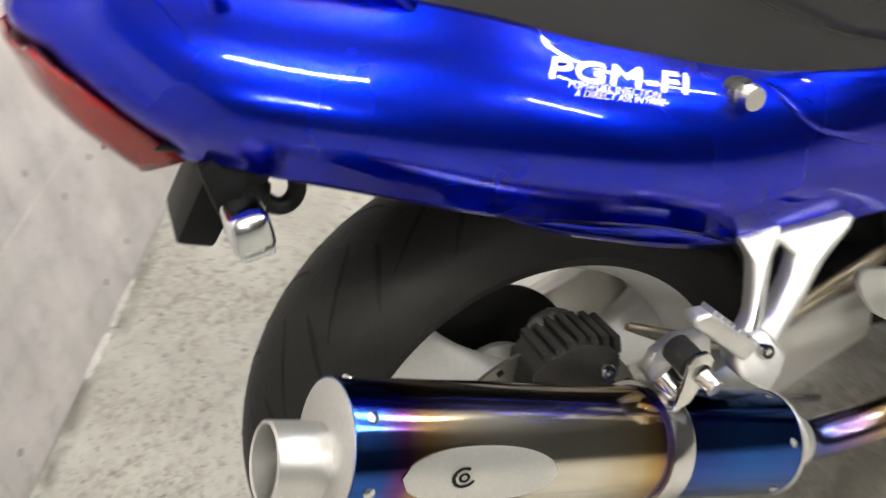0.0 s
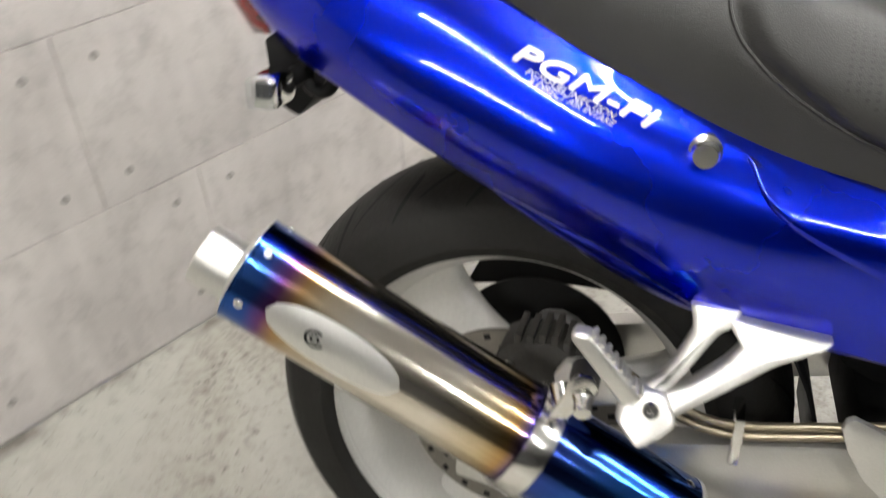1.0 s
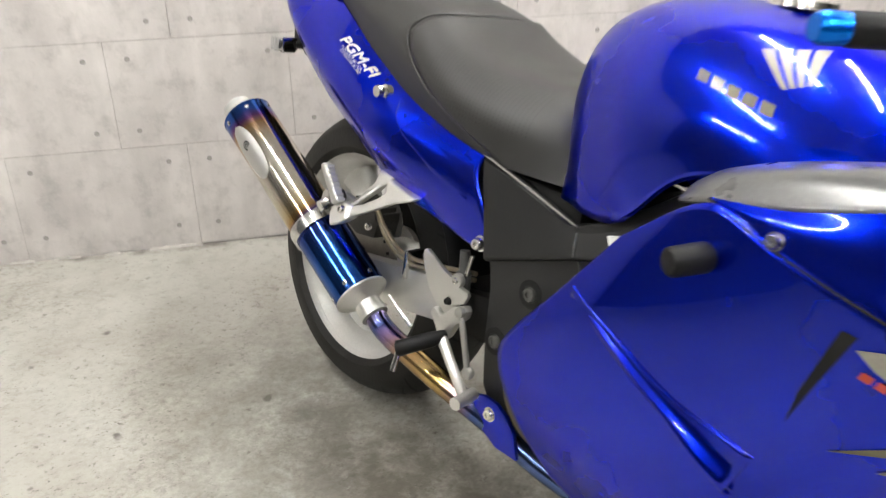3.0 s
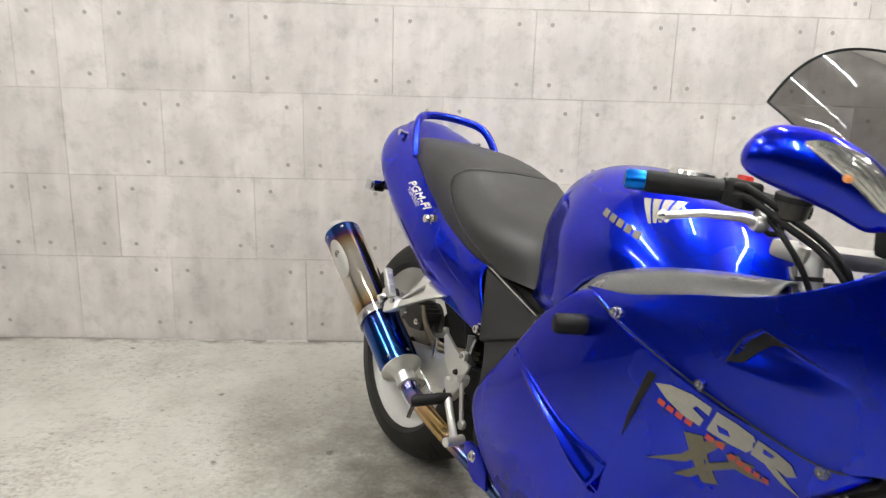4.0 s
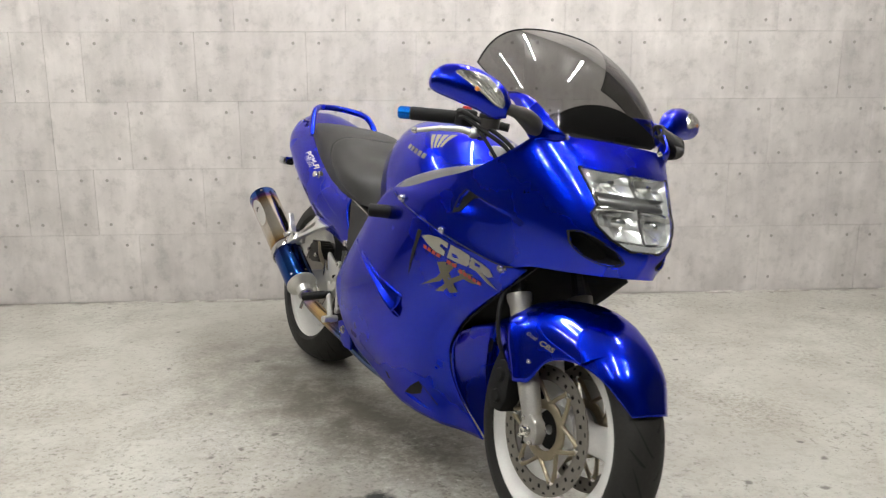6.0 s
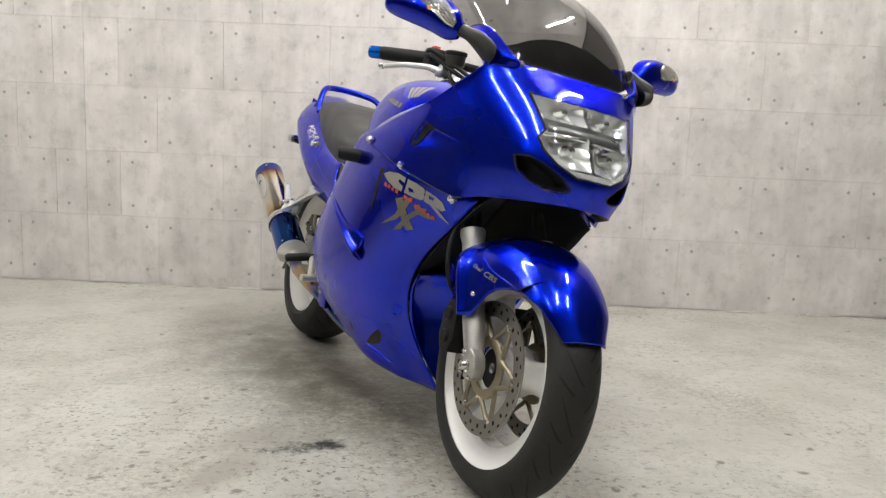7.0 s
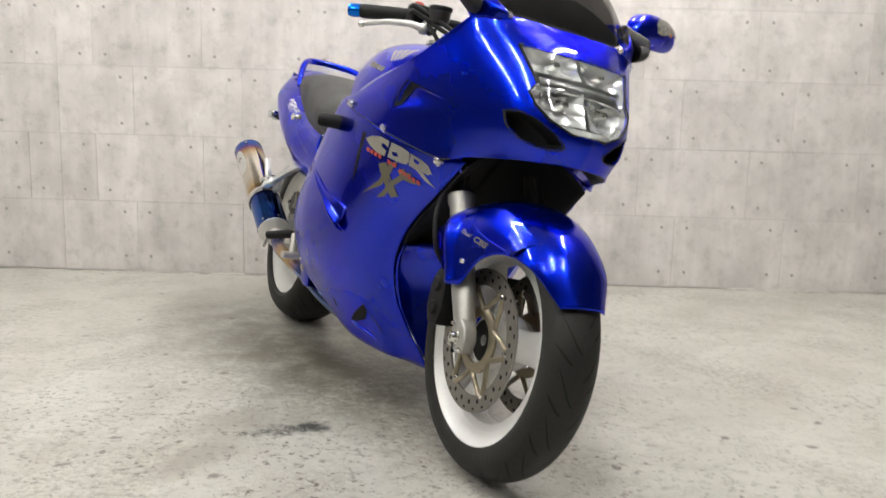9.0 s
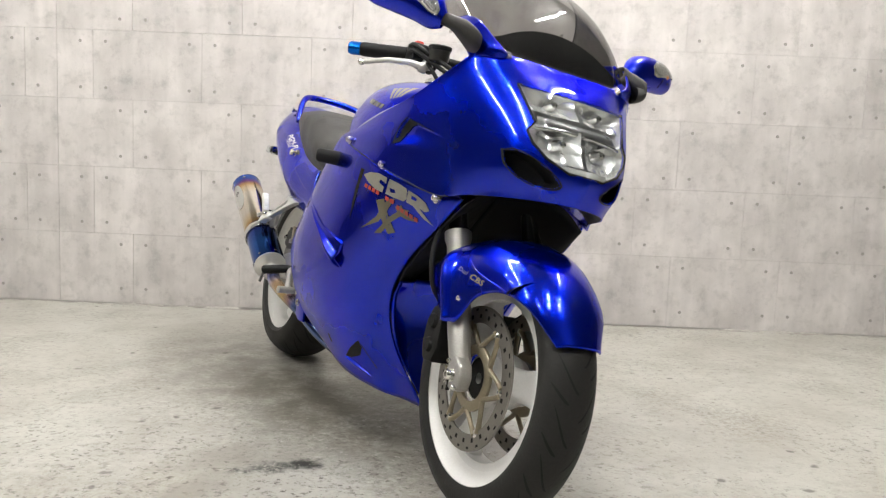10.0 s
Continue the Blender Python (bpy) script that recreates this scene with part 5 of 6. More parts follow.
def raised(g):
    """Swells the rider's pad by a few millimetres, with a stitched groove along its edge."""
    rows_ = []
    for i, row in enumerate(g):
        line = []
        for j, p in enumerate(row):
            du = g[min(i + 1, len(g) - 1)][j] - g[max(i - 1, 0)][j]
            dv = row[min(j + 1, len(row) - 1)] - row[max(j - 1, 0)]
            n_ = du.cross(dv).normalized()
            if n_.dot(p - Vector((p.x, 0, 0.62))) < 0:
                n_ = -n_
            d = p.x - pad_start(p.z)
            w = min(1.0, max(0.0, d / 0.020))
            line.append(p + n_ * (0.007 * w * w * (3 - 2 * w) - 0.0025 * max(0.0, 1 - abs(d + 0.003) / 0.008)))
        rows_.append(line)
    return rows_


def perforated():
    """Vinyl with rows of pin holes, for the middle of the rider's pad."""
    m = LEATHER.copy()
    m.name = "perforated_seat_vinyl"
    nt = m.node_tree
    b_ = nt.nodes["Principled BSDF"]
    tc = nt.nodes.new("ShaderNodeTexCoord")
    sep = nt.nodes.new("ShaderNodeSeparateXYZ")
    nt.links.new(tc.outputs["Object"], sep.inputs[0])
    side = nt.nodes.new("ShaderNodeMath")
    side.operation = "ABSOLUTE"
    nt.links.new(sep.outputs["Y"], side.inputs[0])
    dif = nt.nodes.new("ShaderNodeMath")
    dif.operation = "SUBTRACT"
    nt.links.new(side.outputs[0], dif.inputs[0])
    nt.links.new(sep.outputs["Z"], dif.inputs[1])
    com = nt.nodes.new("ShaderNodeCombineXYZ")
    nt.links.new(sep.outputs["X"], com.inputs["X"])
    nt.links.new(dif.outputs[0], com.inputs["Y"])
    last = com.outputs[0]
    for op, value in (("SCALE", 130.0), ("FRACTION", None), ("SUBTRACT", (0.5, 0.5, 0.0))):
        node = nt.nodes.new("ShaderNodeVectorMath")
        node.operation = op
        nt.links.new(last, node.inputs[0])
        if op == "SCALE":
            node.inputs["Scale"].default_value = value
        elif value:
            node.inputs[1].default_value = value
        last = node.outputs[0]
    ln = nt.nodes.new("ShaderNodeVectorMath")
    ln.operation = "LENGTH"
    nt.links.new(last, ln.inputs[0])
    hole = nt.nodes.new("ShaderNodeMapRange")
    hole.inputs[1].default_value, hole.inputs[2].default_value = 0.16, 0.30
    hole.inputs[3].default_value, hole.inputs[4].default_value = 0.25, 1.0
    nt.links.new(ln.outputs["Value"], hole.inputs[0])
    sc = nt.nodes.new("ShaderNodeVectorMath")
    sc.operation = "SCALE"
    nt.links.new(b_.inputs["Base Color"].links[0].from_socket, sc.inputs[0])
    nt.links.new(hole.outputs[0], sc.inputs["Scale"])
    nt.links.new(sc.outputs[0], b_.inputs["Base Color"])
    return m


v, f = sheet(raised(SEAT_GRID))
seat = mesh_part("seat", v, f, LEATHER, BIKE, "black vinyl stepped double seat with a raised, perforated rider's pad")
seat.data.materials.append(perforated())
for q in seat.data.polygons:
    c = q.center
    if c.x - pad_start(c.z) > 0.045 and 0.26 < c.x < 0.50 and c.z > 0.725:
        q.material_index = 1
seat_tree = bvh_of(seat)
# welt of the rider's pad
for s in (-1, 1):
    pad = [(0.438, 0.169, 0.680), (0.374, 0.177, 0.705), (0.268, 0.177, 0.748), (0.195, 0.171, 0.798), (0.173, 0.160, 0.837), (0.185, 0.143, 0.859), (0.210, 0.076, 0.872), (0.212, 0.0, 0.876)]
    on_seat = []
    for q in cr([(x - 0.003, s * y, z) for x, y, z in pad], 60):
        p, nrm, _, _ = seat_tree.find_nearest(q)
        on_seat.append(p + (nrm if nrm.dot(p - Vector((p.x, 0, 0.6))) > 0 else -nrm) * 0.0004)
    tube_part("seat_piping", on_seat, 0.0018, LEATHER, seat, n=6)

TAIL = [
    [(-0.300, -0.045, 0.934), (-0.350, -0.056, 0.902), (-0.322, -0.066, 0.842), (-0.287, -0.062, 0.792)],
    [(-0.280, -0.078, 0.924), (-0.326, -0.100, 0.893), (-0.306, -0.114, 0.836), (-0.272, -0.094, 0.776)],
    [(-0.235, -0.100, 0.911), (-0.264, -0.131, 0.874), (-0.258, -0.150, 0.825), (-0.236, -0.126, 0.766)],
    [(-0.165, -0.119, 0.888), (-0.174, -0.150, 0.846), (-0.172, -0.169, 0.794), (-0.168, -0.143, 0.736)],
    [(-0.055, -0.145, 0.844), (-0.050, -0.167, 0.80), (-0.045, -0.182, 0.735), (-0.040, -0.153, 0.670)],
    [(0.07, -0.157, 0.785), (0.075, -0.178, 0.742), (0.08, -0.188, 0.682), (0.085, -0.159, 0.621)],
    [(0.19, -0.164, 0.735), (0.195, -0.186, 0.70), (0.20, -0.193, 0.635), (0.205, -0.158, 0.555)],
    [(0.31, -0.176, 0.699), (0.315, -0.189, 0.67), (0.32, -0.190, 0.61), (0.33, -0.170, 0.537)],
    [(0.41, -0.178, 0.680), (0.418, -0.186, 0.65), (0.43, -0.187, 0.59), (0.445, -0.176, 0.522)],
    [(0.428, -0.176, 0.678), (0.428, -0.184, 0.645), (0.455, -0.185, 0.595), (0.482, -0.176, 0.530)],
]
# the flanks swell outwards below the seat
TAIL = [[(x, y - float(np.interp(x, (-0.30, -0.17, -0.05, 0.07, 0.19, 0.31, 0.43), (0.006, 0.021, 0.025, 0.031, 0.022, 0.007, 0.0))) * k, z) for (x, y, z), k in zip(rib, (0.0, 0.8, 1.0, 0.9))] for rib in TAIL]
tail_r = shell("tail_cowl", TAIL, 70, 36, BLUE, BIKE, 0.004, "glossy blue tail cowl", flip=True, even=16)
shell("tail_cowl", flip_y(TAIL), 70, 36, BLUE, BIKE, 0.004, "glossy blue tail cowl", even=16)
TT = [[(-0.345, -0.050, 0.905), (-0.350, 0, 0.908), (-0.345, 0.050, 0.905)], [(-0.300, -0.045, 0.935), (-0.305, 0, 0.940), (-0.300, 0.045, 0.935)], [(-0.280, -0.079, 0.925), (-0.280, 0, 0.937), (-0.280, 0.079, 0.925)], [(-0.235, -0.101, 0.912), (-0.235, 0, 0.922), (-0.235, 0.101, 0.912)], [(-0.160, -0.120, 0.888), (-0.160, 0, 0.893), (-0.160, 0.120, 0.888)]]
shell("tail_top", TT, 16, 16, BLUE, BIKE, 0.004, "glossy blue tail top")
# under-tail
U_ = [[(-0.325, -0.055, 0.786), (-0.325, 0.055, 0.786)], [(-0.255, -0.124, 0.784), (-0.255, 0.124, 0.784)], [(-0.168, -0.141, 0.745), (-0.168, 0.141, 0.745)], [(-0.035, -0.138, 0.690), (-0.035, 0.138, 0.690)], [(0.085, -0.138, 0.66), (0.085, 0.138, 0.66)], [(0.205, -0.155, 0.556), (0.205, 0.155, 0.556)], [(0.33, -0.165, 0.546), (0.33, 0.165, 0.546)], [(0.44, -0.16, 0.53), (0.44, 0.16, 0.53)]]
shell("undertray", U_, 24, 8, BLACKP, BIKE, 0.004, "black plastic undertray")
# rear lamp: wraps round the tail
for s in (-1, 1):
    Lm = [[(-0.366, 0, 0.884), (-0.362, 0, 0.840), (-0.322, 0, 0.763)], [(-0.360, -0.050, 0.882), (-0.350, -0.052, 0.830), (-0.311, -0.050, 0.763)], [(-0.349, -0.080, 0.876), (-0.335, -0.086, 0.825), (-0.302, -0.078, 0.763)], [(-0.343, -0.094, 0.876), (-0.320, -0.104, 0.834), (-0.288, -0.090, 0.766)], [(-0.334, -0.099, 0.868), (-0.306, -0.111, 0.826), (-0.268, -0.092, 0.766)]]
    Lm = [[(x, -s * y, z) for x, y, z in r] for r in Lm]
    shell("tail_lamp", Lm, 20, 12, REDLENS, BIKE, 0.004, "red tail lamp lens", flip=s > 0)
rail_half = [(-0.080, -0.138, 0.850), (-0.102, -0.136, 0.880), (-0.135, -0.124, 0.925), (-0.162, -0.106, 0.950), (-0.190, -0.075, 0.960), (-0.205, 0, 0.965)]
rail_path = rail_half + [(x, -y, z) for x, y, z in reversed(rail_half[:-1])]
rail = tube_part("grab_rail", rail_path, 0.0115, BLUE, BIKE, "blue painted grab rail", n=14, smooth_n=60)
for s in (-1, 1):
    tube_part("rail_bolt", [(-0.210, s * 0.095, 0.896), (-0.210, s * 0.128, 0.898), (-0.210, s * 0.130, 0.898), (-0.210, s * 0.138, 0.899)], [0.005, 0.005, 0.009, 0.009], STEEL, rail, n=12)
    k = tube_part("luggage_hook", [(0.167, s * 0.185, 0.722), (0.167, s * 0.196, 0.723), (0.167, s * 0.197, 0.7235), (0.167, s * 0.206, 0.724), (0.167, s * 0.207, 0.724), (0.167, s * 0.214, 0.724)], [0.014, 0.014, 0.008, 0.008, 0.012, 0.010], STEEL, BIKE, "polished luggage hook", n=20)
    bolt((0.456, s * 0.183, 0.535), (0, s, 0), 0.011, BIKE)
    # rear indicator on its bracket
    br = part("indicator_bracket", prism_bm([(-0.258, 0.728), (-0.262, 0.770), (-0.238, 0.784), (-0.200, 0.774), (-0.196, 0.757), (-0.214, 0.754), (-0.222, 0.736), (-0.236, 0.722)], s * 0.112, s * 0.132, 0.004), BLACKP, BIKE, "black indicator bracket")
    eye_ = [(-0.208 + 0.0150 * math.cos(a), s * 0.122, 0.738 + 0.0185 * math.sin(a)) for a in np.linspace(0, 6.2832, 25)]
    tube_part("bracket_eye", eye_, 0.0075, BLACKP, br, n=10)
    part("indicator", box_bm((-0.258, min(s * 0.138, s * 0.184), 0.714), (-0.225, max(s * 0.138, s * 0.184), 0.748), 0.011, 4), CHROME, br, "chrome indicator with a clear lens")
    lamp_ = part("indicator_lens", box_bm((-0.255, min(s * 0.182, s * 0.192), 0.717), (-0.228, max(s * 0.182, s * 0.192), 0.745), 0.005, 3), CLEAR, br, "clear indicator lens")
    tube_part("indicator_stem", [(-0.222, s * 0.12, 0.742), (-0.234, s * 0.142, 0.733)], 0.010, BLACKP, br, n=12)
part("number_plate_bracket", prism_bm([(-0.17, 0.775), (-0.22, 0.78), (-0.30, 0.68), (-0.27, 0.665)], -0.05, 0.05, 0.006), BLACKP, BIKE, "black number plate bracket")

# ---- frame, engine and rear end ----
COVER = [(0.424, 0.675), (0.52, 0.655), (0.627, 0.628), (0.70, 0.66), (0.80, 0.735), (0.90, 0.74), (0.90, 0.64), (0.80, 0.617), (0.731, 0.580), (0.688, 0.549), (0.629, 0.507), (0.590, 0.466), (0.572, 0.43), (0.566, 0.398), (0.565, 0.352), (0.567, 0.307), (0.60, 0.262), (0.555, 0.252), (0.515, 0.30), (0.500, 0.38), (0.492, 0.47), (0.475, 0.53), (0.44, 0.60)]
for s in (-1, 1):
    cv = part("frame_cover", prism_bm(COVER, s * 0.150, s * 0.178, 0.008), COVERM, BIKE, "satin black frame side cover")
    part("frame_edge", prism_bm([(0.426, 0.6790), (0.445, 0.6795), (0.640, 0.635), (0.648, 0.632), (0.638, 0.6325), (0.444, 0.6770)], s * 0.1768, s * 0.1792, 0.0005), FORKM, cv, "worn bright frame edge")
    tops = [(0.433, 0.672), (0.50, 0.658), (0.547, 0.648), (0.60, 0.634), (0.641, 0.624), (0.712, 0.650), (0.80, 0.718)]
    lows = [(0.478, 0.520), (0.53, 0.541), (0.57, 0.557), (0.61, 0.573), (0.659, 0.592), (0.719, 0.613), (0.80, 0.645)]
    shell("frame_facet", [[(x0, s * 0.1786, z0), (0.5 * (x0 + x1), s * 0.1845, 0.5 * (z0 + z1)), (x1, s * 0.1900, z1), (x1 + 0.001, s * 0.1885, z1 - 0.004), (x1 + 0.002, s * 0.1775, z1 - 0.008)] for (x0, z0), (x1, z1) in zip(tops, lows)], 40, 24, COVERM, cv, 0.0, flip=s < 0)
    tube_part("weld_seam", [(0.648, s * 0.1790, 0.624), (0.653, s * 0.1855, 0.610), (0.659, s * 0.1905, 0.592), (0.662, s * 0.178, 0.584), (0.675, s * 0.178, 0.556)], 0.0016, GREYMET, cv, n=8)
    part("sticker", prism_bm([(0.709, 0.643), (0.734, 0.651), (0.738, 0.638), (0.716, 0.629)], s * 0.180, s * 0.1890), WHITE, cv, "small white sticker")
    for bx, bz in ((0.583, 0.496), (0.528, 0.387)):
        lathe_part("bolt_recess", [(0.015, 0.0015), (0.021, 0.0015), (0.024, 0.0005), (0.024, -0.003)], DARK, cv, aim((bx, s * 0.179, bz), (0, s, 0)), n=24)
        bolt((bx, s * 0.179, bz), (0, s, 0), 0.0115, cv, ENGINE, 0.006)
    tube_part("frame_slider", [(0.928, s * 0.275, 0.709), (0.922, s * 0.292, 0.708), (0.914, s * 0.345, 0.706), (0.912, s * 0.350, 0.7055)], [0.019, 0.019, 0.018, 0.014], BLACKP, BIKE, "black rubber frame slider", n=20)
eng = part("engine", prism_bm([(0.50, 0.30), (0.56, 0.20), (0.95, 0.18), (1.04, 0.26), (1.06, 0.44), (1.0, 0.62), (0.62, 0.62), (0.52, 0.48)], -0.145, 0.145, 0.02), ENGINE, BIKE, "dark grey engine block")
lathe_part("clutch_cover", [(0.0005, 0.030), (0.07, 0.030), (0.098, 0.022), (0.113, 0.005), (0.118, -0.03)], CLUTCH, eng, aim((0.685, -0.190, 0.375), (0, -1, 0)), n=48)
part("radiator", box_bm((1.06, -0.15, 0.36), (1.10, 0.15, 0.62), 0.008), DARK, BIKE, "black radiator")
SW = [(-0.055, 0.285), (-0.05, 0.34), (0.02, 0.352), (0.16, 0.382), (0.33, 0.416), (0.385, 0.424), (0.392, 0.400), (0.392, 0.360), (0.385, 0.342), (0.26, 0.314), (0.10, 0.283), (0.0, 0.275)]
for s in (-1, 1):
    sw = part("swingarm", prism_bm(SW, s * 0.112, s * 0.145, 0.006), ALU, BIKE, "bare aluminium swingarm")
    # front end of the same arm, its deep shade painted in as black
    part("pivot_arm", prism_bm([(0.386, 0.350), (0.386, 0.416), (0.47, 0.43), (0.53, 0.42), (0.53, 0.36), (0.45, 0.34)], s * 0.108, s * 0.138, 0.005), DARK, sw, "pivot end, its shade painted black")
    lathe_part("axle_nut", [(0.008, 0.014), (0.018, 0.014), (0.020, 0.0), (0.026, -0.002), (0.026, -0.008)], STEEL, sw, aim((0.0, s * 0.152, 0.313), (0, s, 0)), n=6)
    if s < 0:
        for z in (0.425, 0.437):
            tube_part("brake_line", [(0.09, -0.12, 0.47), (0.15, -0.135, z + 0.005), (0.22, -0.14, z - 0.018), (0.31, -0.14, z - 0.004), (0.42, -0.14, z + 0.022)], 0.0048, BRONZE, sw, n=8, smooth_n=20)
        part("line_clip", box_bm((0.235, -0.152, 0.377), (0.246, -0.110, 0.435), 0.003), STEEL, sw)
# the bridge is coloured black as well, for the shade it lies in
part("swingarm_bridge", box_bm((0.36, -0.12, 0.345), (0.44, 0.12, 0.425), 0.015), DARK, BIKE)
v, f = sheet([[Vector((0.0 + 0.335 * math.cos(radians(a)), y, 0.313 + 0.335 * math.sin(radians(a)))) for y in (-0.105, -0.06, 0, 0.06, 0.105)] for a in range(0, 75, 6)])
part("chain_guard", prism_bm([(-0.11, 0.40), (-0.07, 0.485), (0.0, 0.535), (0.09, 0.545), (0.18, 0.515), (0.26, 0.475), (0.36, 0.44), (0.36, 0.385), (0.20, 0.40), (0.10, 0.42), (0.0, 0.42)], 0.104, 0.111, 0.003), BLACKP, BIKE, "black plastic chain guard")
hug = mesh_part("rear_hugger", v, f, BLACKP, BIKE, "black inner rear mudguard")
md = hug.modifiers.new("thickness", "SOLIDIFY")
md.thickness = 0.004
tube_part("shock_absorber", [(0.47, -0.06, 0.30), (0.41, -0.06, 0.58)], 0.03, DARK, BIKE, "black rear shock absorber", n=18)
part("battery_box", box_bm((0.36, -0.14, 0.50), (0.62, 0.14, 0.66), 0.02), DARK, BIKE, "black inner bodywork")
# added filler: keeps the bright wall from showing through the dark hollow
part("inner_mudguard", prism_bm([(0.345, 0.44), (0.345, 0.52), (0.54, 0.52), (0.54, 0.25), (0.46, 0.25), (0.43, 0.40)], -0.025, 0.10, 0.008), DARK, BIKE, "black filler block added to close the gap before the wheel")
cal = part("rear_caliper", prism_bm([(-0.030, 0.400), (-0.015, 0.445), (0.004, 0.456), (0.044, 0.460), (0.074, 0.444), (0.088, 0.424), (0.080, 0.395), (0.02, 0.385)], -0.110, -0.052, 0.006), CALIPER, BIKE, "dusty black ribbed rear brake caliper")
part("caliper_body", prism_bm([(-0.005, 0.40), (0.004, 0.440), (0.020, 0.462), (0.042, 0.465), (0.062, 0.456), (0.076, 0.440), (0.084, 0.418), (0.082, 0.39), (0.04, 0.38)], -0.054, -0.034, 0.008, 3), GREYMET, cal, "grey caliper body")
for k in range(7):
    bx, bz = 0.004 + 0.0135 * k, 0.458 + (0.004 if 1 < k < 4 else 0.0) - 0.0016 * max(0, k - 3) ** 2
    part("cooling_rib", box_bm((bx - 0.004, -0.108, bz - 0.016), (bx + 0.004, -0.054, bz + 0.006), 0.002), CALIPER, cal)
bolt((-0.005, -0.112, 0.425), (0, -1, 0), 0.009, cal)
bolt((0.066, -0.112, 0.418), (0, -1, 0), 0.009, cal)


def peg_hanger(s):
    def leaning(outline, thick, bevel, lift=0.0):
        bm = prism_bm(outline, -thick / 2, thick / 2, bevel, 3)
        for v in bm.verts:
            v.co.y += s * (0.190 + lift + (0.560 - v.co.z) * 0.65)
        return bm

    h = part("passenger_peg_hanger", leaning([(0.205, 0.572), (0.300, 0.562), (0.288, 0.553), (0.252, 0.538), (0.216, 0.515), (0.176, 0.491), (0.148, 0.470), (0.134, 0.478), (0.146, 0.500), (0.168, 0.509), (0.183, 0.515), (0.211, 0.536), (0.222, 0.549), (0.214, 0.558)], 0.022, 0.006), ALU, BIKE, "cast aluminium passenger peg hanger")
    part("strut", leaning([(0.174, 0.578), (0.222, 0.578), (0.212, 0.560), (0.203, 0.556), (0.186, 0.533), (0.170, 0.512), (0.150, 0.498), (0.138, 0.505), (0.158, 0.518), (0.170, 0.536), (0.180, 0.556)], 0.020, 0.006), ALU, h)
    part("boss", leaning([(0.122, 0.484), (0.124, 0.500), (0.142, 0.510), (0.164, 0.508), (0.177, 0.487), (0.162, 0.474), (0.145, 0.464)], 0.030, 0.007, 0.004), ALU, h)
    part("muffler_lug", prism_bm([(0.130, 0.503), (0.094, 0.509), (0.068, 0.502), (0.058, 0.484), (0.064, 0.462), (0.080, 0.452), (0.130, 0.466)], s * 0.192, s * 0.206, 0.005), ALU, h)
    peg = part("footpeg", prism_bm([(0.128, 0.498), (0.144, 0.510), (0.094, 0.566), (0.080, 0.568), (0.076, 0.560)], s * 0.236, s * 0.256, 0.005, 3), ALU, h, "folded aluminium footpeg")
    for k in range(8):
        u = k / 7
        part("tooth", prism_bm([(0.1405 - 0.044 * u, 0.510 + 0.052 * u), (0.1445 - 0.044 * u, 0.5125 + 0.052 * u), (0.1425 - 0.044 * u, 0.5155 + 0.052 * u), (0.1385 - 0.044 * u, 0.5130 + 0.052 * u)], s * 0.238, s * 0.254), ALU, peg)
    bolt((0.153, s * 0.249, 0.497), (0, s, 0.4), 0.008, h)
    return h


peg_hanger(-1)
peg_hanger(1)

# rider's footrest set on the right
hp = part("heel_plate", prism_bm([(0.324, 0.466), (0.326, 0.476), (0.333, 0.480), (0.348, 0.474), (0.380, 0.460), (0.412, 0.451), (0.429, 0.445), (0.450, 0.443), (0.454, 0.436), (0.446, 0.419), (0.417, 0.404), (0.385, 0.391), (0.373, 0.395), (0.352, 0.413), (0.333, 0.443)], -0.185, -0.176, 0.003), ALU, BIKE, "aluminium heel plate")
lathe_part("bolt_eye", [(0.006, 0.004), (0.012, 0.004), (0.013, 0.0), (0.013, -0.006)], ALU, hp, aim((0.420, -0.182, 0.453), (0, -1, 0)), n=24)
bolt((0.420, -0.184, 0.453), (0, -1, 0), 0.007, hp)
bolt((0.409, -0.187, 0.410), (0, -1, 0), 0.006, hp, DARK)
fr = part("rider_peg_hanger", prism_bm([(0.376, 0.376), (0.384, 0.391), (0.394, 0.386), (0.404, 0.381), (0.416, 0.393), (0.432, 0.409), (0.459, 0.424), (0.468, 0.416), (0.465, 0.400), (0.445, 0.379), (0.432, 0.350), (0.418, 0.338), (0.404, 0.343), (0.394, 0.360)], -0.196, -0.180, 0.005), ALU, BIKE, "cast aluminium rider peg hanger")
tube_part("brake_rod", [(0.460, -0.200, 0.412), (0.499, -0.202, 0.322)], 0.0055, FORKM, fr, n=10)
lathe_part("rod_end", [(0.0005, 0.008), (0.010, 0.006), (0.012, 0.0), (0.010, -0.006), (0.0005, -0.008)], FORKM, fr, aim((0.501, -0.201, 0.318), (0, -1, 0)), n=18)
lathe_part("rod_end", [(0.0005, 0.007), (0.009, 0.005), (0.010, 0.0), (0.009, -0.005), (0.0005, -0.007)], FORKM, fr, aim((0.459, -0.202, 0.413), (0, -1, 0)), n=18)
tube_part("rider_peg", [(0.428, -0.198, 0.355), (0.424, -0.225, 0.350), (0.405, -0.282, 0.335), (0.403, -0.284, 0.334)], [0.010, 0.014, 0.014, 0.011], BLACKP, fr, "black rubber rider footpeg", n=14)
tube_part("peg_feeler", [(0.406, -0.281, 0.330), (0.409, -0.290, 0.296)], 0.005, STEEL, fr, n=8)
tube_part("brake_pedal", [(0.425, -0.205, 0.355), (0.47, -0.215, 0.325), (0.525, -0.232, 0.300), (0.545, -0.236, 0.298)], [0.010, 0.009, 0.009, 0.011], ALU, BIKE, "aluminium brake pedal", n=12)
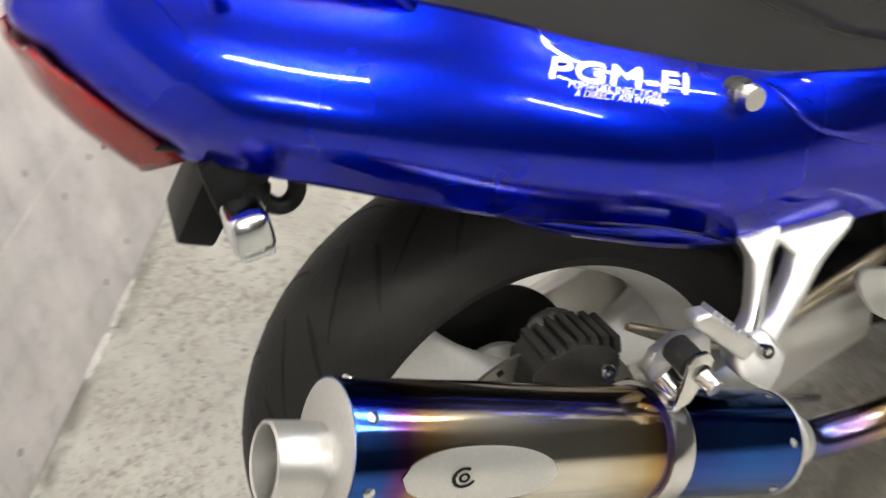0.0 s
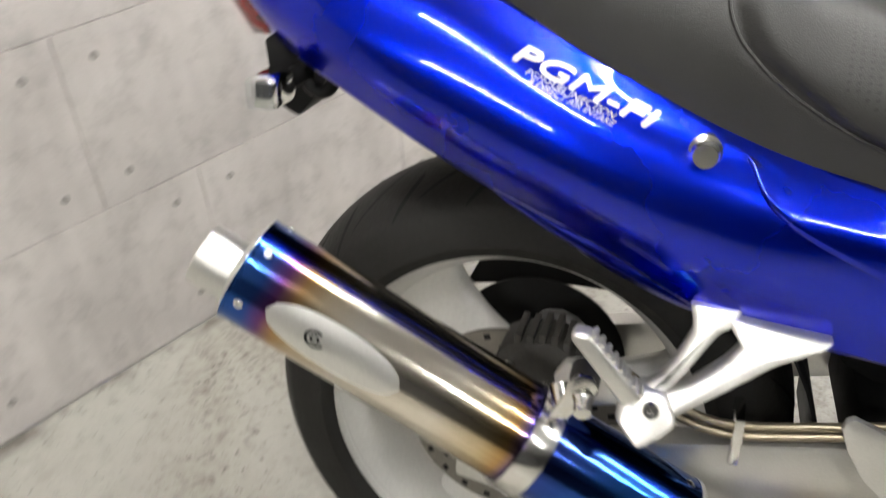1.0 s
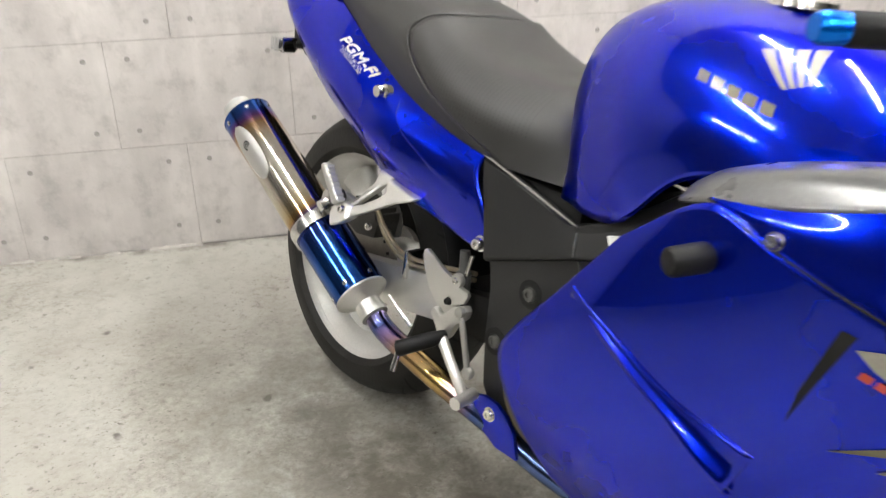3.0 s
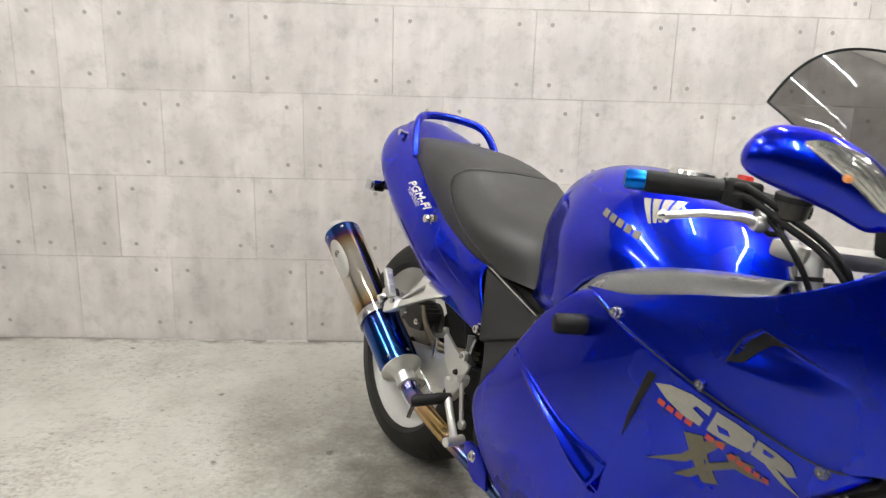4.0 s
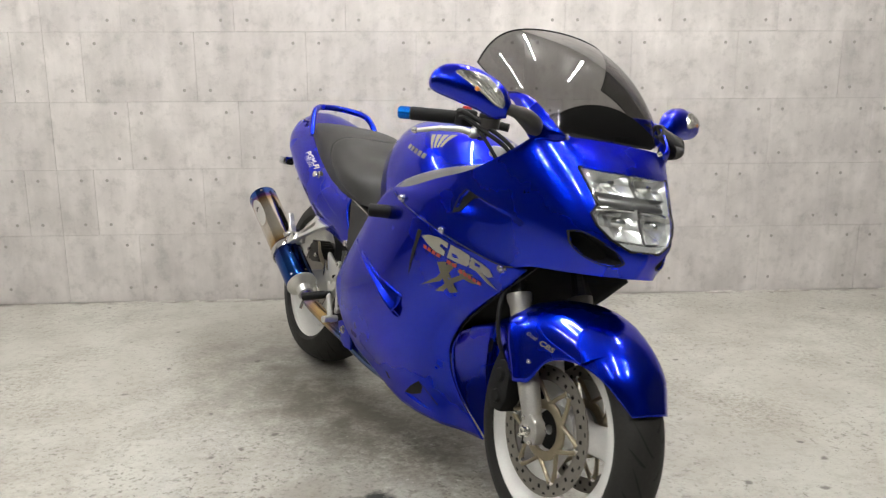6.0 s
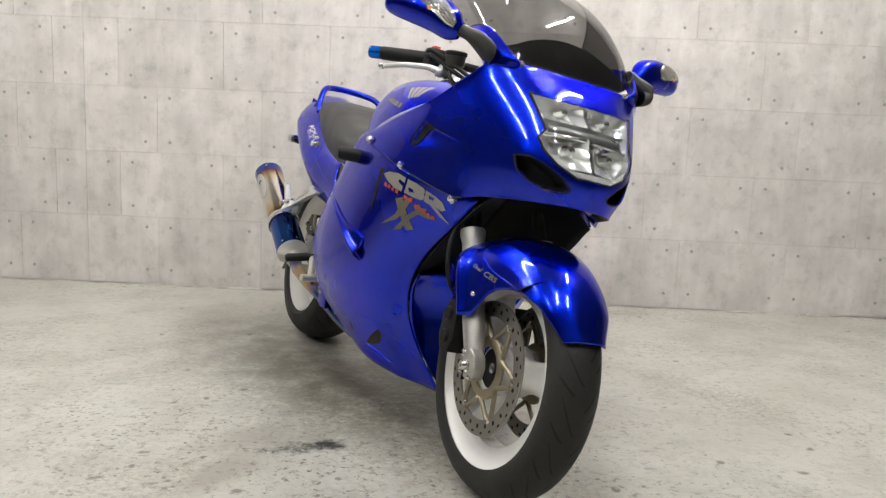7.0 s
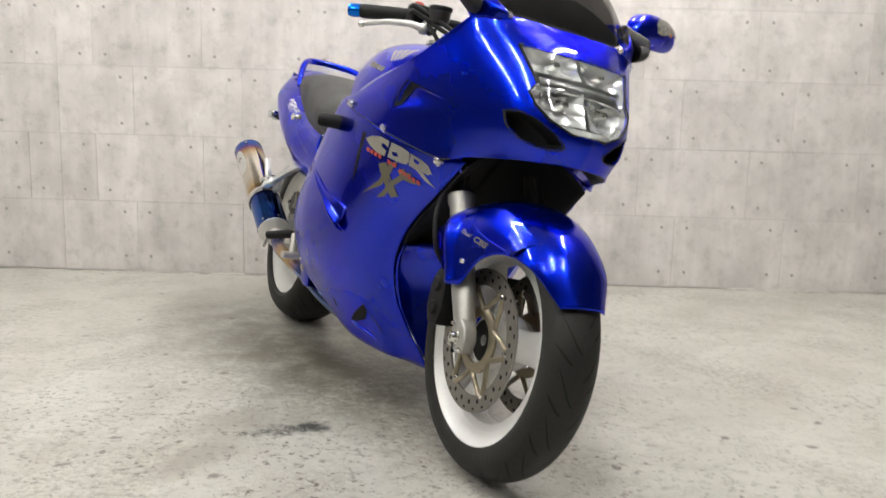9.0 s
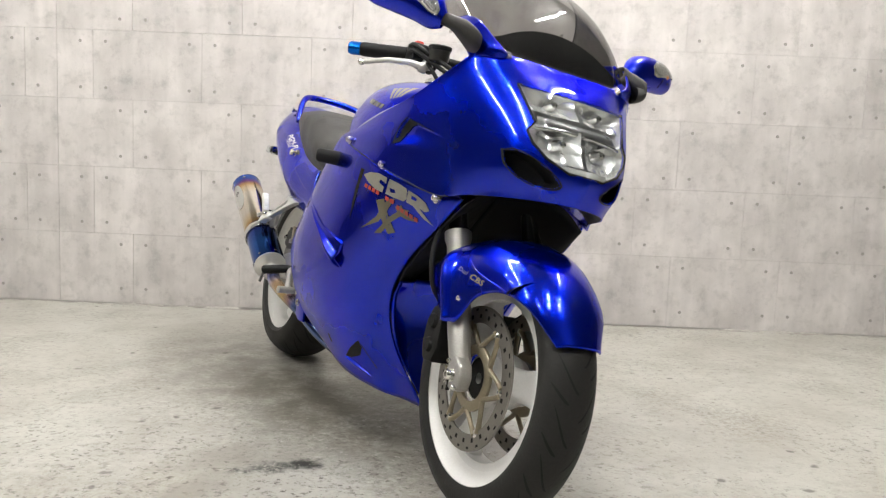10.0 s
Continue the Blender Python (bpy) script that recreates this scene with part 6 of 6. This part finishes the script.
tube_part("pedal_pad", [(0.535, -0.215, 0.300), (0.545, -0.265, 0.298)], 0.011, ALU, BIKE, n=12)
tube_part("brake_switch", [(0.427, -0.163, 0.500), (0.423, -0.166, 0.462)], 0.0045, STEEL, BIKE, "steel rear brake switch", n=14)
tube_part("master_cylinder", [(0.412, -0.160, 0.430), (0.410, -0.160, 0.461), (0.4095, -0.160, 0.462), (0.404, -0.160, 0.500)], [0.014, 0.014, 0.009, 0.009], GREYMET, BIKE, "grey rear master cylinder", n=14)
tube_part("side_stand", [(0.56, 0.16, 0.25), (0.60, 0.22, 0.10), (0.62, 0.262, -0.052)], 0.012, DARK, BIKE, "black side stand", n=12)
part("stand_foot", box_bm((0.59, 0.235, -0.062), (0.65, 0.295, -0.050), 0.004), DARK, BIKE)

part("fairing_tab", prism_bm([(0.518, 0.288), (0.545, 0.298), (0.575, 0.298), (0.600, 0.288), (0.625, 0.265), (0.640, 0.225), (0.590, 0.222), (0.555, 0.236), (0.532, 0.258)], -0.200, -0.192, 0.003), BLUE, BIKE, "blue lower fairing tab")
bolt((0.565, -0.202, 0.272), (0, -1, 0), 0.010, BIKE, STEEL, 0.005, "tab_bolt")
LS = [[(-0.050, -0.153, 0.678), (-0.054, -0.150, 0.675), (-0.056, -0.144, 0.673)], [(-0.012, -0.155, 0.655), (-0.016, -0.153, 0.647), (-0.018, -0.145, 0.640)], [(0.026, -0.157, 0.634), (0.026, -0.154, 0.623), (0.026, -0.146, 0.614)], [(0.062, -0.158, 0.620), (0.060, -0.156, 0.608), (0.059, -0.148, 0.598)], [(0.105, -0.163, 0.613), (0.103, -0.159, 0.593), (0.102, -0.151, 0.577)], [(0.160, -0.166, 0.590), (0.160, -0.162, 0.570), (0.160, -0.153, 0.554)], [(0.215, -0.165, 0.566), (0.215, -0.160, 0.552), (0.215, -0.153, 0.540)]]
for s in (-1, 1):
    shell("tail_lower_trim", [[(x, -s * y, z) for x, y, z in r] for r in LS], 30, 5, BLUE, BIKE, 0.004, "blue lower tail trim")

# ---- exhaust ----
AX = Vector((1, 0.0796, -0.563)).normalized()
MUFM = Matrix.Translation((0, -0.2207, 0.4374)) @ AX.to_track_quat("Z", "Y").to_matrix().to_4x4()
R = 0.0535
muf = lathe_part("muffler", [(R - 0.004, -0.277), (R + 0.0006, -0.277), (R + 0.0006, -0.274), (R, -0.2735), (R, 0.2135), (R + 0.0006, 0.214), (R - 0.002, 0.218)], TITAN, BIKE, MUFM, "round burnt titanium muffler", n=72)
lathe_part("end_cap", [(0.010, -0.2795), (0.038, -0.2835), (R - 0.006, -0.2805), (R - 0.001, -0.278), (R - 0.001, -0.27)], ALU, muf, Matrix.Identity(4), n=64)
lathe_part("outlet_pipe", [(0.031, -0.26), (0.031, -0.322), (0.0295, -0.3235), (0.028, -0.322), (0.028, -0.22), (0.0005, -0.22)], ALU, muf, Matrix.Translation(MUFM.to_3x3().inverted() @ Vector((-0.006, 0, -0.011))), "brushed aluminium outlet", n=48)
lathe_part("clamp", [(R + 0.0005, 0.032), (R + 0.0045, 0.032), (R + 0.005, 0.035), (R + 0.005, 0.055), (R + 0.0045, 0.058), (R + 0.0005, 0.058)], STEEL, muf, Matrix.Identity(4), "polished steel muffler clamp", n=64)
lathe_part("front_cone", [(R, 0.214), (R + 0.001, 0.219), (R - 0.002, 0.222), (0.034, 0.231), (0.026, 0.240), (0.0255, 0.258), (0.028, 0.258), (0.028, 0.270), (0.021, 0.272)], ALU, muf, Matrix.Identity(4), "brushed aluminium muffler collar", n=56)
mi = MUFM.inverted()
# rivets, six at either end; the first lies where the bike's right upper side faces out
lead = (mi @ Vector((-0.201, -0.267, 0.608)))
base_a = math.atan2(lead.y, lead.x)
for end in (-0.262, 0.20):
    for k in range(6):
        a = base_a + k * math.pi / 3 + (0 if end < 0 else 0.45)
        lathe_part("rivet", [(0.0005, 0.0022), (0.003, 0.0020), (0.0048, 0.0008), (0.005, -0.001)], STEEL, muf, aim((R * math.cos(a), R * math.sin(a), end), (math.cos(a), math.sin(a), 0)), n=14)
bd = mi @ Vector((-0.159, -0.295, 0.542))
ba = math.atan2(bd.y, bd.x)
bm = bmesh.new()
rows = []
for i in range(25):
    u = -1 + 2 * i / 24
    wdt = 0.0235 * math.sqrt(max(0.0, 1 - abs(u) ** 2.3))
    zz = -0.166 + 0.072 * u
    rows.append([bm.verts.new(((R + 0.0012) * math.cos(ba + q * wdt / R), (R + 0.0012) * math.sin(ba + q * wdt / R), zz)) for q in (-1, -0.6, -0.2, 0.2, 0.6, 1)])
for a, c in zip(rows, rows[1:]):
    for j in range(5):
        bm.faces.new((a[j], a[j + 1], c[j + 1], c[j]))
badge = part("badge", bm, ALU, muf, "oval silver badge plate")
bm = bmesh.new()
for r0, r1, a0, a1 in ((0.006, 0.0085, 0.3, 5.2), (0.002, 0.004, 0, 6.283)):
    prev = None
    for k in range(15):
        t = a0 + (a1 - a0) * k / 14
        cur = []
        for rr in (r0, r1):
            aa = ba + 0.002 + rr * math.sin(t) / R
            cur.append(bm.verts.new(((R + 0.0020) * math.cos(aa), (R + 0.0020) * math.sin(aa), -0.185 + rr * math.cos(t) * 1.3)))
        if prev:
            bm.faces.new((prev[0], prev[1], cur[1], cur[0]))
        prev = cur
part("badge_mark", bm, DARK, badge)
tube_part("clamp_bolt", [(0.075, -0.228, 0.470), (0.068, -0.215, 0.485)], 0.012, STEEL, muf.parent, n=12)
tube_part("hanger_bush", [(0.090, -0.234, 0.497), (0.090, -0.206, 0.500)], 0.0145, BOOT, BIKE, "black muffler mount bush", n=18)
tube_part("hanger_bolt", [(0.094, -0.260, 0.487), (0.0925, -0.248, 0.491), (0.092, -0.244, 0.493)], [0.0085, 0.0085, 0.0105], STEEL, BIKE, n=12)
part("clamp_ear", prism_bm([(0.060, 0.462), (0.078, 0.466), (0.098, 0.488), (0.105, 0.504), (0.099, 0.515), (0.087, 0.517), (0.078, 0.508), (0.072, 0.488)], -0.244, -0.239, 0.0015), STEEL, muf.parent, "steel clamp ear")
p0 = MUFM @ Vector((0, 0, 0.262))
p1 = MUFM @ Vector((0, 0, 0.30))
tube_part("exhaust_pipe", [p0, p1, (0.335, -0.205, 0.283), (0.44, -0.20, 0.268), (0.55, -0.18, 0.245), (0.66, -0.14, 0.20), (0.80, -0.08, 0.16)], 0.0215, PIPE, BIKE, "heat-coloured exhaust pipe", n=22, smooth_n=50)
tube_part("pipe_spring", [MUFM @ Vector((0.032, 0.03, 0.25)), MUFM @ Vector((0.03, 0.035, 0.33))], 0.004, STEEL, BIKE, n=8)


# ---- details on the panels ----
side_tree = bvh_of(side_r)
tail_tree = bvh_of(tail_r)
fend_tree = bvh_of(fender)
tank_tree = bvh_of(tank)
for lift, dz in ((0.0010, 0.0), (0.0013, 0.0009), (0.0016, -0.0009)):
    lettering("lettering", "PGM-FI", 0.0180, (-0.003, 0.7860 + dz), (0.125, -0.050), tail_tree, DECAL, tail_r, 0.62, 2.38, "silver PGM-FI lettering", lift)
lettering("small_print", "PGM-FUEL INJECTION", 0.0066, (0.012, 0.7745), (0.125, -0.050), tail_tree, DECAL, tail_r, 0.5, 1.30, "fine silver print", 0.0012)
lettering("small_print", "& DIRECT AIR INTAKE", 0.0066, (0.015, 0.7680), (0.125, -0.050), tail_tree, DECAL, tail_r, 0.5, 1.24, "fine silver print", 0.0012)
for b_ in ((0.999, -0.302, 0.757), (1.183, -0.2735, 0.707), (1.364, -0.205, 0.654)):
    bolt(b_, (0.1, -1, 0.15), 0.0085, side_r)
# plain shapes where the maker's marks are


def marks(name, polys, material, off):
    for poly in polys:
        decal(name, [poly], side_tree, material, side_r, off)


marks("fairing_mark", [
    [(1.106, 0.677), (1.133, 0.685), (1.173, 0.686), (1.206, 0.679), (1.203, 0.665), (1.182, 0.672), (1.153, 0.677), (1.139, 0.672), (1.159, 0.661), (1.196, 0.656), (1.191, 0.643), (1.161, 0.648), (1.128, 0.662)],
    [(1.215, 0.677), (1.246, 0.671), (1.269, 0.663), (1.272, 0.654), (1.261, 0.649), (1.269, 0.641), (1.260, 0.633), (1.234, 0.636), (1.202, 0.642)],
    [(1.275, 0.660), (1.302, 0.650), (1.318, 0.640), (1.324, 0.624), (1.312, 0.619), (1.299, 0.625), (1.292, 0.632), (1.281, 0.628), (1.266, 0.633)]], LETTER, 0.0016)
marks("mark_notch", [[(1.217, 0.657), (1.234, 0.655), (1.238, 0.647), (1.221, 0.647)], [(1.283, 0.650), (1.297, 0.645), (1.294, 0.639), (1.282, 0.642)]], BLUE, 0.0021)
marks("fairing_mark", [[(1.282, 0.629), (1.300, 0.624), (1.326, 0.592), (1.305, 0.604)]], LETTER, 0.0016)
marks("fairing_emblem", [[(1.103, 0.548), (1.165, 0.584), (1.210, 0.631), (1.234, 0.635), (1.200, 0.597), (1.172, 0.574)], [(1.232, 0.617), (1.252, 0.623), (1.258, 0.607), (1.291, 0.594), (1.264, 0.593), (1.241, 0.599)]], GOLD, 0.0012)
marks("fairing_emblem", [[(1.168, 0.623), (1.198, 0.630), (1.219, 0.558), (1.197, 0.551)], [(1.153, 0.544), (1.178, 0.550), (1.209, 0.577), (1.274, 0.615), (1.255, 0.616), (1.209, 0.590)]], GOLD, 0.0017)
# the small red line of script, unreadable, as short bars
script = []
for (x0, z0), (x1, z1), n in (((1.114, 0.653), (1.181, 0.639), 4), ((1.200, 0.633), (1.232, 0.625), 2), ((1.236, 0.618), (1.289, 0.596), 5)):
    for k in range(n):
        a, c = (k + 0.08) / n, (k + 0.82) / n
        script.append([(x0 + (x1 - x0) * a, z0 + (z1 - z0) * a - 0.0045), (x0 + (x1 - x0) * c, z0 + (z1 - z0) * c - 0.0045), (x0 + (x1 - x0) * c + 0.003, z0 + (z1 - z0) * c + 0.0045), (x0 + (x1 - x0) * a + 0.003, z0 + (z1 - z0) * a + 0.0045)])
marks("red_script", script, REDDEC, 0.0022)
# tank wing mark: feathers as plain bars
W1 = [[(0.898 + 0.007 * k, 0.896 + 0.003 * k), (0.904 + 0.007 * k, 0.896 + 0.003 * k), (0.858 + 0.017 * k, 0.936 + 0.003 * k), (0.845 + 0.017 * k, 0.934 + 0.003 * k)] for k in range(4)]
decal("tank_wing", W1, tank_tree, LETTER, tank)
W2 = [[(0.790 + 0.024 * k, 0.899 - 0.0045 * k), (0.808 + 0.024 * k, 0.8955 - 0.0045 * k), (0.811 + 0.024 * k, 0.882 - 0.0045 * k), (0.793 + 0.024 * k, 0.8855 - 0.0045 * k)] for k in range(5)]
decal("tank_bar", W2, tank_tree, GOLD, tank)
lettering("lettering", "Dual", 0.0135, (1.434, 0.5150), (0.111, -0.024), fend_tree, LETTER, fender, 0.35, 1.3, "silver Dual CBS lettering")
lettering("lettering", "CBS", 0.0175, (1.476, 0.5045), (0.111, -0.024), fend_tree, LETTER, fender, 0.40, 1.5, "silver Dual CBS lettering", bold=0.02)


def fender_nacelle():
    """The raised panel on the mudguard's flank, open at its front end."""
    tops = [(1.462, 0.572), (1.500, 0.580), (1.540, 0.578), (1.580, 0.567), (1.622, 0.551), (1.660, 0.531)]
    lows = [(1.462, 0.540), (1.492, 0.525), (1.525, 0.515), (1.562, 0.508), (1.590, 0.503), (1.613, 0.498)]
    ribs, front = [], None
    for (x0, z0), (x1, z1), out in zip(tops, lows, (0.001, 0.003, 0.005, 0.007, 0.0085, 0.0095)):
        a, _ = cast(fend_tree, (x0, -1, z0), (0, 1, 0))
        c, _ = cast(fend_tree, (x1, -1, z1), (0, 1, 0))
        m1, _ = cast(fend_tree, (x0 + (x1 - x0) * 0.5, -1, z0 + (z1 - z0) * 0.5), (0, 1, 0))
        ribs.append([a + Vector((0, -0.0012, 0.001)), m1 + Vector((0, -out * 0.75, out * 0.25)), c + Vector((0, -out, 0)), c + Vector((0, -out * 0.6, -0.003)), c + Vector((0, -0.0008, -0.0035))])
    shell("nacelle", ribs, 36, 20, BLUE, fender, 0.0, "raised blue mudguard panel")
    tube_part("nacelle_edge", [r[2] for r in ribs], 0.0020, BLUE, fender, n=8, smooth_n=30)
    edge = cr(ribs[-1], 12)
    g = [[p + Vector((-0.002, 0, 0)) for p in edge], [Vector((p.x - 0.004, max(p.y, cast(fend_tree, (p.x, -1, p.z), (0, 1, 0))[0].y - 0.0008), p.z)) for p in edge]]
    v, f = sheet(g)
    mesh_part("scoop_mouth", v, f, DARK, fender)


fender_nacelle()
decal("side_slit", [[(1.088, 0.692), (1.105, 0.690), (1.083, 0.632), (1.058, 0.562), (1.064, 0.606)]], side_tree, DARK, side_r)
decal("belly_intake", [[(0.974, 0.208), (1.005, 0.237), (1.044, 0.265), (1.049, 0.248), (1.036, 0.225), (1.001, 0.211)], [(1.047, 0.258), (1.051, 0.255), (1.078, 0.206), (1.075, 0.205)]], side_tree, DARK, side_r)
decal("drain_slot", [[(0.912, 0.250), (0.922, 0.249), (0.926, 0.230), (0.916, 0.229)]], side_tree, DARK, side_r)


def belly_ridge():
    """The rolled lip under the low intake of the side fairing."""
    path = [cast(side_tree, (x, -1, z), (0, 1, 0))[0] for x, z in ((0.974, 0.206), (0.988, 0.2015), (1.004, 0.1965), (1.020, 0.191), (1.036, 0.185), (1.050, 0.179))]
    tube_part("intake_lip", path, [0.003, 0.006, 0.0065, 0.006, 0.0045, 0.001], BLUE, side_r, n=10, smooth_n=24)


belly_ridge()


def side_vent():
    """The blue scoop on the lower fairing: a wedge that stands proud along a crease."""
    top = [(0.745, 0.596), (0.84, 0.562), (0.93, 0.527), (1.0, 0.512), (1.036, 0.500)]
    low = [(0.745, 0.590), (0.84, 0.550), (0.925, 0.508), (0.975, 0.475), (1.020, 0.448)]
    g = []
    for (x0, z0), (x1, z1), out in zip(top, low, (0.0015, 0.006, 0.011, 0.019, 0.024)):
        a, _ = cast(side_tree, (x0, -1, z0), (0, 1, 0))
        c, _ = cast(side_tree, (x1, -1, z1), (0, 1, 0))
        g.append([a + Vector((0, -0.0015, 0)), a.lerp(c, 0.55) + Vector((0, -out * 0.35, 0)), c + Vector((0, -out, 0)), c + Vector((0, -0.001, -0.012))])
    shell("side_scoop", g, 24, 12, BLUE, side_r, 0.003, flip=True)
    tube_part("crease", [r[0] + Vector((0, 0.0010, 0)) for r in g], [0.0024, 0.0028, 0.0028, 0.0024, 0.0010], BLUE, side_r, n=10, smooth_n=30)


side_vent()


def cowl_pad():
    """The raised field on the tail cowl's front end, under the rider's seat."""
    tops = [(0.205, 0.722), (0.235, 0.713), (0.27, 0.702), (0.31, 0.692), (0.36, 0.678), (0.405, 0.668)]
    lows = [(0.202, 0.716), (0.220, 0.690), (0.245, 0.669), (0.29, 0.645), (0.35, 0.618), (0.415, 0.602)]
    ribs = []
    for (x0, z0), (x1, z1), out in zip(tops, lows, (0.001, 0.003, 0.0035, 0.003, 0.002, 0.0005)):
        a, _ = cast(tail_tree, (x0, -1, z0), (0, 1, 0))
        c, _ = cast(tail_tree, (x1, -1, z1), (0, 1, 0))
        m1, _ = cast(tail_tree, (x0 + (x1 - x0) * 0.55, -1, z0 + (z1 - z0) * 0.55), (0, 1, 0))
        ribs.append([a + Vector((0, -0.0008, 0)), m1 + Vector((0, -out * 0.75, 0)), c + Vector((0, -out, 0.003)), c + Vector((0, -out * 0.5, -0.002)), c + Vector((0, -0.0006, -0.003))])
    shell("cowl_pad", ribs, 40, 24, BLUE, tail_r, 0.0, "raised field of the tail cowl")


cowl_pad()


def upper_scoop():
    pts = [(1.214, 0.757), (1.222, 0.781), (1.232, 0.802), (1.254, 0.8225), (1.284, 0.8135), (1.290, 0.8065), (1.270, 0.803), (1.252, 0.786), (1.238, 0.764)]
    upt = BVHTree.FromPolygons(uv_, uf)
    decal("upper_intake", [pts], upt, DARK, upper, 0.0016)
    # thin black line along the crease, its shade laid on as colour
    decal("intake_edge", [[(1.286, 0.8135), (1.290, 0.810), (1.352, 0.7935), (1.350, 0.7950)]], upt, DARK, upper, 0.0014)
    gap = [ug[i][0] + Vector((0, -0.0006, 0)) for i in range(len(ug)) if ug[i][0].x < 1.40]
    tube_part("panel_gap", gap[::3], 0.0016, DARK, upper, n=6)


upper_scoop()


# ---- wall panels, the last pieces ----
def wall_panels():
    PW, PH, G = 0.497, 0.3075, 0.0004
    Z0 = 0.330 - PH
    meshes = {}

    def panel_mesh(w, h):
        key = (round(w, 3), round(h, 3))
        if key in meshes:
            return meshes[key]
        c = 0.0010
        xs, zs = (0, c, w - c, w), (0, c, h - c, h)
        verts, faces = [], []
        o = [(G, 0.0025, G), (w - G, 0.0025, G), (w - G, 0.0025, h - G), (G, 0.0025, h - G)]
        q = [(G + c, 0.0, G + c), (w - G - c, 0.0, G + c), (w - G - c, 0.0, h - G - c), (G + c, 0.0, h - G - c)]
        verts = o + q
        faces = [(4, 5, 6, 7)] + [(i, (i + 1) % 4, 4 + (i + 1) % 4, 4 + i) for i in range(4)]
        me = bpy.data.meshes.new("panel")
        me.from_pydata(verts, [], faces)
        me.materials.append(WALLM)
        meshes[key] = me
        return me

    hole = bpy.data.meshes.new("tie_hole")
    n = 12
    vs = [(0.0075 * math.cos(2 * math.pi * k / n), -0.0008, 0.0075 * math.sin(2 * math.pi * k / n)) for k in range(n)] + [(0.0045 * math.cos(2 * math.pi * k / n), -0.0003, 0.0045 * math.sin(2 * math.pi * k / n)) for k in range(n)]
    fs = [(k, (k + 1) % n, n + (k + 1) % n, n + k) for k in range(n)] + [tuple(range(n, 2 * n))]
    hole.from_pydata(vs, [], fs)
    hole.materials.append(HOLEM)
    SEAM = -1.277
    for row in range(9):
        z0 = Z0 + PH * row
        h = min(PH, CEIL - z0)
        start = 0.0045 if row == 0 else z0
        odd = row % 2 == 0
        right = [(-0.931 if odd else -1.1125) + PW * k for k in range(-1, 15)]
        left = [(-1.604 if odd else -1.424) - PW * k for k in range(0, 8)]
        joints = sorted([x for x in left if x < SEAM] + [SEAM] + [x for x in right if x > SEAM])
        joints = [-5.0] + [x for x in joints if -5 < x < 6.0] + [6.0]
        for a, c in zip(joints, joints[1:]):
            if c - a < 0.02:
                continue
            ob = new("panel", panel_mesh(c - a, z0 + h - start))
            ob.location = (a, 0, start)
            ob.parent = WALL
        for x in joints[1:-1]:
            if abs(x - SEAM) < 0.001 or not -2.8 < x < 3.6:
                continue
            for dx in (-0.058, 0.058):
                for zz in (z0 + 0.050, z0 + 0.257):
                    o = new("tie_hole", hole)
                    o.location = (x + dx, 0, zz)
                    o.parent = WALL


def mortar_bead():
    """Broken bead of pale mortar left along the foot of the wall."""
    rng = random.Random(5)
    bm = bmesh.new()
    x = -2.9
    while x < 3.4:
        length = rng.uniform(0.02, 0.16)
        if noise.noise((x * 1.7, 3.1, 0.0)) > 0.06:
            n = max(2, int(length / 0.012))
            prev = None
            for k in range(n + 1):
                xx = x + length * k / n
                h = rng.uniform(0.002, 0.0085) * (0.4 if k in (0, n) else 1.0)
                d = rng.uniform(0.003, 0.011)
                ring = [bm.verts.new(q) for q in ((xx, 0.001, h), (xx, -d * 0.5, h * 0.8), (xx, -d, 0.0002))]
                if prev:
                    for a in range(2):
                        bm.faces.new((prev[a], ring[a], ring[a + 1], prev[a + 1]))
                prev = ring
        x += length + rng.uniform(0.0, 0.10)
    part("mortar_bead", bm, MORTAR, WALL)


wall_panels()
mortar_bead()
